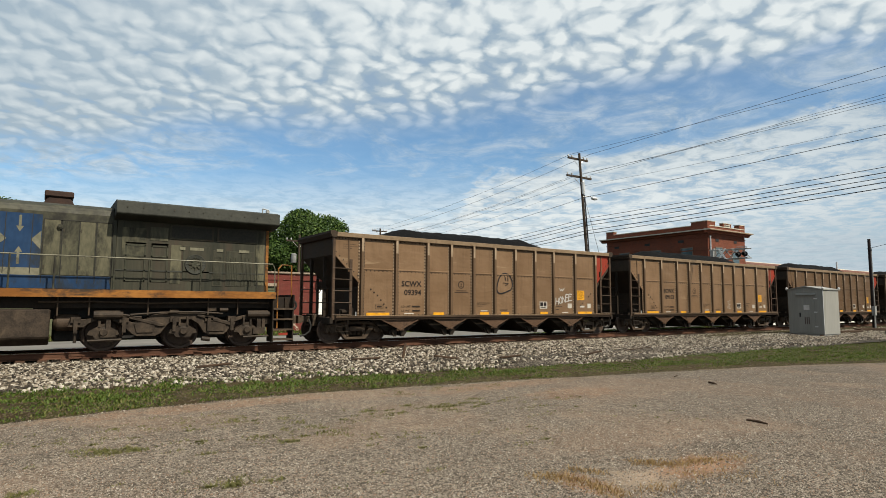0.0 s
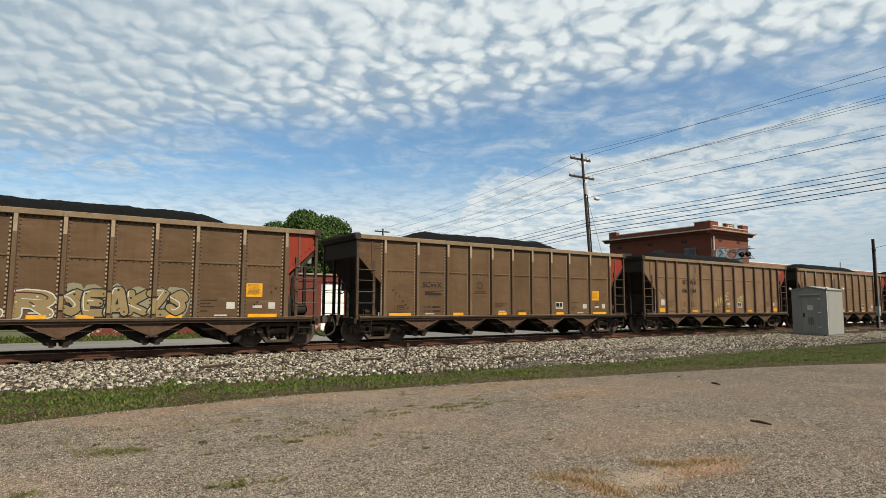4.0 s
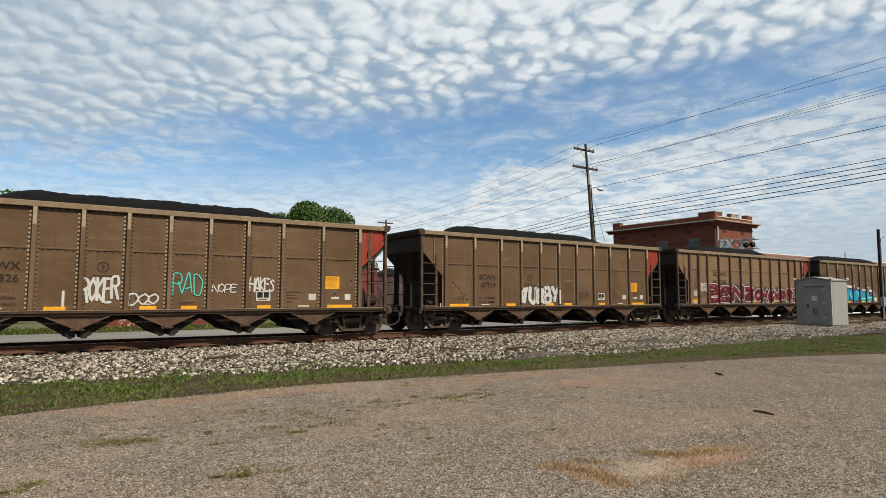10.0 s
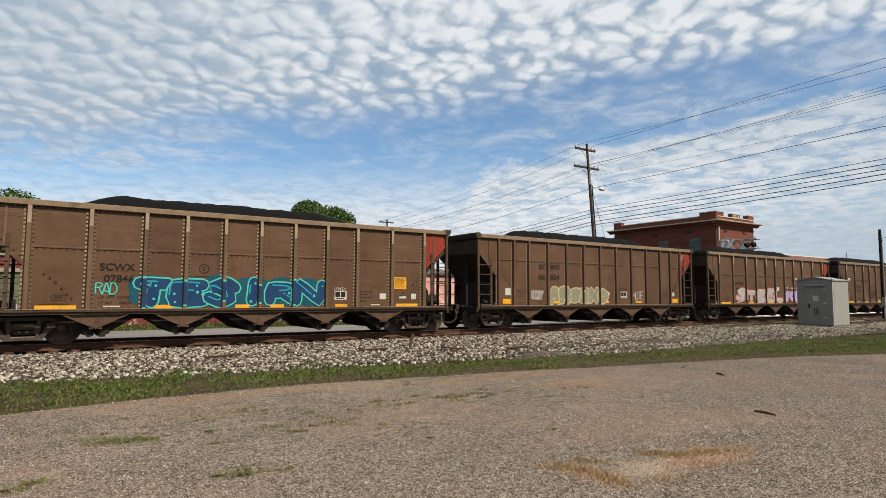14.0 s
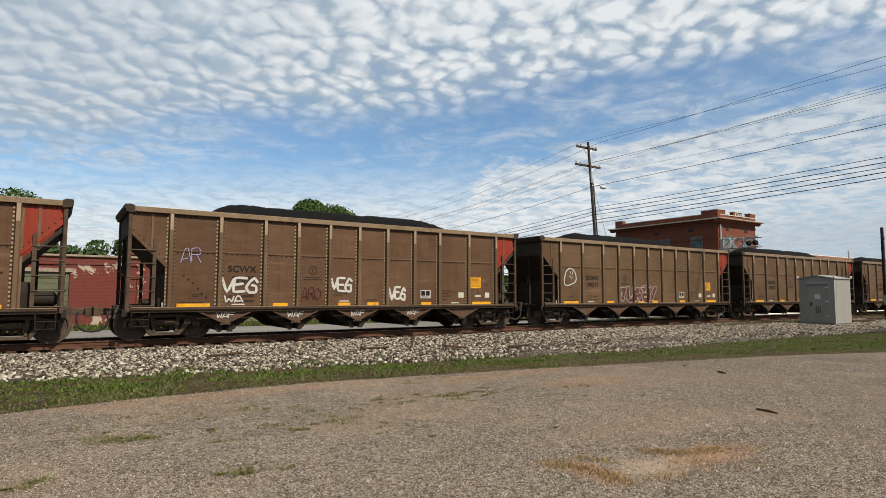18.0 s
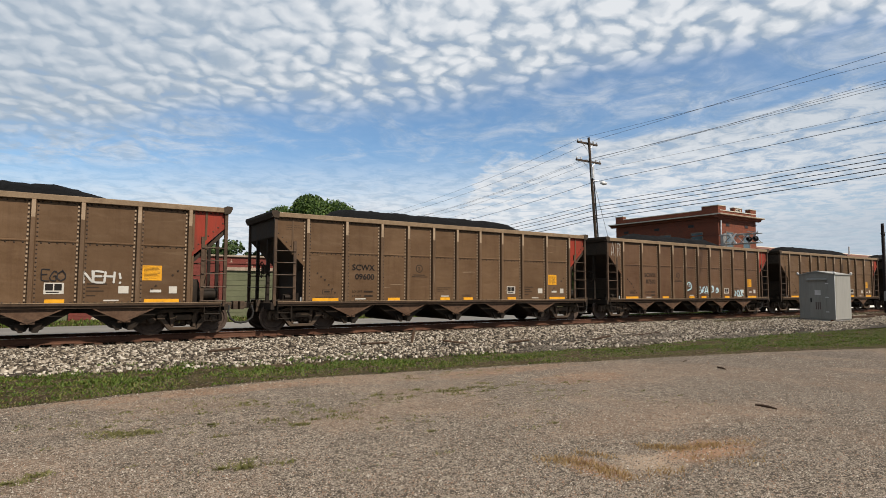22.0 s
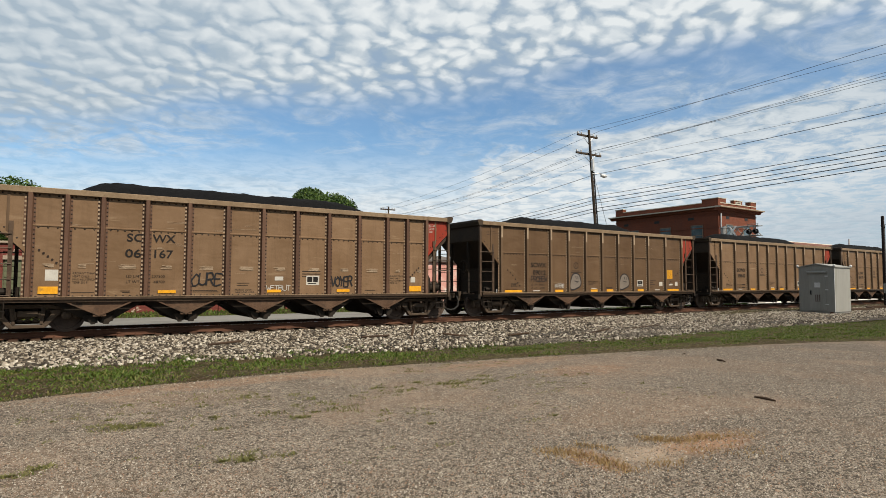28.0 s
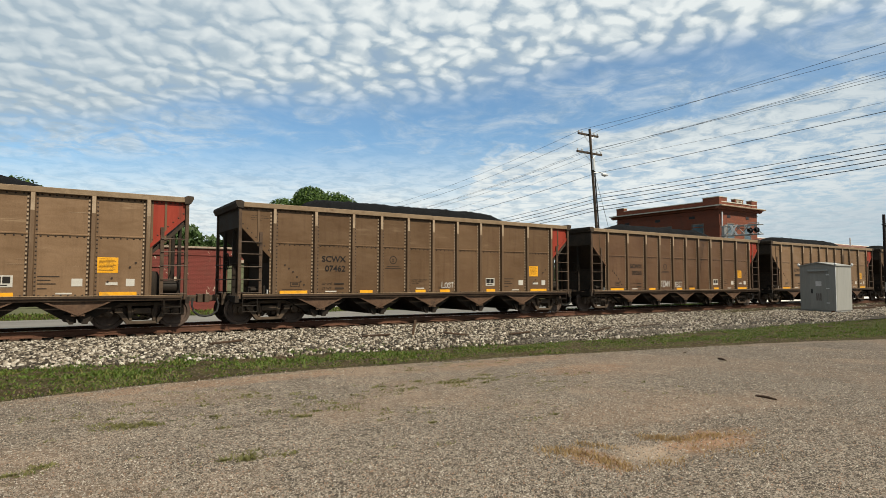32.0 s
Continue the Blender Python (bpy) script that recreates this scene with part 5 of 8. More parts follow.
# road numbers as far as they can be read
NUMBERS = {0: "09394", 1: "09103", 2: "07771", 3: "07511", 5: "06154", 6: "09014", 7: "07453", 8: "06173", 9: "07326", 10: "07719", 11: "06225", 12: "09322",
           13: "07846", 14: "06024", 16: "07762", 17: "07027", 18: "09317", 19: "09563", 20: "07557", 21: "09600", 22: "07502", 23: "07690", 24: "09184",
           26: "06167", 27: "09012", 28: "09642", 29: "09170", 30: "07462", 31: "09265"}
FIGURES = {5: ("237100", "48900"), 6: ("236800", "49200"), 7: ("237500", "48500"), 8: ("237200", "48800"), 9: ("237400", "48600"), 12: ("236700", "49300"), 13: ("237400", "48600"),
           18: ("236800", "49200"), 20: ("237300", "48700"), 26: ("237300", "48700"), 27: ("236800", "49200")}
CAR_COUNT = 34
WIDE_RIB_CARS = (5, 8, 11, 14, 26)
RED_BROWN = (13, 14, 15, 16, 17, 22, 31)
# tan cars; on 1, 6 and 7 the paler paint stands for stronger sun
PALE_BROWN = (0, 1, 5, 6, 7, 8, 11, 24, 26, 28, 29, 32)


def make_load(rise0, rise1, fall0, fall1, seed):
    """A heap of coal: a long ridge that falls off towards the ends and sides."""
    n, m = 90, 16
    vs = []
    for i in range(n + 1):
        x = -6.6 + 13.2 * i / n
        fall = ease(rise0, rise1, x) * (1 - ease(fall0, fall1, x))
        for j in range(m + 1):
            y = -1.42 + 2.84 * j / m
            z = 3.45 + 0.98 * fall * (1 - abs(y / 1.42) ** 2.2)
            z += (0.05 * noise.noise((x * 1.3, y * 1.3, seed)) + 0.05 * noise.noise((x * 5, y * 5, seed + 1))) * (0.4 + 0.6 * fall)
            vs.append((x + 0.03 * noise.noise((x * 7, y * 7, 9)), y, z))
    k = m + 1
    fs = [(i * k + j, (i + 1) * k + j, (i + 1) * k + j + 1, i * k + j + 1) for i in range(n) for j in range(m)]
    return Mesh().add(vs, fs).done("coal_load", smooth=True)


def make_train():
    temples = {}
    heaps = (make_load(-6.6, -3.6, 2.2, 6.6, 2), make_load(-6.6, -4.2, 2.8, 6.6, 12), make_load(-6.4, -3.9, 3.2, 6.5, 22))
    for k in range(CAR_COUNT):
        kind = "b" if k in WIDE_RIB_CARS else "a"
        paint = "body_tan" if k in PALE_BROWN else ("body_red" if k in RED_BROWN else "body")
        key = kind + paint
        at = Matrix.Translation((train_place(0) + PITCH * k, TRACK_Y, 0))
        if key not in temples:
            temples[key] = make_car(kind, paint, WHEELS)
            temples[key].matrix_basis = at
            c = temples[key]
        else:
            c = copy_thing(temples[key], at)
            WHEELS.extend(o for o in c.children_recursive if o.name.startswith("wheelset"))
        CARS.append(c)
        MOVERS.append((c, PITCH * k))
        heap = solid("coal_load", heaps[(k * 5 // 3) % 3], "coal", "heaped black coal filling the open hopper car", "coal", (train_place(0) + PITCH * k + 0.25 * math.sin(k * 2.3), TRACK_Y, 0), group="coal in the cars")
        MOVERS.append((heap, PITCH * k + 0.25 * math.sin(k * 2.3)))
    y = -HALF_W + 0.062
    for k, c in enumerate(CARS):
        num = NUMBERS.get(k)
        if k in WIDE_RIB_CARS:
            lettering("reporting_mark", "SC", 0.23, "letter", c, -3.93, y, 2.57, 0.44, bold=0.005)
            lettering("reporting_mark", "WX", 0.23, "letter", c, -3.24, y, 2.57, 0.62, bold=0.005)
            if num:
                lettering("road_number", num[:2], 0.23, "letter", c, -3.96, y, 2.11, 0.42, bold=0.005)
                lettering("road_number", num[2:], 0.23, "letter", c, -3.26, y, 2.11, 0.58, bold=0.005)
            lettering("weight_lettering", "LD LMT", 0.075, "letter_pale", c, -3.92, y, 1.52, 0.42)
            lettering("weight_lettering", "LT WT", 0.075, "letter_pale", c, -3.92, y, 1.36, 0.36)
        else:
            ink = "letter" if num and k not in (3, 9, 10, 16, 22) else "letter_pale"
            lettering("reporting_mark", "SCWX", 0.20, ink, c, -4.52, y, 2.08, 0.90, bold=0.005)
            if num:
                lettering("road_number", num, 0.20, ink, c, -4.40, y, 1.75, 0.76, bold=0.005)
            else:
                part("road_number", shared("road_number:blank", lambda: bars([(-4.40, 1.78, 0.76, 0.14)], y)), "letter_pale", c)
            lettering("weight_lettering", "LD LMT", 0.075, "letter_pale", c, -4.51, y, 1.28, 0.40)
            lettering("weight_lettering", "LT WT", 0.075, "letter_pale", c, -4.51, y, 1.12, 0.36)
        if k in FIGURES:
            wide = k in WIDE_RIB_CARS
            for z, txt in zip((1.28, 1.12), FIGURES[k]):
                lettering("weight_figures", txt, 0.075, "letter_pale", c, (-3.25 if wide else -4.05) + (0.06 if len(txt) < 6 else 0), y, z + 0.24 * wide, 0.36 if len(txt) > 5 else 0.30)
            continue
        part("weight_figures", shared("weight_figures", lambda: bars([(0, 1.29, 0.36, 0.055), (0.02, 1.13, 0.34, 0.055)], 0)), "letter_pale", c, at=(-4.05 if k not in WIDE_RIB_CARS else -3.25, y, 0 if k not in WIDE_RIB_CARS else 0.24))["kind"] = "stuff"


make_train()

# ---- paint tags on the cars ----
def paint_mat(name, colour):
    c = rgb(colour)
    MAT[name] = surface(name, [x * 0.85 for x in c], c, 0.5, 0.0, 2.0, 12.0, (1, 1, 1), 0, 20, [x * 0.6 + 0.03 for x in c], 0.15, 2.0)


for n, c in (("spray_white", (0.42, 0.41, 0.385)), ("spray_cyan", (0.01, 0.235, 0.31)), ("spray_maroon", (0.061, 0.009, 0.011)), ("spray_black", (0.014, 0.014, 0.016)), ("spray_cream", (0.46, 0.37, 0.22)),
             ("spray_blue", (0.008, 0.055, 0.27)), ("spray_teal", (0.05, 0.38, 0.32)), ("spray_lavender", (0.27, 0.25, 0.42)), ("spray_red", (0.33, 0.02, 0.035)), ("spray_olive", (0.19, 0.18, 0.12)),
             ("spray_grey", (0.30, 0.28, 0.26)), ("spray_sky", (0.38, 0.58, 0.66)), ("spray_lemon", (0.38, 0.31, 0.12)), ("spray_navy", (0.008, 0.036, 0.092)), ("spray_rust", (0.075, 0.028, 0.02)), ("spray_deep", (0.006, 0.06, 0.085)), ("spray_khaki", (0.21, 0.155, 0.075)), ("spray_smoke", (0.15, 0.125, 0.105)), ("spray_soot", (0.035, 0.032, 0.030))):
    paint_mat(n, c)

# hand-drawn letter strokes on a grid eight wide and nine high; a bar parts the strokes
STROKES = {"A": "00 39 59 80|22 62", "B": "00 09 59 77 55 15|15 65 83 60 00", "C": "87 59 26 03 20 60 82", "D": "00 09 59 86 83 50 00", "E": "89 09 00 80|05 65",
           "F": "00 09 89|05 65", "G": "87 59 26 03 20 70 74 44", "H": "00 09|80 89|05 85", "I": "40 49", "J": "19 89|59 53 30 02", "K": "00 09|89 04 80", "L": "09 00 80",
           "M": "00 09 44 89 80", "N": "00 09 80 89", "O": "49 06 03 40 83 86 49", "P": "00 09 69 87 64 04", "R": "00 09 69 87 65 05|45 80", "S": "87 59 17 36 64 72 40 02",
           "T": "09 89|49 40", "U": "09 02 40 82 89", "V": "09 40 89", "W": "09 20 46 60 89", "Y": "09 45 89|45 40", "Z": "09 89 00 80", "3": "09 79 45 83 50 01", "!": "49 44|41 40", "?": "07 49 77 44 43|41 40"}


def glyph(rng, letter, loose=0.05, fine=3):
    """Sprayed strokes of a letter in a unit box, shaken and smoothed."""
    form = [[(int(p[0]) / 8, int(p[1]) / 9) for p in st.split()] for st in STROKES[letter].split("|")]
    lean = rng.uniform(-0.05, 0.18)
    out = []
    for st in form:
        ctl = [(u + lean * (v - 0.5) + rng.uniform(-loose, loose), v + rng.uniform(-loose, loose)) for u, v in st]
        ctl = [ctl[0]] + ctl + [ctl[-1]]
        pts = []
        for i in range(1, len(ctl) - 2):
            p0, p1, p2, p3 = ctl[i - 1:i + 3]
            for j in range(fine):
                t = j / fine
                h0, h1, g0, g1 = 2 * t ** 3 - 3 * t * t + 1, 3 * t * t - 2 * t ** 3, t ** 3 - 2 * t * t + t, t ** 3 - t * t
                pts.append(tuple(h0 * b + h1 * c + 0.24 * (g0 * (c - a) + g1 * (d - b)) for a, b, c, d in zip(p0, p1, p2, p3)))
        pts.append(ctl[-1])
        out.append(pts)
    return out


def ribbon(m, pts, w, y):
    """A flat stroke of constant width with rounded ends, facing -y, each step a hair in front of the last."""
    k = len(pts)
    left, right = [], []
    for i, (x, z) in enumerate(pts):
        (xa, za), (xb, zb) = pts[max(i - 1, 0)], pts[min(i + 1, k - 1)]
        d = math.hypot(xb - xa, zb - za) or 1.0
        nx, nz = -(zb - za) / d * w, (xb - xa) / d * w
        yy = y - 0.00006 * i
        left.append((x + nx, yy, z + nz))
        right.append((x - nx, yy, z - nz))
    m.add(left + right, [(i, i + 1, k + i + 1, k + i) for i in range(k - 1)])
    for (x, z), (xo, zo), yy in ((pts[0], pts[1], y + 0.0003), (pts[-1], pts[-2], y - 0.00006 * k - 0.0003)):
        m.add([(x + w * math.cos(a * math.pi / 4), yy, z + w * math.sin(a * math.pi / 4)) for a in range(8)], [tuple(range(8))])


def squiggle(car, x0, x1, z0, z1, colour, seed, text, width=0.02, climb=0.0, y=-HALF_W + 0.061, label="hand-sprayed tag"):
    """A quick one-colour tag; climb: how far its line rises from first to last letter."""
    rng = random.Random(seed)
    m = Mesh()
    count = len(text)
    step = (x1 - x0) / count
    for i, letter in enumerate(text):
        up = climb * i / count + rng.uniform(-0.06, 0.06) * (z1 - z0)
        for j, st in enumerate(glyph(rng, letter, 0.07)):
            pts = [(x0 + step * (i + 0.02 + 0.90 * u), z0 + up + (z1 - z0) * v) for u, v in st]
            ribbon(m, pts, width * 0.72, y - 0.0022 * ((i * 2 + j) % 5))
    part("paint_tag", m, colour, car, label)["kind"] = "stuff"


def piece(car, x0, x1, z0, z1, fill, outline, seed, text, weight=0.34, back=None, accent=None, label="large sprayed lettering with a contrasting outline"):
    """A filled piece: fat letter-like strokes, each with its outline, light streaks on them, and at times a cloud at the back."""
    rng = random.Random(seed)
    inner, outer, cloud, shine, dots = Mesh(), Mesh(), Mesh(), Mesh(), Mesh()
    count = len(text)
    step = (x1 - x0) / count
    w = min(step, (z1 - z0) * 0.8) * weight * 0.5
    rim = 0.014 + w * 0.20
    y = -HALF_W + 0.061
    for i in range(count):
        lift = 0.0052 * (i % 3)
        za, zb = z0 + rng.uniform(0, 0.1) * (z1 - z0), z1 - rng.uniform(0, 0.16) * (z1 - z0)
        for j, st in enumerate(glyph(rng, text[i], 0.05)):
            pts = [(x0 + w * 0.7 + step * i + (step - w * 1.2) * u, za + w + (zb - za - 2 * w) * v) for u, v in st]
            ribbon(outer, pts, w + rim, y - lift - 0.0008 * j)
            ribbon(inner, pts, w, y - lift - 0.0026 - 0.0008 * j)
            if accent:
                k = max(2, (2 * len(pts)) // 3)
                a = rng.randrange(0, len(pts) - k + 1)
                ribbon(shine, [(x - w * 0.62, z + w * 0.45) for x, z in pts[a:a + k]], max(0.012, w * 0.14), y - lift - 0.0049)
                for _ in range(2):
                    x, z = rng.choice(pts)
                    r = w * rng.uniform(0.15, 0.32)
                    x, z = x + rng.uniform(-0.3, 0.4) * w, z + rng.uniform(-0.5, 0.1) * w
                    dots.add([(x + r * math.cos(q * math.pi / 4), y - lift - 0.0046, z + r * math.sin(q * math.pi / 4)) for q in range(8)], [tuple(range(8))])
        if back:
            cx, cz = x0 + step * (i + 0.5), (z0 + z1) / 2
            cloud.add([(cx + step * 0.75 * math.cos(a * math.pi / 6) * rng.uniform(0.8, 1.1), y + 0.006 - 0.0015 * (i % 4), cz + (z1 - z0) * 0.54 * math.sin(a * math.pi / 6) * rng.uniform(0.85, 1.15)) for a in range(12)], [tuple(range(12))])
    ribs = POSTS_B if CARS.index(car) in WIDE_RIB_CARS else POSTS_A
    for x in ribs:
        if x0 - 0.05 < x < x1 + 0.05:
            za, zb = z0 + rng.uniform(0, 0.25) * (z1 - z0), z1 - rng.uniform(0.05, 0.4) * (z1 - z0)
            inner.box(x - 0.046, x + 0.046, -HALF_W - 0.041, -HALF_W - 0.0365, za, zb)
            outer.box(x - 0.046, x + 0.046, -HALF_W - 0.041, -HALF_W - 0.0365, zb, zb + 0.06)
            outer.box(x - 0.046, x + 0.046, -HALF_W - 0.041, -HALF_W - 0.0365, za - 0.05, za)
    p = part("painted_piece", inner, fill, car, label)
    p["kind"] = "stuff"
    part("piece_outline", outer, outline, p)["kind"] = "stuff"
    if accent:
        part("piece_streak", shine, accent, p)["kind"] = "stuff"
        part("piece_dots", dots, outline, p)["kind"] = "stuff"
    if back:
        part("piece_cloud", cloud, back, p)["kind"] = "stuff"


def blob(car, x0, x1, z0, z1, fill, line):
    """A rounded sprayed figure as a plain shape with a thick outline."""
    y = -HALF_W + 0.060
    cx, cz, rx, rz = (x0 + x1) / 2, (z0 + z1) / 2, (x1 - x0) / 2, (z1 - z0) / 2
    ring = []
    for a in range(28):
        t = a * math.pi / 14
        r = 1 + 0.10 * math.sin(2 * t + 0.9) + 0.07 * math.cos(3 * t + 0.4)
        narrow = 1.0 - 0.26 * (0.5 + 0.5 * math.sin(t)) - 0.10 * math.cos(2 * t)
        ring.append((cx + rx * r * narrow * math.cos(t) * 1.1 + rx * 0.12 * math.sin(t) ** 3, cz + rz * r * math.sin(t)))
    out = Mesh()
    ribbon(out, ring + ring[:1], 0.026, y - 0.003)
    ribbon(out, [(cx + rx * 0.05, cz + rz * 0.6), (cx + rx * 0.12, cz + rz * 0.3)], 0.017, y - 0.0065)
    ribbon(out, [(cx + rx * 0.38, cz + rz * 0.58), (cx + rx * 0.42, cz + rz * 0.28)], 0.017, y - 0.008)
    ribbon(out, [(cx - rx * 0.15, cz + rz * 0.05), (cx + rx * 0.5, cz - rz * 0.02), (cx + rx * 0.1, cz - rz * 0.18)], 0.014, y - 0.0095)
    p = part("painted_figure", out, line, car, "rounded sprayed figure in outline")
    p["kind"] = "stuff"
    if fill:
        part("figure_fill", Mesh().add([(x, y - 0.0005, z) for x, z in ring], [tuple(range(28))]), fill, p)


def scrapes(car, seed, count):
    """Thin bright scratches along the side sheets."""
    rng = random.Random(seed)
    m = Mesh()
    for _ in range(count):
        x, z, l = rng.uniform(-6, 5), rng.uniform(1.3, 3.5), rng.uniform(0.15, 0.8)
        for j in range(rng.choice((1, 1, 2))):
            zz = z + j * 0.03
            ribbon(m, [(x + l * q / 4, zz + rng.uniform(-0.004, 0.004)) for q in range(5)], rng.uniform(0.0015, 0.004), -HALF_W + 0.058)
    part("scrape", m, "flange", car, "bright scratches on the side sheets")["kind"] = "stuff"


def smears(car, z, seed):
    """Broad rubbed streaks at one height, a few to each side sheet."""
    rng = random.Random(seed)
    m = Mesh()
    ribs = POSTS_B if CARS.index(car) in WIDE_RIB_CARS else POSTS_A
    for a, b in zip(ribs, ribs[1:]):
        x0 = a + 0.25 + rng.uniform(0, 0.15)
        x1 = x0 + rng.uniform(0.35, 0.6) * (b - a - 0.3)
        for j in range(7):
            zz, cut = z + 0.016 * j + rng.uniform(-0.01, 0.01), rng.uniform(0, 0.2)
            ribbon(m, [(x0 + cut + (x1 - x0 - cut) * q / 5, zz + rng.uniform(-0.004, 0.004)) for q in range(6)], rng.uniform(0.004, 0.010), -HALF_W + 0.058 - 0.0004 * j)
    part("rubbed_streak", m, "flange", car, "pale rubbed streaks on the side sheets")["kind"] = "stuff"


def splash(car, x, z, w, h):
    """A white splash drop with a black rim."""
    y = -HALF_W + 0.060
    ring = [(x + w / 2 + w / 2 * math.copysign(abs(math.cos(a * math.pi / 8)) ** 0.7, math.cos(a * math.pi / 8)), z + h / 2 + h / 2 * (1 + 0.25 * math.cos(a * 0.9)) * math.sin(a * math.pi / 8)) for a in range(16)]
    rim = [(x + w / 2 + (u - x - w / 2) * (1 + 0.09 / w), z + h / 2 + (v - z - h / 2) * (1 + 0.09 / h)) for u, v in ring]
    p = part("paint_splash", Mesh().add([(u, y - 0.0195, v) for u, v in ring], [tuple(range(16))]), "spray_white", car, "white splash shape rimmed in black")
    p["kind"] = "stuff"
    part("splash_rim", Mesh().add([(u, y - 0.0165, v) for u, v in rim], [tuple(range(16))]), "spray_black", p)


def paint_cars():
    c = CARS
    for k in (2, 4, 5, 7, 10, 12, 16, 18, 19, 21, 24, 27, 28, 29, 32):
        scrapes(c[k], 300 + k, 9)
    smears(c[26], 1.78, 401)
    scrapes(c[26], 326, 16)
    blob(c[0], 0.12, 1.02, 1.85, 2.75, None, "spray_black")
    squiggle(c[0], 3.6, 4.65, 1.42, 1.72, "spray_white", 1, "HONEE", 0.03, 0.22)
    squiggle(c[0], 3.85, 4.15, 2.02, 2.16, "spray_white", 2, "W", 0.025)
    squiggle(c[1], 1.55, 1.95, 1.25, 1.65, "spray_white", 3, "JE", 0.012)
    squiggle(c[2], -1.05, 0.0, 1.05, 1.6, "spray_white", 4, "NUKE", 0.022)
    for i, (a, b, ch) in enumerate(((-6.0, -4.95, "F"), (-4.7, -3.75, "A"), (-3.3, -2.35, "P"), (-2.15, -1.25, "L"), (-1.05, -0.2, "R"))):
        piece(c[3], a, b, 1.0, 1.82, "spray_khaki", "spray_white", 10 + i, ch, 0.34, None, "spray_maroon")
    piece(c[3], 0.0, 3.2, 1.02, 1.9, "spray_khaki", "spray_black", 17, "SEAKZS", 0.40, "spray_olive", "spray_white")
    squiggle(c[3], -2.9, -2.45, 1.6, 1.75, "spray_black", 5, "BTK", 0.012)
    squiggle(c[5], -0.95, 0.6, 1.30, 1.68, "spray_lemon", 6, "WINCE", 0.034, 0.62)
    squiggle(c[5], 1.5, 2.15, 1.60, 1.86, "spray_lemon", 7, "DEBE", 0.026, 0.2)
    squiggle(c[5], 0.25, 0.75, 1.2, 1.5, "spray_lemon", 71, "ITE", 0.014, 0.2)
    squiggle(c[6], -3.05, -0.95, 1.12, 1.62, "spray_grey", 8, "CASF3R", 0.013, 0.04)
    squiggle(c[7], 0.5, 1.1, 1.12, 1.3, "spray_red", 9, "TURTL!", 0.012)
    squiggle(c[8], -6.95, -6.4, 3.1, 3.6, "spray_white", 10, "AR", 0.016)
    squiggle(c[8], 0.2, 0.8, 1.62, 1.95, "spray_teal", 11, "RAD", 0.024)
    squiggle(c[8], -4.4, -3.95, 1.25, 1.6, "spray_white", 90, "HIJN", 0.018)
    squiggle(c[8], -1.05, -0.35, 1.28, 1.46, "spray_black", 12, "DESHED", 0.012)
    squiggle(c[9], -2.22, -1.3, 1.25, 1.88, "spray_white", 13, "ROKER", 0.050)
    squiggle(c[9], -1.05, -0.25, 1.15, 1.45, "spray_white", 14, "DOO", 0.034)
    squiggle(c[9], -2.7, -2.58, 1.1, 1.5, "spray_white", 15, "I", 0.045)
    squiggle(c[9], 0.12, 0.98, 1.45, 2.05, "spray_teal", 16, "RAD", 0.026)
    squiggle(c[9], 1.25, 2.0, 1.50, 1.75, "spray_white", 18, "NOPE", 0.022)
    squiggle(c[9], 2.4, 3.2, 1.55, 1.95, "spray_white", 19, "HAKES", 0.034)
    piece(c[10], -2.25, 0.0, 1.0, 1.86, "spray_white", "spray_black", 20, "TURBY", 0.40, None, "spray_grey")
    squiggle(c[10], 1.3, 2.0, 1.25, 1.6, "spray_black", 21, "SOIR", 0.014)
    piece(c[11], -4.45, 0.35, 1.02, 2.14, "spray_maroon", "spray_white", 31, "BENZ", 0.36, "spray_soot", "spray_red")
    piece(c[11], 0.40, 5.75, 1.02, 1.98, "spray_maroon", "spray_white", 33, "OHCWARD", 0.38, "spray_soot", "spray_red")
    squiggle(c[11], -5.35, -4.55, 1.95, 2.14, "spray_white", 32, "TORNADO", 0.022)
    squiggle(c[11], -5.35, -4.55, 1.70, 1.90, "spray_white", 36, "WARNING", 0.022)
    squiggle(c[11], -6.1, -5.45, 1.0, 1.16, "spray_white", 37, "KHAC!", 0.022)
    piece(c[12], -3.55, 1.15, 1.0, 2.0, "spray_cyan", "spray_blue", 34, "TUNEL", 0.46, None, "spray_sky")
    for x, z, w, h in ((-3.25, 2.02, 0.95, 0.24), (-2.1, 2.08, 0.2, 0.26), (-1.5, 1.92, 0.7, 0.2), (-0.7, 1.82, 0.75, 0.18), (0.5, 1.75, 0.6, 0.22), (-4.75, 1.62, 0.5, 0.24), (0.3, 2.0, 0.25, 0.16), (1.2, 1.72, 0.2, 0.2), (-4.5, 1.0, 1.0, 0.2), (1.35, 1.02, 0.55, 0.36)):
        splash(c[12], x, z, w, h)
    squiggle(c[12], 1.4, 2.15, 1.3, 1.6, "spray_grey", 46, "KEYOE", 0.014, 0.08)
    piece(c[13], -3.6, 2.15, 1.0, 1.95, "spray_navy", "spray_teal", 47, "TESIRN", 0.42, "spray_deep", "spray_cyan")
    squiggle(c[13], -4.6, -4.05, 1.42, 1.72, "spray_teal", 48, "RAD", 0.024)
    squiggle(c[13], 2.6, 3.05, 1.56, 1.66, "spray_grey", 481, "COMEDY", 0.010)
    piece(c[14], -3.3, 0.5, 1.0, 1.86, "spray_olive", "spray_cream", 49, "ARSENO", 0.46, None, "spray_olive")
    squiggle(c[14], -4.5, -3.65, 1.46, 1.62, "spray_white", 50, "COUNTRY", 0.022)
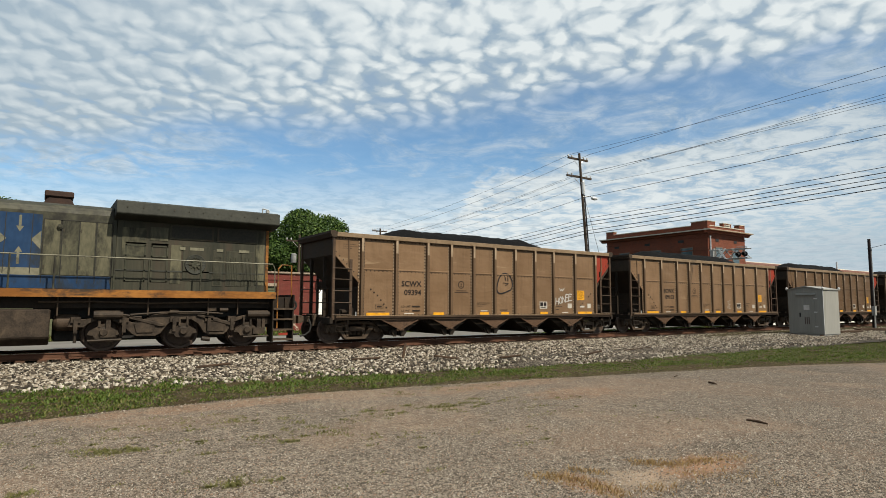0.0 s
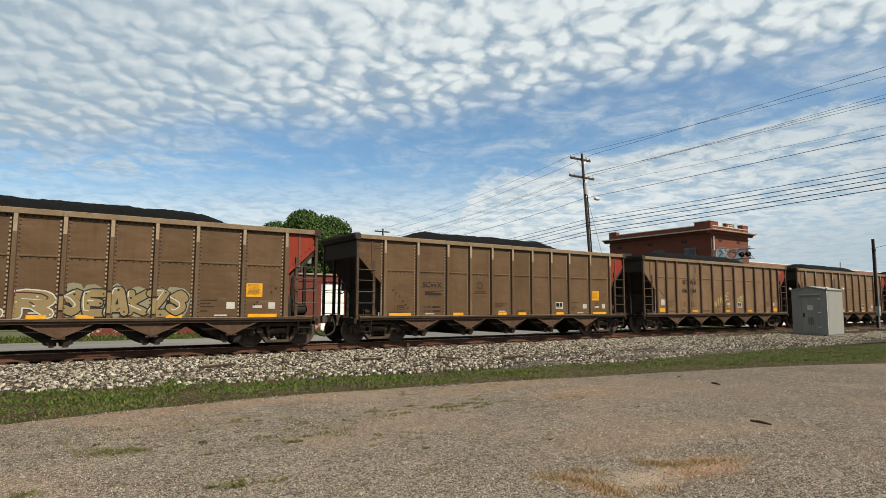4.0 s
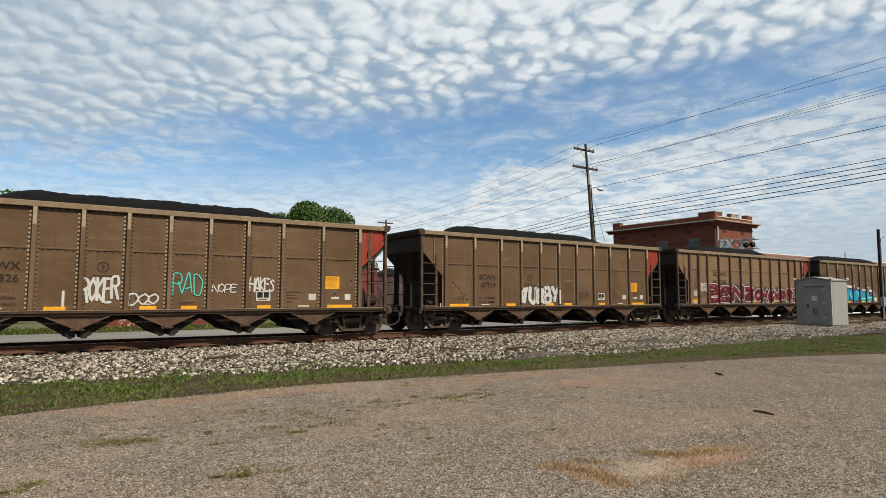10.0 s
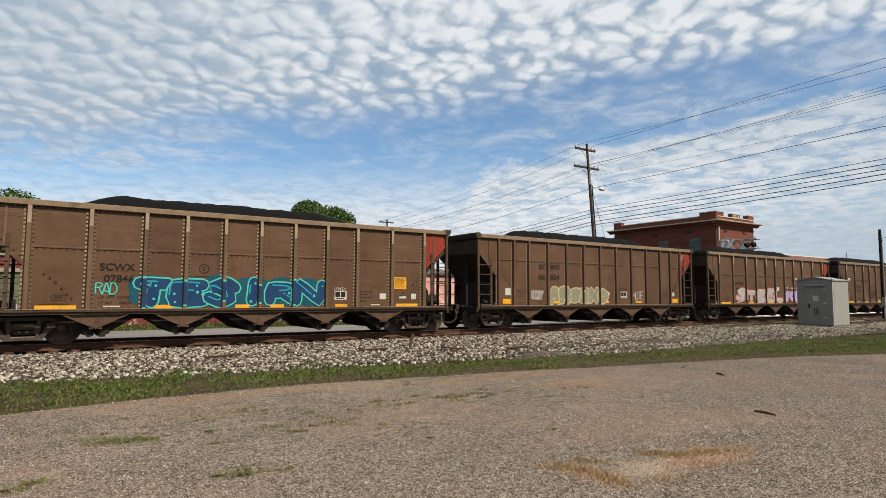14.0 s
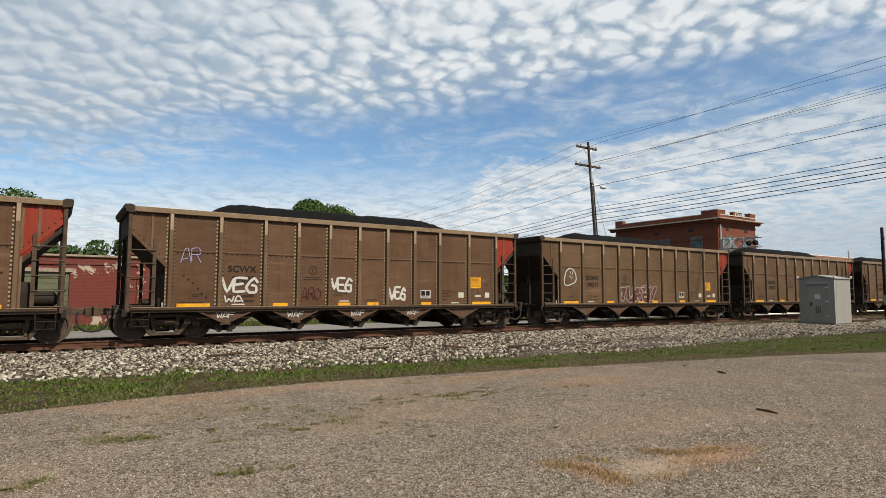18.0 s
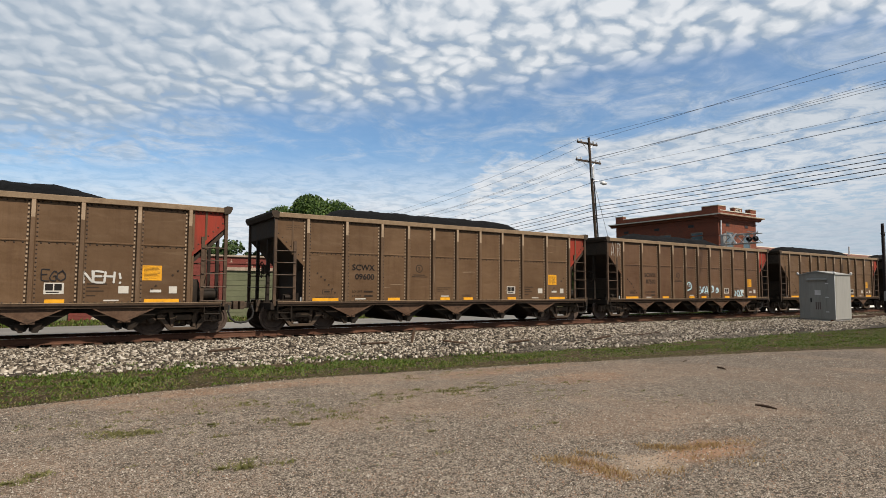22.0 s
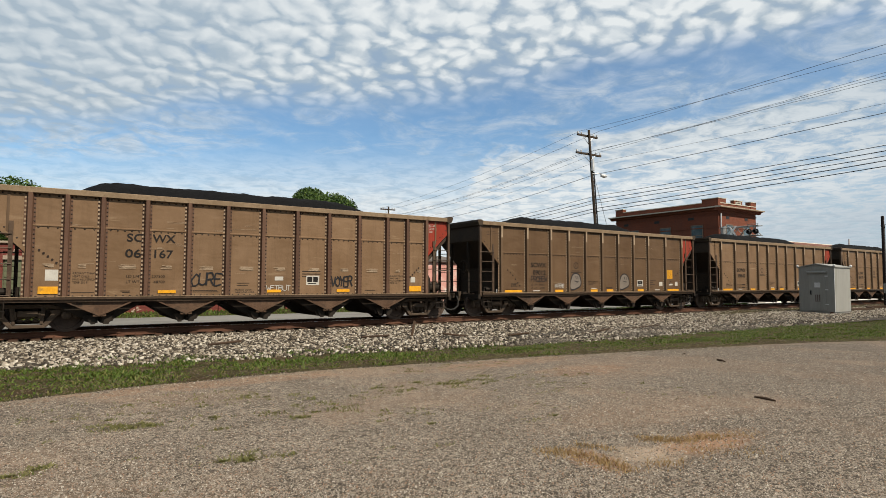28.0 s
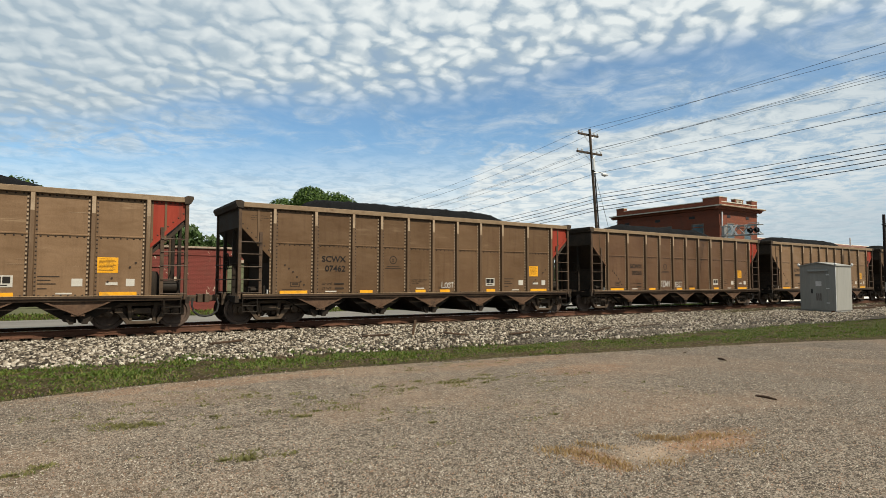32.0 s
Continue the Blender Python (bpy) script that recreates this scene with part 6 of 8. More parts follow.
    squiggle(c[14], -4.45, -3.75, 1.24, 1.40, "spray_white", 501, "ROAD", 0.022)
    squiggle(c[14], 2.4, 3.2, 1.2, 1.6, "spray_white", 51, "MUTE", 0.02)
    piece(c[15], -4.4, 0.9, 1.0, 1.92, "spray_grey", "spray_red", 52, "STEEL", 0.40, None, "spray_white")
    piece(c[15], 1.1, 4.7, 1.0, 1.86, "spray_lavender", "spray_red", 53, "JORTS", 0.40, None, "spray_white")
    for x, z, w, h in ((1.45, 1.9, 0.14, 0.13), (1.95, 1.9, 0.35, 0.1), (2.6, 1.88, 0.3, 0.12), (3.6, 1.88, 0.18, 0.16), (4.9, 1.2, 0.2, 0.18), (0.1, 1.75, 0.4, 0.3)):
        splash(c[15], x, z, w, h)
    squiggle(c[16], -2.2, -1.2, 1.50, 1.82, "spray_black", 53, "OBUER", 0.026)
    squiggle(c[16], -2.05, -1.45, 1.28, 1.44, "spray_black", 531, "VRS", 0.02)
    squiggle(c[16], -3.05, -2.45, 1.2, 1.65, "spray_grey", 54, "AEG", 0.012)
    for i, (a, b, z) in enumerate(((-4.7, -3.55, 1.45), (-1.05, -0.25, 1.5), (1.25, 1.95, 1.2))):
        squiggle(c[17], a, b, z, z + 0.42, "spray_white", 55 + i, "VEG", 0.058)
    squiggle(c[17], -4.6, -4.0, 1.12, 1.3, "spray_white", 58, "WA", 0.03)
    for i, x in enumerate((-4.54, -2.27, 0.0, 2.29)):
        squiggle(c[17], x - 0.28, x + 0.28, 0.62, 0.79, "spray_white", 580 + i, "WAF", 0.018, 0.0, -HALF_W + 0.085)
    squiggle(c[17], -2.1, -1.4, 1.2, 1.6, "spray_maroon", 59, "ARO", 0.016)
    squiggle(c[17], -5.9, -5.3, 2.35, 2.75, "spray_lavender", 591, "AR", 0.016)
    blob(c[18], -5.95, -5.15, 1.78, 2.6, None, "spray_white")
    piece(c[18], -2.2, 0.65, 1.0, 1.82, "spray_rust", "spray_grey", 20, "TURBY", 0.40, None, "spray_grey")
    squiggle(c[20], -1.05, -0.2, 1.05, 1.5, "spray_white", 61, "NOAS", 0.032)
    squiggle(c[20], -0.78, -0.5, 1.52, 1.78, "spray_white", 615, "A", 0.03)
    squiggle(c[20], 3.5, 4.55, 1.55, 1.84, "spray_white", 62, "NEH!", 0.040)
    squiggle(c[20], -3.1, -2.4, 1.35, 1.6, "spray_red", 63, "WANTOR", 0.010)
    squiggle(c[20], -2.05, -1.4, 1.3, 1.6, "spray_red", 631, "SEULC", 0.010)
    squiggle(c[20], 2.55, 3.1, 1.6, 1.88, "spray_black", 64, "EGO", 0.018)
    squiggle(c[22], -7.0, -6.35, 3.1, 3.68, "spray_white", 65, "AIR", 0.014)
    blob(c[22], -1.0, -0.55, 1.4, 1.85, None, "spray_sky")
    squiggle(c[22], 0.05, 1.0, 1.25, 1.6, "spray_sky", 66, "EWOA", 0.026)
    blob(c[22], 1.25, 1.55, 1.3, 1.65, None, "spray_sky")
    blob(c[22], 1.75, 2.0, 1.28, 1.55, None, "spray_sky")
    squiggle(c[22], 3.5, 4.55, 1.1, 1.42, "spray_sky", 67, "SHOCK", 0.030)
    squiggle(c[23], -3.3, -2.45, 1.25, 1.75, "spray_white", 68, "HARK", 0.030)
    squiggle(c[23], -4.2, -3.7, 1.5, 1.65, "spray_white", 69, "TROFT", 0.012)
    for k, spots in ((23, ((-2.15, -1.4), (1.25, 2.0))), (24, ((-2.15, -1.4),)), (27, ((-2.15, -1.4), (1.22, 2.0)))):
        for a, b in spots:
            blob(c[k], a, b, 1.06, 1.86, "spray_smoke", "spray_black")
    squiggle(c[24], 1.25, 1.75, 1.3, 1.45, "spray_white", 70, "DUST", 0.014)
    squiggle(c[25], -1.5, 0.6, 1.45, 1.72, "spray_white", 71, "MORNING", 0.05)
    squiggle(c[25], -1.5, 0.6, 1.1, 1.36, "spray_white", 711, "TRAINER", 0.05)
    squiggle(c[26], -2.15, -1.25, 1.30, 1.66, "spray_black", 72, "CURE", 0.030)
    squiggle(c[26], 2.4, 3.2, 1.25, 1.6, "spray_black", 73, "VOYER", 0.030)
    squiggle(c[26], 0.15, 0.95, 1.12, 1.28, "spray_white", 74, "WETBUT", 0.012)
    squiggle(c[27], -4.5, -3.55, 1.45, 1.68, "spray_black", 75, "PROBEW", 0.020)
    squiggle(c[27], -3.1, -2.5, 1.2, 1.35, "spray_white", 76, "SUPERB", 0.012)
    squiggle(c[30], 0.45, 1.0, 1.15, 1.36, "spray_white", 77, "LOST", 0.018)
    squiggle(c[31], -2.2, -1.4, 1.15, 1.45, "spray_white", 78, "CROWN", 0.018)
    squiggle(c[31], -1.0, -0.3, 1.15, 1.4, "spray_white", 79, "BEST", 0.018)
    # pale high-water band along one car
    flood = Mesh()
    for a, b in zip(POSTS_B, POSTS_B[1:]):
        n = 8
        top = [(a + 0.14 + (b - a - 0.28) * i / n, 1.80 + 0.05 * noise.noise((a + i * 0.4, 0, 3))) for i in range(n + 1)]
        flood.add([(x, -HALF_W + 0.0735, 0.97) for x, _ in top] + [(x, -HALF_W + 0.0735, z) for x, z in top], [(i, i + 1, n + 2 + i, n + 1 + i) for i in range(n)])
    part("dried_mud_band", flood, "mud", c[8], "pale dried mud on the lower side sheets")["kind"] = "stuff"


MAT["mud"] = surface("dried_mud", (0.26, 0.185, 0.130), (0.37, 0.28, 0.205), 0.8, 0.0, 2.5, 20.0, (1, 1, 0.6), 0, 20, (0.10, 0.064, 0.037), 0.45, 2.0)
paint_cars()

# ---- locomotive ----
MAT["loco_grey"] = surface("loco_grey_paint", (0.030, 0.032, 0.022), (0.064, 0.061, 0.041), 0.55, 0.0, 1.1, 10.0, (1, 1, 0.8), 0.04, 10, (0.018, 0.017, 0.014), 0.55, 1.1)
MAT["loco_dark"] = surface("loco_dark_grey_paint", (0.020, 0.021, 0.015), (0.044, 0.042, 0.029), 0.6, 0.0, 1.2, 12.0, STREAK, 0.04, 10, (0.045, 0.034, 0.024), 0.45, 1.4)
MAT["loco_olive"] = surface("loco_faded_olive_paint", (0.055, 0.053, 0.034), (0.105, 0.097, 0.062), 0.6, 0.0, 1.0, 12.0, SOFT, 0.04, 10, (0.018, 0.018, 0.013), 0.55, 1.6)
MAT["loco_roof"] = surface("loco_roof_grime", (0.022, 0.023, 0.019), (0.042, 0.043, 0.036), 0.65, 0.0, 1.5, 12.0, (1, 1, 1), 0.04, 10)
MAT["loco_blue"] = surface("loco_blue_paint", (0.008, 0.026, 0.066), (0.014, 0.040, 0.095), 0.45, 0.0, 1.0, 10.0, SOFT, 0.04, 10, (0.018, 0.022, 0.026), 0.5, 1.4)
MAT["loco_yellow"] = surface("loco_orange_stripe", (0.16, 0.062, 0.014), (0.27, 0.112, 0.024), 0.55, 0.0, 2.0, 14.0, (0.4, 1, 1), 0, 10, (0.035, 0.024, 0.016), 0.45, 2.4)
MAT["loco_cream"] = surface("loco_cream_paint", (0.11, 0.106, 0.075), (0.17, 0.16, 0.115), 0.5, 0.0, 1.5, 12.0, (1, 1, 1), 0, 10, (0.06, 0.055, 0.04), 0.4, 1.5)
MAT["loco_truck"] = surface("loco_truck_grime", (0.018, 0.013, 0.0095), (0.048, 0.035, 0.025), 0.65, 0.0, 4.0, 30.0, (1, 1, 1), 0.15, 30, (0.070, 0.050, 0.034), 0.25, 4.0)
MAT["screen"] = surface("radiator_screen", (0.02, 0.02, 0.018), (0.04, 0.038, 0.032), 0.7, 0.2, 20.0, 90.0)
MAT["stack_rust"] = surface("rusty_stack", (0.026, 0.016, 0.013), (0.046, 0.027, 0.021), 0.8, 0.0, 4.0, 20.0)
LOCO_WHEELS = []


def make_loco():
    lo = thing("diesel_locomotive", "grimy grey and dark blue diesel locomotive with orange sill stripe", "locomotive", (0, TRACK_Y, 0))
    MOVERS.append((lo, -15.6902))
    W = 1.5
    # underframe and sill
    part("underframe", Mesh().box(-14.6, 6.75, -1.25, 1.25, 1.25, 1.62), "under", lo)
    for s in (-1, 1):
        part("side_sill", Mesh().box(-14.6, 6.35, min(s * W, s * 1.56), max(s * W, s * 1.56), 1.56, 1.78), "loco_yellow", lo, "orange-striped side sill")
        part("walkway", Mesh().box(-14.6, 6.3, min(s * 0.95, s * W), max(s * 0.95, s * W), 1.70, 1.775), "loco_dark", lo)
    # engine hood with a rounded shoulder
    sec = [(-0.98, 1.77), (-0.98, 3.95), (-0.9, 4.12), (-0.72, 4.22), (0.72, 4.22), (0.9, 4.12), (0.98, 3.95), (0.98, 1.77)]
    part("engine_hood", Mesh().prism(sec, "x", -10.2, 1.70), "loco_grey", lo, "weathered grey engine hood", smooth=False)
    part("hood_roof", Mesh().prism([(-0.93, 4.06), (-0.74, 4.235), (0.74, 4.235), (0.93, 4.06)], "x", -10.2, 1.68), "loco_roof", lo, "sooty roof")
    part("cab", Mesh().prism([(-1.5, 1.77), (-1.5, 4.0), (-1.2, 4.5), (1.2, 4.5), (1.5, 4.0), (1.5, 1.77)], "x", -13.6, -10.2), "loco_blue", lo, "dark blue cab")
    part("nose", Mesh().prism([(-14.6, 1.77), (-14.5, 3.0), (-13.6, 3.4), (-13.6, 1.77)], "y", -1.3, 1.3), "loco_blue", lo)
    # paint bands on the near side of the hood, 4 mm proud
    def skin(name, x0, x1, z0, z1, mat, label="", y=-0.984):
        return part(name, Mesh().box(x0, x1, y - 0.004, y, z0, z1), mat, lo, label)
    skin("blue_band", -10.2, 1.68, 1.80, 2.16, "loco_blue", "dark blue lower band")
    skin("cream_band", -10.2, -0.12, 2.16, 2.36, "loco_cream", "dirty cream stripe")
    skin("blue_panel", -5.5, -0.12, 2.36, 3.86, "loco_blue", "blue panel with pale shapes")
    for i, x in enumerate((-2.05, -0.62)):
        part("emblem_bar", Mesh().prism([(x - 0.03, 2.45), (x + 0.03, 2.45), (x + 0.03, 2.78), (x + 0.09, 2.78), (x, 2.94), (x - 0.09, 2.78), (x - 0.03, 2.78)], "y", -0.992, -0.988), "loco_cream", lo)
        part("emblem_bar", Mesh().prism([(x - 0.03, 3.80), (x + 0.03, 3.80), (x + 0.03, 3.50), (x + 0.09, 3.50), (x, 3.34), (x - 0.09, 3.50), (x - 0.03, 3.50)], "y", -0.992, -0.988), "loco_cream", lo)
    part("emblem_bar", Mesh().prism([(-0.36, 3.14), (-0.13, 2.88), (-0.13, 3.40)], "y", -0.993, -0.989), "loco_cream", lo)
    part("emblem_bar", Mesh().prism([(-0.90, 3.14), (-1.16, 2.88), (-1.16, 3.40)], "y", -0.993, -0.989), "loco_cream", lo)
    # hood doors
    for i, x in enumerate((-0.07, 0.36, 0.78, 1.2)):
        d = part("hood_door", Mesh().box(x, x + 0.38, -0.993, -0.98, 2.18, 3.72), "loco_olive", lo, "faded olive hood door streaked with soot", bevel=0.004)
        part("door_latch", Mesh().box(x + 0.32, x + 0.35, -1.005, -0.99, 2.7, 2.78).box(x + 0.02, x + 0.05, -1.005, -0.99, 3.4, 3.5).box(x + 0.02, x + 0.05, -1.005, -0.99, 2.35, 2.45), "loco_dark", d)
    for x in (-0.09, 0.35, 0.77, 1.19, 1.59):
        part("door_seam", Mesh().box(x, x + 0.022, -0.9965, -0.9905, 1.95, 3.74), "screen", lo)
    part("door_seam", Mesh().box(-0.09, 1.6, -0.9965, -0.9905, 3.73, 3.75), "screen", lo)
    for x in (-4.6, -3.7, -2.8, -1.75, -0.95, -0.35):
        part("door_seam", Mesh().box(x, x + 0.018, -0.9945, -0.9885, 2.2, 3.84), "screen", lo)
    part("hood_seam", Mesh().box(1.62, 1.70, -1.03, 1.03, 1.78, 4.2), "loco_dark", lo)
    st = part("exhaust_pipe", Mesh().prism([(-0.18, 4.2), (0.66, 4.2), (0.52, 4.46), (-0.02, 4.46)], "y", -0.45, 0.45).box(-0.12, 0.60, -0.5, 0.5, 4.46, 4.64), "stack_rust", lo, "rusty sooty exhaust stack", bevel=0.03)
    part("lifting_lug", Mesh().tube((0.3, -0.985, 3.55), (0.3, -1.05, 3.55), 0.07, 12).tube((0.3, -1.05, 3.55), (0.3, -1.07, 3.55), 0.04, 10), "loco_grey", lo)
    # radiator end with its wide wings
    part("radiator_cab", Mesh().box(1.70, 6.15, -1.0, 1.0, 1.77, 4.05), "loco_dark", lo, "dark grey radiator compartment", bevel=0.015)
    wing = part("radiator_wing", Mesh().prism([(-1.52, 3.98), (-1.55, 4.02), (-1.52, 4.36), (-1.3, 4.42), (1.3, 4.42), (1.52, 4.36), (1.55, 4.02), (1.52, 3.98), (1.0, 3.86), (-1.0, 3.86)], "x", 1.62, 6.42), "loco_roof", lo, "overhanging radiator wings", bevel=0.012)
    part("wing_bolts", (lambda m: [m.tube((1.9 + 0.42 * i, -1.535, 4.2), (1.9 + 0.42 * i, -1.55, 4.2), 0.02, 6) for i in range(11)] and m)(Mesh()), "loco_dark", wing)["kind"] = "stuff"
    for a, b in ((3.15, 4.45), (4.55, 5.85)):
        f = part("radiator_intake", Mesh().box(a, b, -1.03, -1.0, 3.38, 3.84), "loco_dark", lo, bevel=0.006)
        part("intake_screen", Mesh().box(a + 0.06, b - 0.06, -1.036, -1.03, 3.43, 3.79), "screen", f, "dark wire screen")
    for a, b in ((1.95, 2.5), (2.65, 3.12)):
        fr = Mesh()
        for z0, z1 in ((2.05, 2.75), (2.80, 3.15), (3.18, 3.22)):
            fr.box(a, b, -1.02, -1.0, z1 - 0.04, z1).box(a, b, -1.02, -1.0, z0, z0 + 0.04)
            fr.box(a, a + 0.04, -1.02, -1.0, z0, z1).box(b - 0.04, b, -1.02, -1.0, z0, z1)
        part("louvre_frame", fr, "loco_grey", lo)
    vent = part("blower_vent", Mesh().box(3.55, 4.35, -1.02, -1.0, 2.1, 3.2), "loco_dark", lo, bevel=0.006)
    ring = Mesh().lathe([(0.20, -0.02), (0.30, -0.03), (0.32, 0.0), (0.20, 0.0), (0.20, -0.02)], (3.92, -1.022, 2.62), "y", 24)
    part("vent_ring", ring, "loco_roof", vent, "round blower opening")
    part("vent_spokes", (lambda m: [m.tube((3.92, -1.045, 2.62), (3.92 + 0.28 * math.cos(i * math.pi / 4), -1.045, 2.62 + 0.28 * math.sin(i * math.pi / 4)), 0.012, 6) for i in range(8)] and m)(Mesh().lathe([(0, -0.02), (0.10, -0.02), (0.10, 0.02)], (3.92, -1.03, 2.62), "y", 16)), "loco_grey", vent)
    for x0, x1 in ((4.45, 4.75), (4.85, 5.3), (5.35, 5.75)):
        sl = Mesh().box(x0, x1, -1.012, -1.0, 1.95, 3.1)
        d = part("side_door", sl, "loco_dark", lo, bevel=0.005)
        n = 7
        part("louvres", (lambda m, x0=x0, x1=x1: [m.box(x0 + 0.04 + (x1 - x0 - 0.08) * i / n, x0 + 0.06 + (x1 - x0 - 0.08) * i / n, -1.025, -1.012, 2.0, 2.9) for i in range(n)] and m)(Mesh()), "loco_grey", d)["kind"] = "stuff"
    for x, w in ((3.45, 0.16), (3.75, 0.40), (4.55, 0.2), (5.25, 0.34)):
        part("notice_plate", Mesh().box(x, x + w, -1.03, -1.021, 3.06, 3.15), "loco_cream", lo, "small pale notice plate")
    part("conduit", Mesh().box(1.72, 6.1, -1.02, -1.0, 2.36, 2.40), "loco_roof", lo)
    # black block stands for the shaded gap below the deck and its gear
    part("under_tray", Mesh().box(-0.2, 6.3, -0.85, 0.85, 0.95, 1.3), "hose", lo, "black block for gear and shade under the deck", bevel=0.02)
    pipes = Mesh()
    for z, yy in ((1.42, -1.32), (1.33, -1.22)):
        pipes.path([(-0.1, yy, z), (1.2, yy, z + 0.02), (2.6, yy, z - 0.03), (4.2, yy, z + 0.02), (6.2, yy, z)], 0.028, 6)
    for x in (0.35, 1.1, 2.6, 4.3, 5.2):
        pipes.tube((x, -1.3, 1.05), (x, -1.3, 1.56), 0.022, 6)
    part("air_pipe", pipes, "truck", lo)["kind"] = "stuff"
    part("rear_stripe", Mesh().box(6.15, 6.24, -1.0, 1.0, 1.8, 4.0), "loco_yellow", lo, "orange rear face stripe")
    # handrail and stanchions
    rail = part("handrail", Mesh().path([(-10.0, -1.48, 2.70), (6.25, -1.48, 2.70), (6.32, -1.48, 2.55), (6.34, -1.48, 1.80)], 0.018, 8), "loco_cream", lo, "pale tubular handrail")
    post = Mesh().tube((0, -1.48, 1.77), (0, -1.48, 2.70), 0.024, 8).done("stanchion")
    for x in (-7.4, -6.0, -4.6, -3.2, -2.0, -0.78, 0.22, 1.65, 2.55, 4.0, 5.73):
        part("stanchion", post, "loco_grey", lo, at=(x, 0, 0))
    for s in (-1, 1):
        part("end_handrail", Mesh().path([(6.45, s * 1.45, 0.6), (6.45, s * 1.45, 2.55), (6.6, s * 1.35, 2.7), (6.95, s * 1.3, 2.7), (7.0, s * 1.3, 0.4)], 0.024, 8), "loco_yellow", lo, "orange end handrail")
    # rear steps
    well = Mesh()
    for x in (6.30, 6.98):
        well.prism([(-1.5, 0.15), (-0.95, 0.15), (-0.95, 1.62), (-1.5, 1.62)], "x", x - 0.02, x + 0.02)
    part("step_well", well, "under", lo)
    for z in (0.2, 0.52, 0.86, 1.2):
        part("step_tread", Mesh().box(6.30, 6.98, -1.53, -1.15, z, z + 0.05), "truck", lo)
    part("step_reflector", Mesh().box(6.5, 6.8, -1.507, -1.50, 0.36, 0.44), "red", lo, "red step marker")
    part("end_plate", Mesh().box(6.75, 6.98, -1.3, 1.3, 0.55, 1.62).box(6.98, 7.02, -1.5, 1.5, 1.3, 1.7), "under", lo)
    part("coupler", Mesh().box(6.98, 7.45, -0.1, 0.1, 0.72, 0.95).prism([(7.4, -0.2), (7.55, -0.22), (7.6, 0.0), (7.55, 0.2), (7.42, 0.2)], "z", 0.7, 0.98), "truck", lo, "rusty knuckle coupler", bevel=0.015)
    hose = [(7.0, -0.6, 0.75), (7.12, -0.62, 0.55), (7.25, -0.6, 0.4), (7.4, -0.55, 0.32), (7.55, -0.5, 0.36)]
    part("air_hose", Mesh().path(hose, 0.03, 8), "hose", lo)
    part("cable_loop", Mesh().lathe([(0.15, -0.02), (0.19, 0.0), (0.15, 0.02), (0.11, 0.0), (0.15, -0.02)], (7.15, -0.9, 1.35), "y", 18), "hose", lo, "coiled jumper cable")
    # fuel tank
    part("fuel_tank", Mesh().prism([(-1.38, 0.45), (-1.38, 1.22), (1.38, 1.22), (1.38, 0.45), (1.1, 0.24), (-1.1, 0.24)], "x", -7.2, 0.2), "loco_truck", lo, "grimy fuel tank", bevel=0.03)
    part("air_reservoir", Mesh().lathe([(0, 0.26), (0.18, 0.28), (0.24, 0.36), (0.24, 0.86), (0.18, 0.92), (0, 0.94)], (0, -0.85, 0.85), "x", 14), "truck", lo, "grimy air reservoir", smooth=True)
    for i, (x0, x1, z0, z1) in enumerate(((1.85, 2.5, 2.72, 3.66), (2.6, 3.1, 3.3, 3.72), (3.2, 3.5, 2.0, 3.2), (5.8, 6.1, 2.0, 3.8))):
        part("hood_panel", Mesh().box(x0, x1, -1.012, -1.0, z0, z1), "loco_olive", lo, "faded olive side panel", bevel=0.004)
    part("wall_lamp", Mesh().box(6.02, 6.12, -1.35, -1.25, 4.42, 4.50).tube((5.9, -1.3, 4.42), (5.9, -1.3, 4.55), 0.02, 6).tube((5.9, -1.3, 4.55), (6.1, -1.3, 4.52), 0.02, 6), "mast", lo)
    for tx in (3.55, -10.9):
        make_loco_truck(lo, tx)


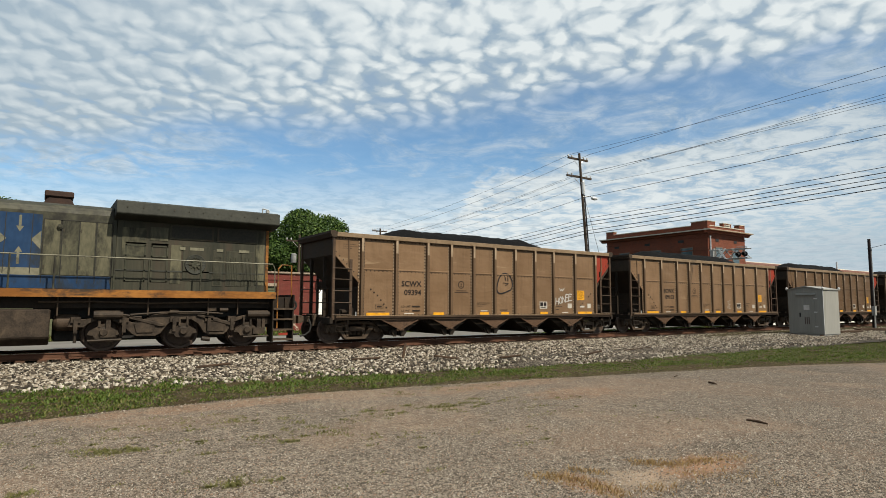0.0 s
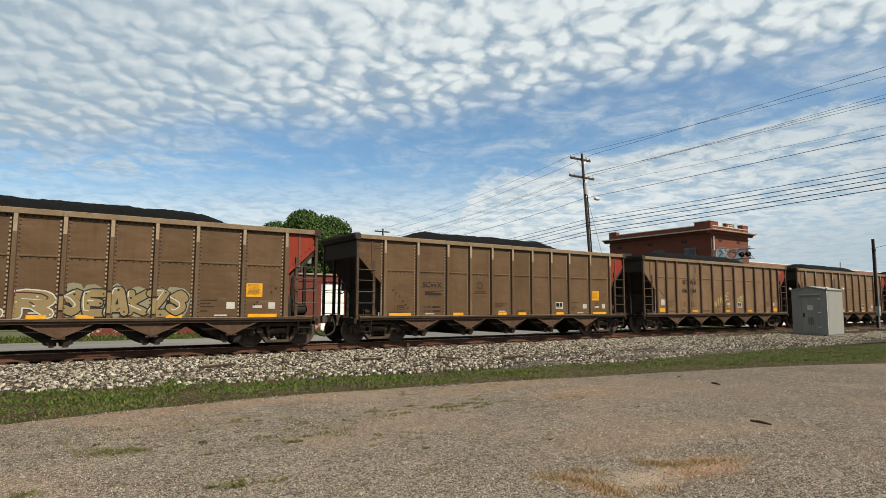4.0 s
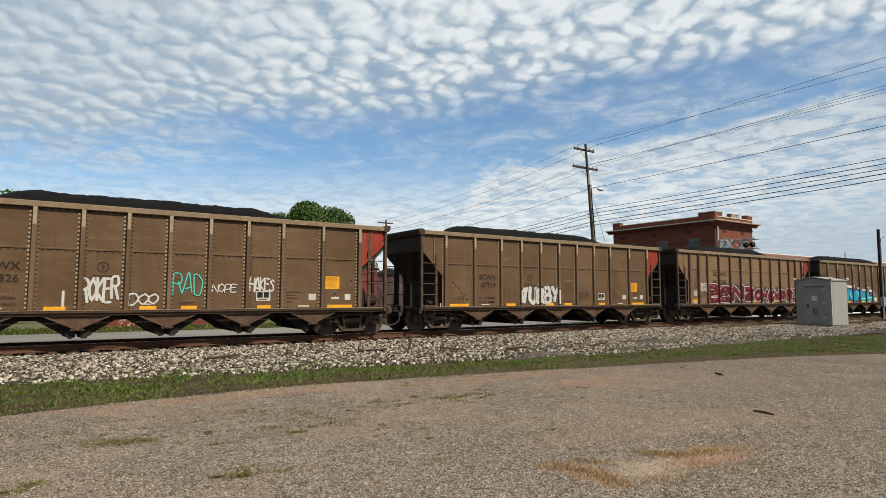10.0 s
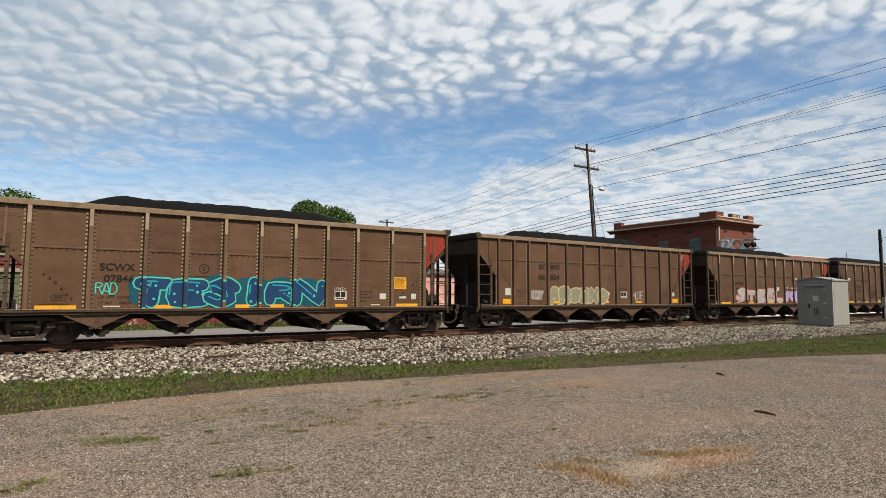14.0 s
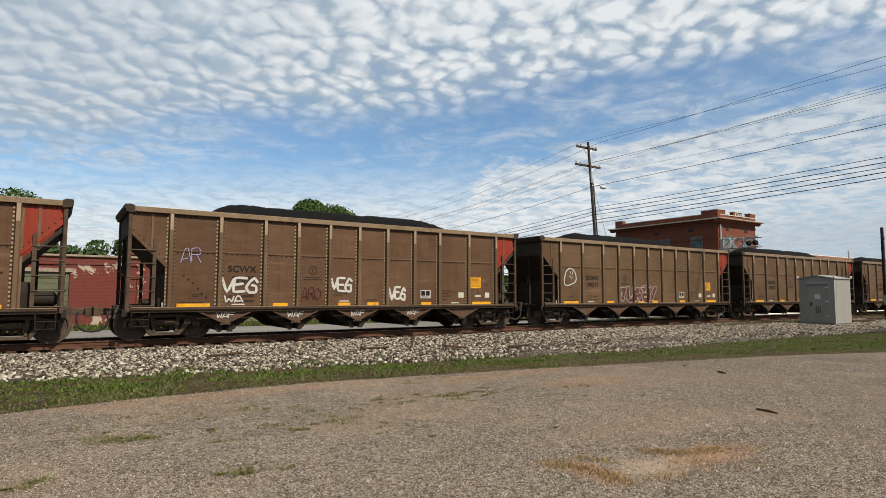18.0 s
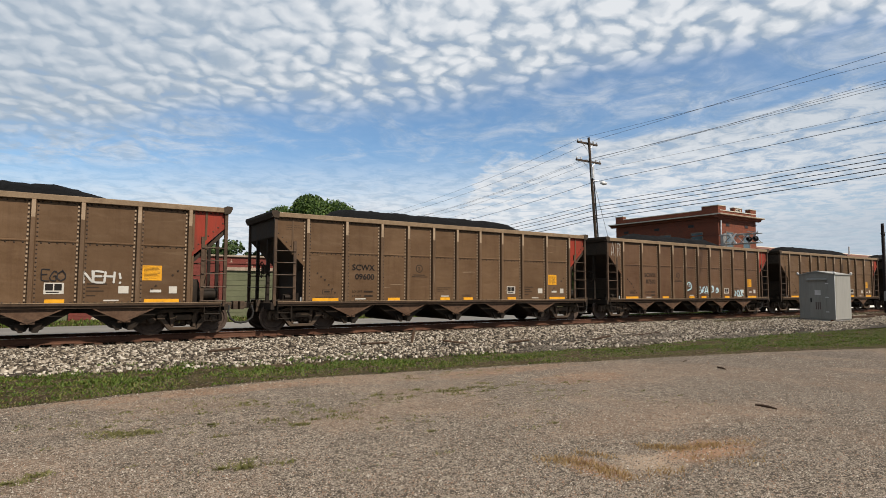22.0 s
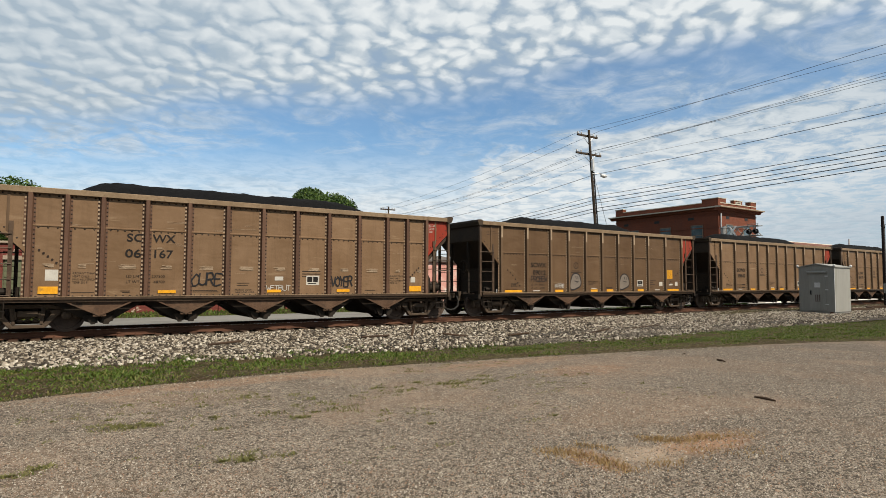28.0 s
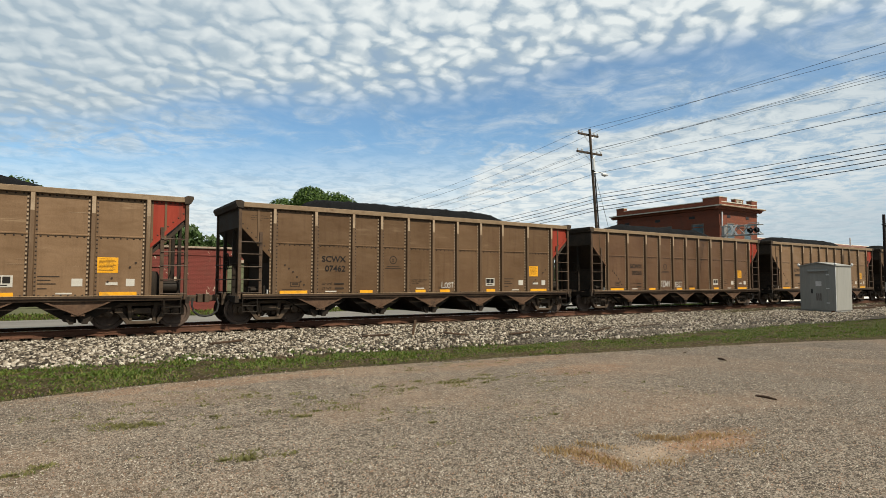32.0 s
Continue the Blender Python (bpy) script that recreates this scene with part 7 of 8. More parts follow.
def make_loco_truck(lo, tx):
    axles = (-2.06, 0.06, 1.98)
    tr = part("truck", Mesh().box(-2.2, 2.2, -0.6, 0.6, 0.75, 1.05), "loco_truck", lo, "heavy three-axle truck", (tx, 0, 0))
    for s in (0, 180):
        m = Mesh()
        y0, y1 = -1.22, -1.02
        top = [(-2.95, 0.72), (-2.85, 0.92), (-2.35, 0.96), (-2.06, 1.04), (-1.75, 1.0), (-1.35, 0.84), (-1.15, 0.86), (-0.75, 1.06), (-0.35, 1.12), (0.5, 1.12), (0.85, 1.06), (1.2, 0.88), (1.45, 0.86), (1.7, 0.98), (1.98, 1.04), (2.3, 0.98), (2.7, 0.94), (2.8, 0.74)]
        low = [(2.45, 0.70), (2.36, 0.82), (2.15, 0.90), (1.8, 0.90), (1.58, 0.80), (1.36, 0.50), (1.26, 0.42), (0.80, 0.42), (0.66, 0.50), (0.50, 0.76), (0.28, 0.90), (-0.16, 0.90), (-0.38, 0.76), (-0.56, 0.50), (-0.7, 0.42), (-1.2, 0.42), (-1.34, 0.50), (-1.64, 0.80), (-1.88, 0.90), (-2.24, 0.90), (-2.45, 0.80), (-2.55, 0.70)]
        m.prism(top + low, "y", y0, y1)
        for x in (-1.0, 1.05):
            m.prism([(x - 0.22, 0.52), (x + 0.22, 0.52), (x + 0.30, 0.80), (x + 0.05, 0.86), (x - 0.30, 0.80)], "y", y0 - 0.03, y0)
            m.prism([(x - 0.62, 1.0), (x - 0.58, 1.07), (x + 0.45, 0.80), (x + 0.55, 0.82), (x + 0.55, 0.72), (x + 0.40, 0.70)], "y", y0 - 0.05, y0)
        part("truck_frame", m, "loco_truck", tr, turn=(0, 0, s), bevel=0.02)
        g = Mesh()
        for x in (-1.95, 2.35):
            g.tube((x - 0.38, -1.27, 1.06), (x + 0.28, -1.27, 1.06), 0.125, 14).tube((x + 0.28, -1.27, 1.06), (x + 0.36, -1.27, 1.06), 0.09, 12)
            g.tube((x + 0.36, -1.27, 1.06), (x + 0.85, -1.25, 0.98), 0.03, 6)
            g.box(x - 0.06, x + 0.06, -1.30, -1.2, 0.45, 1.0).box(x - 0.18, x + 0.2, -1.31, -1.24, 0.42, 0.62)
            g.tube((x - 0.5, -1.28, 0.33), (x + 0.35, -1.28, 0.35), 0.035, 6)
        g.box(0.75, 1.0, -1.3, -1.1, 1.16, 1.28).box(-0.35, -0.1, -1.3, -1.12, 1.13, 1.2).tube((1.1, -1.3, 1.2), (1.35, -1.3, 1.2), 0.06, 8)
        g.tube((-2.75, -1.2, 0.28), (-2.75, -1.2, 0.9), 0.04, 6).tube((0.6, -1.22, 0.32), (0.85, -1.22, 0.28), 0.07, 8)
        part("brake_cylinder", g, "loco_truck", tr, turn=(0, 0, s))["kind"] = "stuff"
        for x in axles:
            q = x * (1 if s == 0 else -1)
            b = Mesh().lathe([(0, -1.33), (0.09, -1.33), (0.105, -1.31), (0.105, -1.27), (0.15, -1.26), (0.16, -1.0)], (q, 0, 0.56), "y", 18)
            b.prism([(q - 0.40, 0.50), (q - 0.36, 0.60), (q - 0.16, 0.72), (q - 0.10, 0.80), (q + 0.10, 0.80), (q + 0.16, 0.72), (q + 0.36, 0.60), (q + 0.40, 0.50), (q + 0.26, 0.47), (q + 0.20, 0.38), (q - 0.20, 0.38), (q - 0.26, 0.47)], "y", -1.25, -1.06)
            b.box(q - 0.14, q - 0.08, -1.28, -1.2, 0.72, 0.98).box(q + 0.08, q + 0.14, -1.28, -1.2, 0.72, 0.98)
            part("journal_box", b, "loco_truck", tr, turn=(0, 0, s))
        h = Mesh().path([(-1.4, -1.28, 1.06), (-0.6, -1.3, 1.12), (0.4, -1.3, 1.14), (1.2, -1.28, 1.08)], 0.03, 6)
        for x in (-2.75, -1.55, -0.2, 0.8, 1.5, 2.5):
            h.box(x - 0.12, x + 0.12, -1.27, -1.0, 0.84, 1.0).box(x - 0.05, x + 0.05, -1.30, -1.22, 0.55, 0.95)
        part("sand_pipe", h, "loco_truck", tr, turn=(0, 0, s))["kind"] = "stuff"
    for x in (-1.05, 1.0, -2.75):
        part("traction_motor", Mesh().box(x - 0.52, x + 0.52, -0.62, 0.62, 0.30, 0.86), "hose", tr, "black motor case", bevel=0.05)
    wm = SHARED.get("loco_wheelset")
    if wm is None:
        m = Mesh()
        for s in (-1, 1):
            prof = [(0.12, -0.10), (0.15, -0.09), (0.16, -0.03), (0.42, 0.0), (0.45, -0.05), (0.52, -0.055), (0.533, -0.04), (0.535, 0.06), (0.56, 0.07), (0.56, 0.09), (0.46, 0.09), (0.43, 0.05), (0.17, 0.04), (0.12, 0.06)]
            m.lathe([(r, a * s * -1 if s > 0 else a) for r, a in prof], (0, s * 0.755, 0), "y", 36)
        m.tube((0, -0.95, 0), (0, 0.95, 0), 0.1, 16)
        wm = SHARED["loco_wheelset"] = m.done("wheelset", smooth=True)
    for x in axles:
        w = part("wheelset", wm, "wheel", tr)
        w.matrix_parent_inverse = Matrix.Translation((x, 0, 0.533))
        LOCO_WHEELS.append(w)


make_loco()

# ---- beyond the track: road, buildings, trees ----
def brick_material(name, a, b, mortar, peel=None, peel_amount=0.0, size=(0.21, 0.075)):
    """Brick courses in relief, with weathering and flaking paint."""
    m = bpy.data.materials.new(name)
    m.use_nodes = True
    nodes, links = graph(m.node_tree)
    co = nodes.new("ShaderNodeTexCoord")
    sep = nodes.new("ShaderNodeSeparateXYZ")
    links.new(co.outputs["Object"], sep.inputs[0])
    comb = nodes.new("ShaderNodeCombineXYZ")
    links.new(math_node(nodes, links, "ADD", sep.outputs[0], sep.outputs[1]), comb.inputs[0])
    links.new(sep.outputs[2], comb.inputs[1])
    br = node(nodes, "ShaderNodeTexBrick", Scale=1.0)
    br.inputs["Brick Width"].default_value, br.inputs["Row Height"].default_value, br.inputs["Mortar Size"].default_value = size[0], size[1], 0.01
    br.inputs["Color1"].default_value, br.inputs["Color2"].default_value, br.inputs["Mortar"].default_value = (*a, 1), (*b, 1), (*mortar, 1)
    links.new(comb.outputs[0], br.inputs["Vector"])
    vec = co.outputs["Object"]
    stain = noise_out(nodes, links, vec, 0.8, 5.0, 0.65)
    colour = mix_colour(nodes, links, span(nodes, links, stain, 0.35, 0.75, 0.0, 0.4), br.outputs["Color"], (0.08, 0.04, 0.03))
    if peel:
        n = noise_out(nodes, links, vec, 0.9, 7.0, 0.68, 0.5)
        colour = mix_colour(nodes, links, span(nodes, links, n, 0.66 - peel_amount, 0.69 - peel_amount), colour, peel)
    p = nodes.new("ShaderNodeBsdfPrincipled")
    links.new(colour, p.inputs["Base Color"])
    p.inputs["Roughness"].default_value = 0.85
    p.inputs["Specular IOR Level"].default_value = 0.2
    bump = nodes.new("ShaderNodeBump")
    bump.inputs["Strength"].default_value, bump.inputs["Distance"].default_value = 0.5, 0.01
    links.new(br.outputs["Fac"], bump.inputs["Height"])
    bump.invert = True
    links.new(bump.outputs[0], p.inputs["Normal"])
    out = nodes.new("ShaderNodeOutputMaterial")
    links.new(p.outputs[0], out.inputs[0])
    return m


MAT["red_brick"] = brick_material("painted_red_brick", (0.125, 0.028, 0.022), (0.142, 0.034, 0.027), (0.105, 0.026, 0.020), (0.33, 0.27, 0.21), 0.07)
MAT["window_trim"] = surface("faded_window_paint", (0.10, 0.075, 0.06), (0.15, 0.12, 0.10), 0.8)
MAT["scar"] = surface("flaked_whitewash", (0.30, 0.23, 0.19), (0.46, 0.42, 0.37), 0.85, 0.0, 3.0, 18.0, (1, 1, 1), 0, 10, (0.13, 0.035, 0.028), 0.42, 5.0)
MAT["orange_brick"] = brick_material("orange_brick", (0.140, 0.038, 0.020), (0.178, 0.050, 0.026), (0.085, 0.040, 0.028))
MAT["green_door"] = surface("faded_green_door", (0.075, 0.082, 0.047), (0.108, 0.115, 0.068), 0.6, 0.0, 1.0, 10.0, (0.4, 1, 1), 0, 10, (0.09, 0.09, 0.06), 0.3, 1.5)
MAT["rust_roof"] = surface("rusty_sheet_roof", (0.105, 0.042, 0.028), (0.165, 0.070, 0.045), 0.75, 0.0, 1.2, 9.0, (1, 1, 1), 0.05, 12, (0.06, 0.028, 0.02), 0.4, 1.5)
MAT["creosote"] = surface("creosoted_timber", (0.010, 0.0075, 0.0075), (0.024, 0.017, 0.0165), 0.85, 0.0, 3.0, 20.0, (1, 1, 0.1), 0.3, 20)
MAT["old_trim"] = surface("weathered_trim", (0.20, 0.155, 0.12), (0.30, 0.245, 0.19), 0.85, 0.0, 1.5, 14.0, (1, 1, 1), 0, 10, (0.15, 0.10, 0.075), 0.4, 1.5)
MAT["stone_trim"] = surface("pale_cornice", (0.36, 0.335, 0.28), (0.50, 0.47, 0.40), 0.8, 0.0, 1.5, 14.0, (1, 1, 1), 0, 10, (0.24, 0.21, 0.17), 0.4, 1.5)
MAT["pink_wall"] = surface("peeling_pink_wall", (0.42, 0.20, 0.17), (0.50, 0.27, 0.23), 0.85, 0.0, 1.0, 12.0, (1, 1, 1), 0, 10, (0.58, 0.53, 0.48), 0.5, 1.0)
MAT["glass"] = surface("dusty_window_glass", (0.045, 0.07, 0.085), (0.07, 0.10, 0.12), 0.15, 0.0, 1.5, 8.0, spec=0.6)
MAT["roofing"] = surface("dark_roofing", (0.07, 0.06, 0.055), (0.11, 0.09, 0.08), 0.9)


def make_road():
    solid("road", Mesh().box(-150, 300, 24.4, 30.3, -0.36, -0.27), "asphalt", "pale worn asphalt road running beside the railway", "road", kind="structure")
    # crossing approach beyond the signal house
    solid("crossing_road", Mesh().box(43.5, 50.5, 22.5, 24.4, -0.40, -0.262), "asphalt", "asphalt approach to the level crossing", "road", kind="structure")
    solid("kerb", Mesh().box(30.5, 43.3, 30.35, 30.65, -0.36, -0.10), "concrete", "pale concrete kerb along the far side of the road", "kerb", kind="structure", bevel=0.02)
    solid("crossing_panel", Mesh().box(43.6, 50.4, TRACK_Y - 0.68, TRACK_Y + 0.68, -0.2, -0.01), "concrete", "concrete panels between the rails at the crossing", "crossing", kind="structure", bevel=0.01)


def make_platform():
    """The low white-painted wall of the depot's platform, with a grey ramp at its end."""
    w = thing("platform_wall", "low white-painted concrete platform wall beyond the railway", "wall", (49.7, 26.0, -0.27))
    part("face", Mesh().box(0, 24, 0, 0.35, 0, 0.55), "white", w, bevel=0.02)
    part("coping", Mesh().box(-0.03, 24.03, -0.05, 0.40, 0.551, 0.62), "concrete", w, "grey concrete coping", bevel=0.015)
    part("ramp", Mesh().prism([(-2.6, 0.0), (-2.6, 0.10), (-0.04, 0.50), (-0.04, 0.0)], "y", 0, 0.35), "concrete", w, "grey end ramp", bevel=0.02)
    part("painted_marks", bars([(2.0 + 0.32 * i, 0.16, 0.2, 0.22) for i in range(4)], -0.004), "letter", w, "worn black marks")["kind"] = "stuff"
    part("platform_top", Mesh().box(0.0, 24, 0.401, 5.0, 0, 0.55), "concrete", w)


def make_store():
    """The long one-storey painted brick store with two roll-up doors."""
    b = thing("brick_store", "low red-painted brick store with flaking paint and roll-up doors", "building", (0, 36, -0.33))
    z1 = 3.62

    def wall(x0, x1, z0=0.0, z2=z1, mat="red_brick"):
        part("wall", Mesh().box(x0, x1, 0, 0.3, z0, z2), mat, b)
    wall(-16, -2.2)
    wall(0.6, 8.4)
    wall(12.0, 14.8)
    wall(16.45, 18.6)
    for x0, x1 in ((-2.2, 0.6), (8.4, 12.0)):
        wall(x0, x1, 2.86)
    wall(14.8, 16.45, 3.05)
    part("wall", Mesh().box(-16, -15.7, 0.3, 14, 0, z1), "red_brick", b)
    part("wall", Mesh().box(18.3, 18.6, 0.3, 14, 0, z1), "red_brick", b)
    part("wall", Mesh().box(-16, 18.6, 14, 14.3, 0, z1), "red_brick", b)
    part("roof", Mesh().prism([(0.1, 3.40), (14, 3.30), (14, 3.42), (0.1, 3.54)], "x", -15.9, 18.5), "roofing", b)
    part("cornice", Mesh().prism([(-0.05, 3.58), (-0.10, 3.62), (-0.10, 3.72), (0.33, 3.72), (0.33, 3.62)], "x", -16.05, 18.65), "old_trim", b, "weathered coping", bevel=0.01)
    part("string_course", Mesh().box(-16.02, 18.62, -0.04, -0.002, 3.20, 3.32), "red_brick", b)
    for x in (-2.4, 3.9, 8.2, 12.2, 18.4):
        part("pilaster", Mesh().box(x - 0.18, x + 0.18, -0.07, -0.002, 0, 3.19), "red_brick", b)
    part("paint_scar", Mesh().prism([(3.86, 0.9), (4.12, 0.86), (3.97, 1.05), (3.98, 1.3), (4.02, 1.7), (3.95, 2.0), (4.03, 2.5), (3.98, 3.1), (3.84, 3.12), (3.87, 2.5), (3.83, 2.1), (3.88, 1.6)], "y", -0.075, -0.071), "scar", b, "long white scar of flaked paint")
    for x0, x1 in ((-2.2, 0.6), (8.4, 12.0)):
        d = part("rollup_door", Mesh().box(x0, x1, 0.10, 0.14, 0, 2.86), "green_door", b, "faded green sectional roll-up door")
        n = 9
        slat = Mesh().box(x0 + 0.05, x1 - 0.05, 0, 0.028, 0.0, 2.86 / n - 0.018).done("slat", 0.006)
        for i in range(n):
            part("slat", slat, "green_door", d, at=(0, 0.07, i * 2.86 / n))
        part("lintel", Mesh().box(x0 - 0.15, x1 + 0.15, -0.03, -0.002, 2.80, 3.0), "old_trim", b, "weathered grey-brown lintel")
    wd = part("white_door", Mesh().box(14.82, 16.43, 0.06, 0.12, 0.0, 3.04), "white", b, "white boarded doorway")
    for i in range(8):
        part("board", Mesh().box(14.84, 16.41, 0.03, 0.06, 0.02 + 0.378 * i, 0.38 + 0.378 * i), "white", wd)
    ch = part("chimney", Mesh().box(3.35, 3.95, 1.2, 1.8, 3.4, 4.45), "red_brick", b, "short brick chimney", bevel=0.02)
    part("chimney_cap", Mesh().box(3.30, 4.0, 1.15, 1.85, 4.45, 4.53), "stone_trim", ch)
    part("vent_pipe", Mesh().tube((4.6, 1.4, 3.4), (4.6, 1.4, 4.5), 0.11, 10), "galvanised", b)
    # small lean-to at the far end
    s = thing("pink_shed", "small pinkish rendered shed with peeling walls", "shed", (0, 38, -0.33))
    part("wall", Mesh().box(22.0, 26.5, 0, 5, 0, 3.3), "pink_wall", s)
    part("roof", Mesh().prism([(-0.2, 3.3), (5.2, 3.3), (5.2, 3.4), (2.5, 3.9), (-0.2, 3.4)], "x", 21.8, 26.7), "roofing", s)


def window(parent, axis, at, a0, a1, z0, z1, depth=0.12):
    """A sash window: frame, sill and two panes, set in a wall across the axis."""
    def put(u0, u1, v0, v1, w0, w1):
        return (v0, v1, u0, u1, w0, w1) if axis == "x" else (u0, u1, v0, v1, w0, w1)
    f = Mesh()
    for u0, u1, w0, w1 in ((a0, a0 + 0.1, z0, z1), (a1 - 0.1, a1, z0, z1), (a0 + 0.1, a1 - 0.1, z1 - 0.1, z1), (a0 + 0.1, a1 - 0.1, z0, z0 + 0.1), (a0 + 0.1, a1 - 0.1, (z0 + z1) / 2 - 0.03, (z0 + z1) / 2 + 0.03)):
        f.box(*put(u0, u1, at - 0.05, at + 0.02, w0, w1))
    w = part("window", f, "window_trim", parent)
    for w0, w1 in ((z0 + 0.1, (z0 + z1) / 2 - 0.03), ((z0 + z1) / 2 + 0.03, z1 - 0.1)):
        part("pane", Mesh().box(*put(a0 + 0.1, a1 - 0.1, at - 0.02, at - 0.01, w0, w1)), "glass", w, "dusty blue-grey pane")
    part("sill", Mesh().box(*put(a0 - 0.1, a1 + 0.1, at - 0.14, at - 0.005, z0 - 0.1, z0)), "stone_trim", w)


def make_depot():
    """Two-storey brick depot with a stepped parapet and a long low wing."""
    d = thing("brick_depot", "two-storey orange brick depot with stepped parapet and cornice", "building", (53, 32, -0.35))
    w, l, top = 6.7, 12.3, 9.15
    part("wall", Mesh().box(0, w, 0, l, 0, top), "orange_brick", d)
    par = Mesh()
    par.box(-0.02, 0.3, 0.0, l, top, top + 0.45).box(0.3, w, 0.0, 0.3, top, top + 0.35).box(0.3, w, l - 0.3, l, top, top + 0.4).box(w - 0.3, w, 0.3, l - 0.3, top, top + 0.4)
    part("parapet", par, "orange_brick", d, bevel=0.01)
    for x0, x1, y0, y1 in ((-0.04, 1.3, -0.04, 1.7), (w - 1.0, w + 0.04, -0.04, 0.5), (-0.04, 0.5, l - 1.0, l + 0.04)):
        part("parapet_pier", Mesh().box(x0, x1, y0, y1, top, top + 0.80), "orange_brick", d, bevel=0.01)
    part("parapet_pier", Mesh().box(2.7, 4.2, -0.03, 0.35, top + 0.3, top + 0.75), "orange_brick", d, bevel=0.01)
    part("name_tablet", Mesh().box(2.95, 3.95, -0.06, -0.031, top + 0.42, top + 0.66), "stone_trim", d, "pale stone tablet")
    part("tablet_marks", Mesh().box(3.1, 3.3, -0.07, -0.061, top + 0.47, top + 0.6).box(3.38, 3.55, -0.07, -0.061, top + 0.47, top + 0.6).box(3.62, 3.8, -0.07, -0.061, top + 0.47, top + 0.6), "letter", d)["kind"] = "stuff"
    for n, (x0, x1, y0, y1, z) in enumerate(((0.3, w, -0.06, 0.33, top + 0.35), (-0.06, 0.33, 1.7, l - 1.0, top + 0.45), (-0.08, 1.34, -0.08, 1.74, top + 0.80), (w - 1.04, w + 0.08, -0.08, 0.54, top + 0.80), (2.66, 4.24, -0.07, 0.39, top + 0.75), (-0.08, 0.54, l - 1.04, l + 0.08, top + 0.80))):
        part("coping", Mesh().box(x0, x1, y0, y1, z, z + 0.07), "stone_trim", d, "pale coping stones")
    o = 0.62
    soffit = [(0.0, top - 0.40), (-o * 0.35, top - 0.34), (-o * 0.42, top - 0.20), (-o * 0.9, top - 0.13), (0.0, top - 0.13)]
    fascia = [(0.0, top - 0.13), (-o, top - 0.13), (-o, top - 0.02), (0.0, top + 0.02)]
    for prof, mat, lab in ((soffit, "orange_brick", "corbelled brick soffit"), (fascia, "stone_trim", "projecting pale cornice")):
        part("cornice", Mesh().prism(prof, "x", -o, w + o), mat, d, lab)
        part("cornice", Mesh().prism(prof, "y", 0.0, l + o), mat, d, lab)
    part("cornice_band", Mesh().box(-o - 0.01, w + o + 0.01, -o - 0.012, -o - 0.002, top - 0.14, top - 0.05), "chord", d)
    for z in (top - 0.75, 7.1, 4.6):
        part("belt_course", Mesh().box(-0.05, w + 0.05, -0.05, -0.002, z, z + 0.09), "orange_brick", d)
        part("belt_course", Mesh().box(-0.05, -0.002, -0.05, l + 0.05, z, z + 0.09), "orange_brick", d)
    for y in (1.6, 5.2, 9.2):
        window(d, "x", 0.0, y, y + 1.35, 5.4, 7.5)
        window(d, "x", 0.0, y, y + 1.35, 1.3, 3.6)
    for x in (1.2, 4.2):
        window(d, "y", 0.0, x, x + 1.3, 5.4, 7.5)
        window(d, "y", 0.0, x, x + 1.3, 1.3, 3.6)
    for y in (2.6, 6.6, 10.6):
        part("attic_vent", Mesh().box(-0.03, -0.002, y, y + 0.62, 8.02, 8.28), "black", d, "dark attic vent slot")
    for x in (1.3, 4.6):
        part("attic_vent", Mesh().box(x, x + 0.55, -0.03, -0.002, 8.02, 8.28), "black", d, "dark attic vent slot")
    part("downpipe", Mesh().tube((0.25, -0.12, 0), (0.25, -0.12, 8.5), 0.07, 8), "galvanised", d)
    lw = thing("depot_wing", "long low brick depot wing with a shallow roof", "building", (59.9, 32, -0.35))
    part("wall", Mesh().box(0, 62, 0, 9, 0, 5.75), "orange_brick", lw)
    part("roof", Mesh().prism([(-0.9, 5.75), (-0.9, 5.9), (4.5, 6.9), (9.9, 5.9), (9.9, 5.75)], "x", -0.05, 62.8), "rust_roof", lw, "rusty red-brown sheet roof")
    part("ridge_cap", Mesh().prism([(4.3, 6.86), (4.5, 6.96), (4.7, 6.86), (4.5, 6.90)], "x", -0.05, 62.8), "stone_trim", lw, "pale ridge cap")
    part("fascia", Mesh().box(-0.05, 62.8, -0.96, -0.9, 5.68, 5.93), "rust_roof", lw, "red-brown fascia board")
    part("roof_vent", Mesh().tube((26, 2, 6.2), (26, 2, 7.5), 0.1, 10), "galvanised", lw)


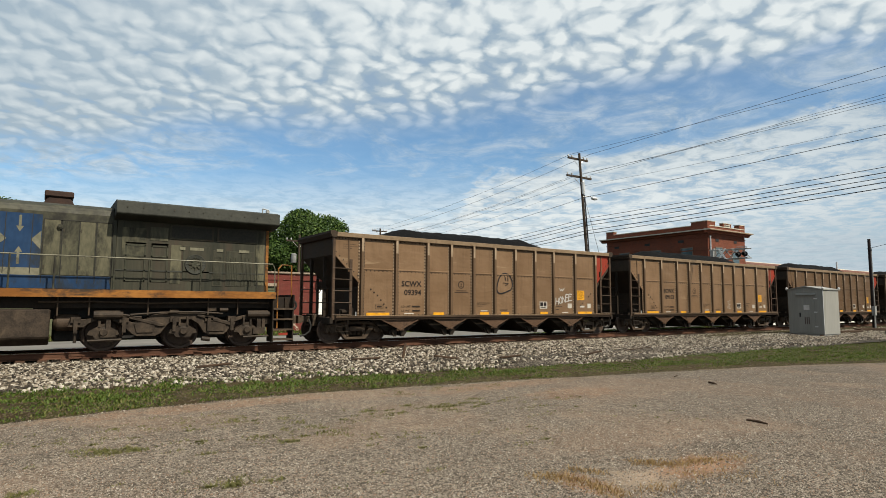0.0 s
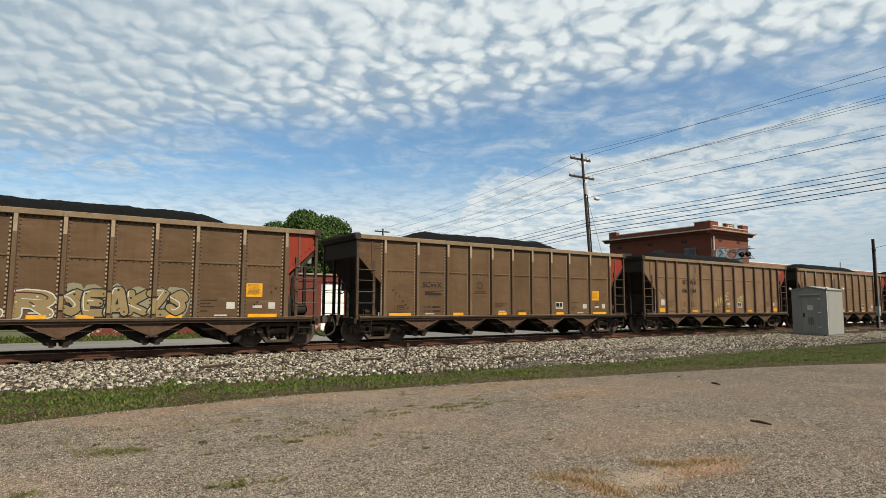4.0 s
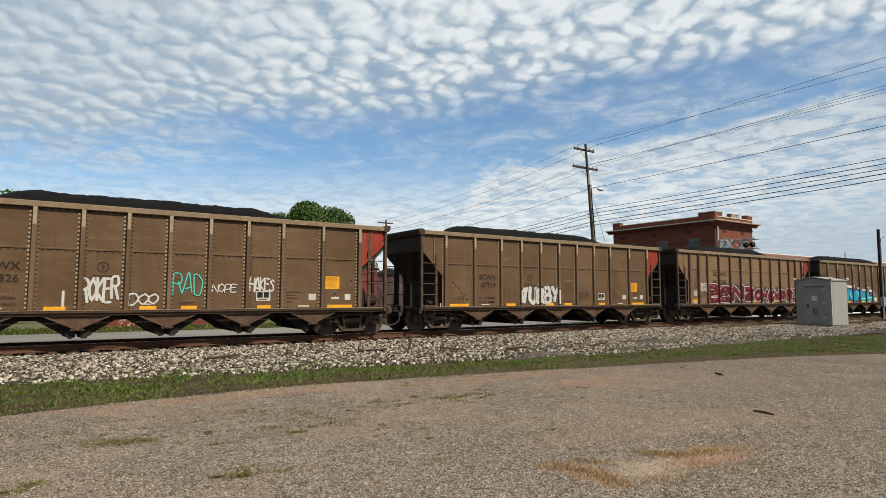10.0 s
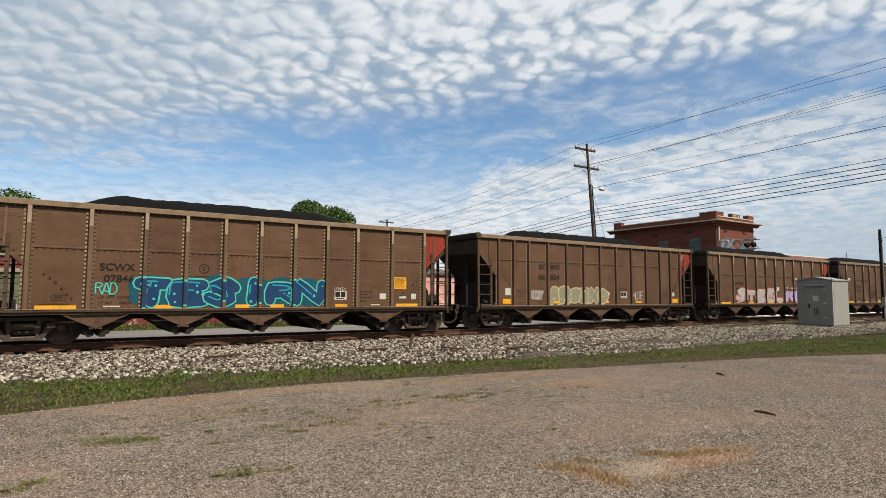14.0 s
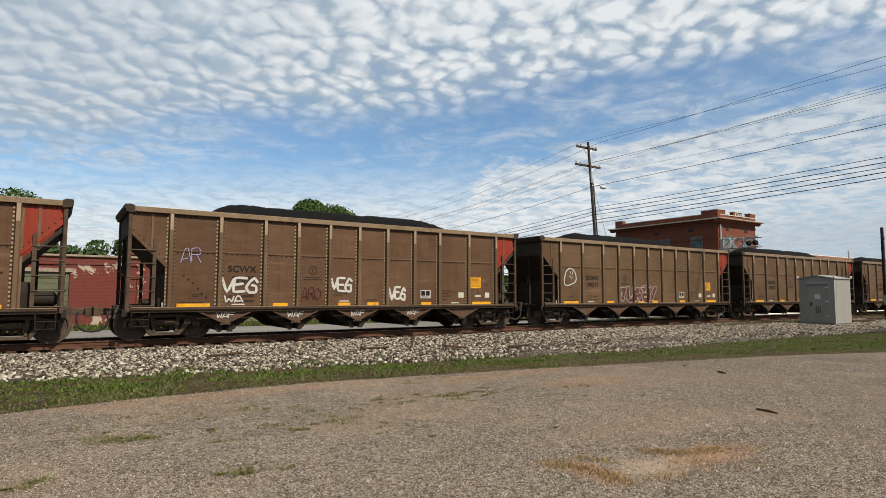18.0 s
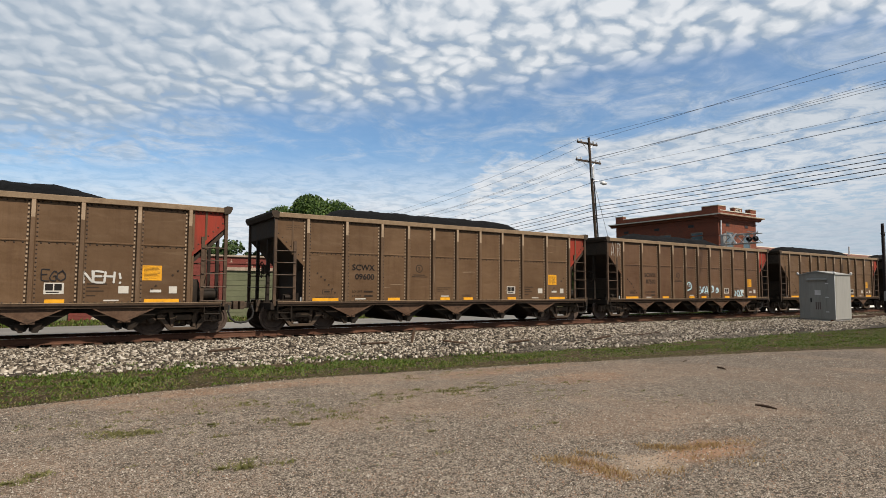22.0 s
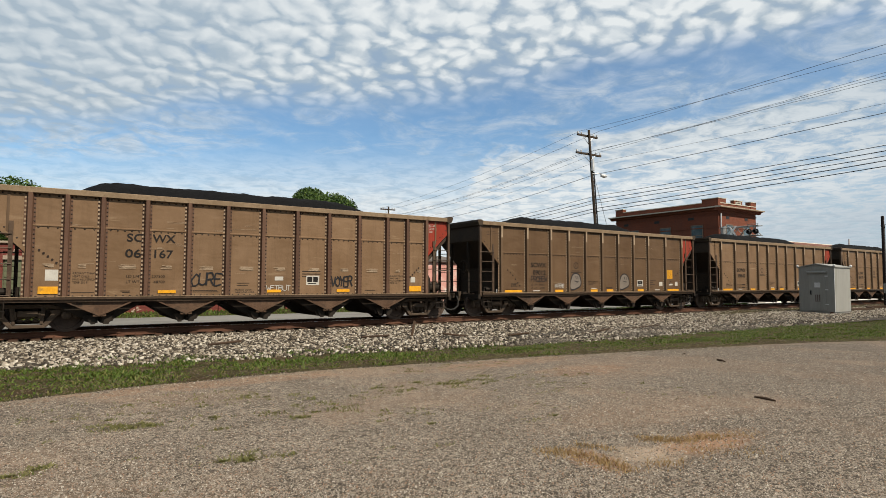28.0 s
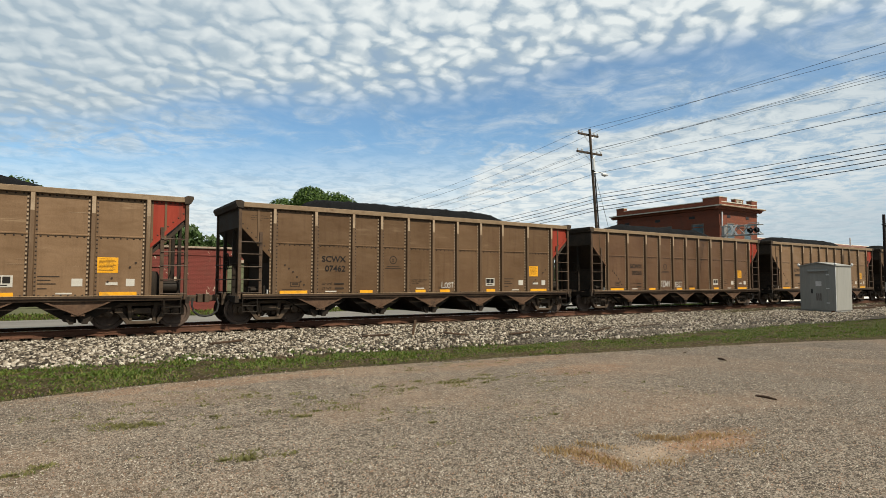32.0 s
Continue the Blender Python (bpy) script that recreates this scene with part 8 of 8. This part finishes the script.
def make_pole(name, x, y, top, label, arms=(), cans=False, lamp=False, lean=0.0):
    p = thing(name, label, "utility pole", (x, y, -0.35))
    part("pole", Mesh().tube((0, 0, 0), (lean, 0, top + 0.35), 0.12, 12, 0.085), "timber", p)
    for z, half in arms:
        a = part("crossarm", Mesh().box(-half, half, -0.06, 0.06, z + 0.35 - 0.06, z + 0.35 + 0.06), "timber", p, at=(lean * (z + 0.35) / (top + 0.35), 0.16, 0), turn=(0, 0, 0))
        for u in (-0.95, -0.6, 0.6, 0.95):
            part("insulator", Mesh().lathe([(0, 0), (0.03, 0), (0.055, 0.05), (0.04, 0.08), (0.06, 0.11), (0.035, 0.16), (0, 0.17)], (u * half, 0, z + 0.41), "z", 10), "porcelain", a)
        part("arm_brace", Mesh().path([(-0.5 * half, -0.03, z + 0.30), (0, -0.08, z - 0.2), (0.5 * half, -0.03, z + 0.30)], 0.018), "galvanised", p, at=(lean * (z + 0.35) / (top + 0.35), 0.16, 0))
    if cans:
        for u in (-0.5, 0.5):
            part("transformer", Mesh().lathe([(0, 0), (0.19, 0.0), (0.21, 0.04), (0.21, 0.66), (0.15, 0.72), (0, 0.74)], (u, -0.2, top - 1.9), "z", 14), "mast", p, "grey pole transformer", smooth=True)
    if lamp:
        part("lamp_arm", Mesh().path([(0, -0.1, 9.25), (0.45, -0.2, 9.33), (0.75, -0.28, 9.25)], 0.03), "galvanised", p, at=(lean * 0.76, 0, 0))
        part("lamp_head", Mesh().lathe([(0, -0.3), (0.1, -0.25), (0.14, 0.0), (0.08, 0.25), (0, 0.28)], (0.88, -0.3, 9.18), "x", 12), "galvanised", p, "street lamp head", at=(lean * 0.76, 0, 0))
        part("cable_guard", Mesh().tube((0.02, -0.13, 9.45), (-0.02, -0.13, 10.25), 0.11, 10), "galvanised", p, "pale sleeve on the pole", at=(lean * 0.8, 0, 0))
        part("riser_pipe", Mesh().tube((0.1, -0.14, 0), (0.08 + lean * 0.76, -0.12, 9.4), 0.045, 8), "wire", p)
    return p


def make_wires():
    """Spans along the line of poles, sagging between them."""
    # across the line, height at the pole, height over the lot, drop to the far pole, radius
    lines = ((31.45, 12.02, 12.40, 2.35, 0.011), (29.6, 11.78, 11.36, 2.25, 0.009), (31.6, 10.58, 11.15, 1.9, 0.009), (30.0, 10.28, 10.49, 1.8, 0.009), (29.5, 10.18, 10.19, 1.8, 0.009),
             (30.75, 9.68, 9.48, 1.9, 0.007), (30.85, 8.87, 9.08, 1.5, 0.015), (30.85, 7.37, 7.61, 1.25, 0.016), (30.9, 7.11, 7.37, 1.25, 0.02), (30.85, 6.87, 7.13, 1.3, 0.018), (30.9, 6.52, 6.93, 1.25, 0.022), (30.85, 6.28, 6.67, 1.2, 0.02))
    y0, y1, y2 = -22.0, 27.7, 57.0
    for x, zp, zl, drop, r in lines:
        w = thing("overhead_wire", "dark overhead cable strung between poles", "cable", (0, 0, 0), group="overhead wires")
        zn = zp + (zl - zp + 0.27) / 0.348
        for ya, yb, za, zb, sag in ((y1, y0, zp, zn, 0.3), (y1, y2, zp, zp - drop, 0.45 if zp > 8 else 0.35)):
            pts = []
            for i in range(17):
                t = i / 16
                pts.append((x, ya + (yb - ya) * t, za + (zb - za) * t - 4 * sag * t * (1 - t)))
            part("span", Mesh().path(pts, r, 5), "wire", w)
    guy = thing("guy_wire", "thin steel guy wire from the pole to the ground", "cable", (0, 0, 0))
    part("strand", Mesh().path([(30.75, 27.7, 9.3), (33.6, 27.2, -0.3)], 0.012, 5), "wire", guy)


def make_signal_house():
    h = thing("signal_house", "grey steel railway signal house with a double door", "enclosure", (35.4, 14.79, -0.17))
    w, l, z = 1.95, 1.83, 2.47
    part("body", Mesh().prism([(0, 0), (l, 0), (l, z), (l / 2, z + 0.16), (0, z)], "x", 0.0, w), "box", h, bevel=0.012)
    part("roof", Mesh().prism([(-0.05, z - 0.02), (-0.05, z + 0.03), (l / 2, z + 0.22), (l + 0.05, z + 0.03), (l + 0.05, z - 0.02), (l / 2, z + 0.17)], "x", -0.06, w + 0.06), "box", h)
    door = part("door", Mesh().box(-0.02, -0.001, 0.42, 1.30, 0.08, 2.18), "box", h, "flush steel door", bevel=0.006)
    part("door_handle", Mesh().box(-0.06, -0.02, 1.16, 1.22, 0.95, 1.18), "black", door, "black latch handle")
    for zz in (0.4, 1.2, 1.95):
        part("hinge", Mesh().box(-0.035, -0.02, 0.30, 0.46, zz, zz + 0.05), "galvanised", door)
    part("door_louvre", Mesh().box(-0.026, -0.02, 0.72, 0.77, 0.55, 0.95).box(-0.026, -0.02, 0.82, 0.87, 0.55, 0.95).box(-0.026, -0.02, 0.92, 0.97, 0.55, 0.95), "louvre", door)
    part("door_notice", Mesh().box(-0.024, -0.02, 0.70, 1.0, 1.35, 1.62), "galvanised", door)
    part("rain_hood", Mesh().prism([(-0.12, 2.16), (-0.12, 2.2), (0.0, 2.28), (0.0, 2.16)], "y", 0.35, 1.38), "box", h)
    for x, y in ((-0.03, -0.03), (w + 0.03, -0.03), (-0.03, l + 0.03)):
        part("lifting_eye", Mesh().lathe([(0, -0.06), (0.06, -0.03), (0.07, 0.04), (0.03, 0.09), (0, 0.1)], (x, y, z + 0.06), "z", 10), "porcelain", h, "white lifting knob")
    part("base", Mesh().box(0.05, w - 0.05, 0.05, l - 0.05, -0.10, 0.0), "concrete", h)
    for y in (0.15, l - 0.15):
        part("skid", Mesh().box(-0.1, w + 0.1, y - 0.06, y + 0.06, -0.1, -0.001), "rail", h)
    part("corner_trim", Mesh().box(-0.012, 0.03, -0.012, -0.001, 0.02, z - 0.03), "galvanised", h)


def make_meter_post():
    p = thing("meter_post", "dark timber service pole with meter box and conduit", "utility pole", (47.82, 16.82, -0.35))
    part("pole", Mesh().tube((0, 0, 0), (0, 0, 6.45), 0.115, 12, 0.095), "creosote", p)
    part("meter_box", Mesh().box(-0.42, -0.12, -0.25, -0.05, 1.1, 1.75), "mast", p, "grey meter box", bevel=0.01)
    part("conduit", Mesh().tube((-0.2, -0.17, 0), (-0.2, -0.17, 5.6), 0.03, 8).tube((-0.28, -0.15, 0), (-0.28, -0.15, 1.1), 0.04, 8), "mast", p)
    part("weather_head", Mesh().path([(-0.2, -0.17, 5.6), (-0.32, -0.2, 5.8), (-0.45, -0.22, 5.65)], 0.04), "black", p)
    w = thing("service_drop", "thin service cable from the pole", "cable", (0, 0, 0), group="overhead wires")
    part("span", Mesh().path([(47.6, 16.9, 5.4), (47.4, 15.0, 5.75), (47.1, 12.0, 6.2), (46.7, 8.0, 6.9), (46.2, 2.0, 8.2)], 0.014, 5), "wire", w)


def make_cantilever():
    """Road-crossing cantilever: mast, lattice arm and flashing light pairs."""
    c = thing("crossing_cantilever", "aluminium level-crossing cantilever with black flasher lights", "signal", (41.4, 24.55, -0.3))
    part("mast", Mesh().tube((0, 0, 0), (0, 0, 5.95), 0.10, 14).tube((0, 0, 0), (0, 0, 0.25), 0.3, 14), "mast", c)
    for z in (5.1, 5.78):
        for x in (-0.3, 0.3):
            part("chord", Mesh().tube((x, 0.2, z), (x, -2.65, z), 0.035, 8), "mast", c)
    lat = Mesh()
    for i in range(4):
        y0, y1 = -0.1 - 0.62 * i, -0.72 - 0.62 * i
        lat.tube((-0.3, y0, 5.1), (-0.3, y1, 5.78), 0.03, 6).tube((0.3, y1, 5.1), (0.3, y0, 5.78), 0.03, 6)
        lat.tube((-0.3, y1, 5.78), (0.3, y1, 5.78), 0.025, 6).tube((-0.3, y1, 5.1), (0.3, y1, 5.1), 0.025, 6)
    part("lattice", lat, "mast", c)
    part("walkway_rail", Mesh().path([(-0.3, -1.9, 5.9), (-0.3, -2.65, 5.9), (-0.3, -2.65, 5.1)], 0.025, 6), "mast", c)
    for y in (-2.1, -2.57):
        f = part("flasher", Mesh().lathe([(0, -0.02), (0.19, -0.02), (0.19, 0.02), (0, 0.02)], (-0.42, y, 5.35), "x", 20), "black", c, "black flasher target")
        part("hood", Mesh().lathe([(0.11, -0.02), (0.12, -0.24), (0.10, -0.24), (0.09, -0.02)], (-0.42, y, 5.35), "x", 14), "black", f)
    part("cross_sign", Mesh().prism([(-0.9, 5.1), (-0.75, 5.1), (-0.25, 5.85), (-0.4, 5.85)], "x", -0.42, -0.40).prism([(-0.4, 5.1), (-0.25, 5.1), (-0.75, 5.85), (-0.9, 5.85)], "x", -0.44, -0.42), "white", c, "white crossed warning boards", at=(0, -0.3, 0))
    part("control_box", Mesh().box(-0.30, -0.17, -0.11, 0.11, 4.4, 5.85), "mast", c)


def make_tree(x, y, crown, centre, seed, leaves, leaf, label, trunk_r=0.3, name="tree", squash=0.75):
    """Tapered trunk, limbs, and a crown of many leaf clusters gathered in uneven boughs."""
    rng = np.random.default_rng(seed)
    t = thing(name, label, "tree", (x, y, -0.35))
    m = Mesh()
    m.tube((0, 0, 0), (0.1, 0, centre * 0.55), trunk_r, 10, trunk_r * 0.7)
    boughs = []
    k = 26
    for i in range(k):
        a, u = rng.uniform(0, 2 * np.pi), rng.uniform(-0.75, 1.0)
        r = crown * rng.uniform(0.45, 0.86) * math.sqrt(max(0.05, 1 - 0.55 * u * u))
        boughs.append((r * math.cos(a), r * math.sin(a), centre + u * crown * squash, crown * rng.uniform(0.24, 0.40)))
    for bx, by, bz, br in boughs[:10]:
        m.tube((0.08, 0, centre * rng.uniform(0.35, 0.55)), (bx * 0.8, by * 0.8, bz - br * 0.4), trunk_r * 0.32, 7, trunk_r * 0.1)
    part("trunk", m, "bark", t)
    idx = rng.integers(0, k, leaves)
    b = np.array(boughs)[idx]
    d = rng.normal(0, 1, (leaves, 3))
    d /= np.linalg.norm(d, axis=1)[:, None]
    rad = rng.uniform(0.55, 1.08, leaves) ** 0.6
    c = b[:, :3] + d * (b[:, 3] * rad)[:, None] * np.array([1, 1, 0.8])
    s = rng.uniform(0.5, 1.2, leaves) * leaf
    u = rng.normal(0, 1, (leaves, 3))
    u /= np.linalg.norm(u, axis=1)[:, None]
    w = np.cross(u, d + 0.4 * rng.normal(0, 1, (leaves, 3)))
    w /= np.linalg.norm(w, axis=1)[:, None] + 1e-6
    u, w = u * s[:, None], w * s[:, None] * 0.6
    vs = np.stack([c - u, c + w, c + u, c - w], 1).reshape(-1, 3)
    fs = np.arange(4 * leaves).reshape(-1, 4)
    cr = new("crown", bulk("crown", vs, fs, "leaf" if leaves > 9000 else "leaf_far"))
    cr.parent = t
    tagged(cr, "dense green leafy crown")


def make_trees():
    make_tree(22.2, 57.6, 6.2, 6.3, 31, 68000, 0.14, "broad round oak in full green leaf", 0.4, squash=0.56)
    make_tree(-5.6, 47.0, 5.7, 3.5, 32, 48000, 0.13, "tall dense green tree behind the store", 0.35, squash=0.75)
    make_tree(-11.5, 49.0, 4.4, 5.8, 33, 9500, 0.24, "tall dense green tree behind the store", 0.35)
    rng = random.Random(8)
    for i in range(13):
        x = -3.5 + 2.6 * i + rng.uniform(-0.6, 0.6)
        make_tree(x, 60 + rng.uniform(-4, 6), 2.6 + rng.uniform(-0.5, 0.7), 3.7 + rng.uniform(-0.6, 0.9), 40 + i, 2600, 0.26, "low green tree in the row behind the buildings", 0.18)


def make_far_woods():
    """A low line of distant woods."""
    rng = np.random.default_rng(77)
    n = 30000
    a = np.radians(rng.uniform(-75, 100, n))
    r = rng.uniform(170, 230, n)
    h = 6.5 + 2.5 * np.array([noise.noise((float(v) * 14, 0, 0)) for v in a])
    c = np.stack([r * np.sin(a), r * np.cos(a), rng.random(n) ** 0.7 * h - 0.4], 1)
    u = rng.normal(0, 1, (n, 3)) * 0.9
    w = rng.normal(0, 1, (n, 3)) * 0.9
    vs = np.stack([c - u, c + w, c + u, c - w], 1).reshape(-1, 3)
    ob = new("far_woods", bulk("far_woods", vs, np.arange(4 * n).reshape(-1, 4), "leaf_far"))
    tagged(ob, "distant low green woods on the horizon", "woods", kind="stuff")


def make_litter():
    """Sticks and old ties lying about."""
    rng = random.Random(3)
    for x, y, l, r, rz, lab in ((9.22, 4.87, 0.34, 0.022, -95, "dark broken stick lying on the gravel"), (12.9, 7.8, 0.36, 0.02, -120, "dark broken stick lying on the gravel"), (13.4, 9.1, 0.3, 0.012, 20, "small twig on the gravel")):
        m = Mesh().tube((-l / 2, 0, r * 0.7), (0, 0.01, r), r, 7, r * 1.1).tube((0, 0.01, r), (l / 2, -0.012, r * 0.8), r * 1.1, 7, r * 0.6)
        s = solid("stick", m, "tie", lab, "stick", (x, y, LOT_Z + 0.004))
        s.rotation_euler.z = radians(rz)
    for x, y, l, rz, tilt in ((9.6, 16.2, 0.55, 40, 60), (10.9, 15.5, 1.5, 12, -8), (3.9, 16.6, 0.9, 6, 3), (13.0, 15.0, 0.8, -10, 4), (8.3, 16.3, 1.0, 3, 0), (16.5, 14.6, 1.3, 8, 4), (19.5, 14.9, 1.5, -6, 3)):
        m = Mesh().box(-l / 2, l / 2, -0.04, 0.04, 0, 0.06)
        z = bed_height(y) + 0.03 + (l * 0.5 * math.sin(radians(abs(tilt))) if tilt > 30 else 0.03)
        s = solid("timber_scrap", m, "tie", "dark weathered timber scrap lying on the ballast", "timber", (x, y, z), bevel=0.015)
        s.rotation_euler = (0, radians(-tilt), radians(rz))
    for i in range(13):
        m = Mesh().box(-1.2, 1.2, -0.11, 0.11, 0, 0.17)
        s = solid("old_tie", m, "tie", "discarded dark timber tie lying by the crossing", "railway tie", (rng.uniform(38.6, 50), rng.uniform(14.0, 17.3), -0.27 + 0.05 * (i % 2)), group="discarded ties", bevel=0.015)
        s.rotation_euler.z = rng.uniform(-0.5, 0.5)


make_road()
make_platform()
make_store()
make_depot()
make_pole("utility_pole", 31.47, 27.7, 11.95, "tall weathered timber utility pole with two crossarms and lamp", ((11.57, 0.98), (10.31, 1.22)), False, True, -1.04)
make_pole("utility_pole", 30.5, 57.0, 9.75, "distant timber utility pole with a crossarm", ((9.45, 0.9),))
make_pole("utility_pole", 30.6, -22.0, 12.0, "timber utility pole behind the lot", ((11.7, 1.15), (10.4, 1.3)))
make_pole("utility_pole", 16.4, 44.0, 6.8, "timber pole with two grey transformers before the oak", ((6.3, 1.0),), True)
make_wires()
make_signal_house()
make_meter_post()
make_cantilever()
make_trees()
make_far_woods()
make_litter()
make_ballast_stones()
make_spoil()
make_pebbles()
make_grass()


def motions():
    """The train rolls through, slowing a little; its wheels turn with it."""
    times = [0.5 * i for i in range(65)]
    for c, off in MOVERS:
        y, z = c.location.y, c.location.z
        walk(c, [(t, Matrix.Translation((train_place(t) + off, y, z))) for t in times])
    for wheels, radius in ((WHEELS, AXLE_R), (LOCO_WHEELS, 0.533)):
        if not wheels:
            continue
        first = wheels[0]
        rows = []
        for i in range(961):
            t = i / 30
            a = (train_place(t) - train_place(0)) / radius
            rows.append((t, Matrix.Rotation(a, 4, "Y")))
        walk(first, rows)
        keys = first.animation_data
        for w in wheels[1:]:
            w.rotation_mode = "QUATERNION"
            d = w.animation_data_create()
            d.action, d.action_slot = keys.action, keys.action_slot


motions()
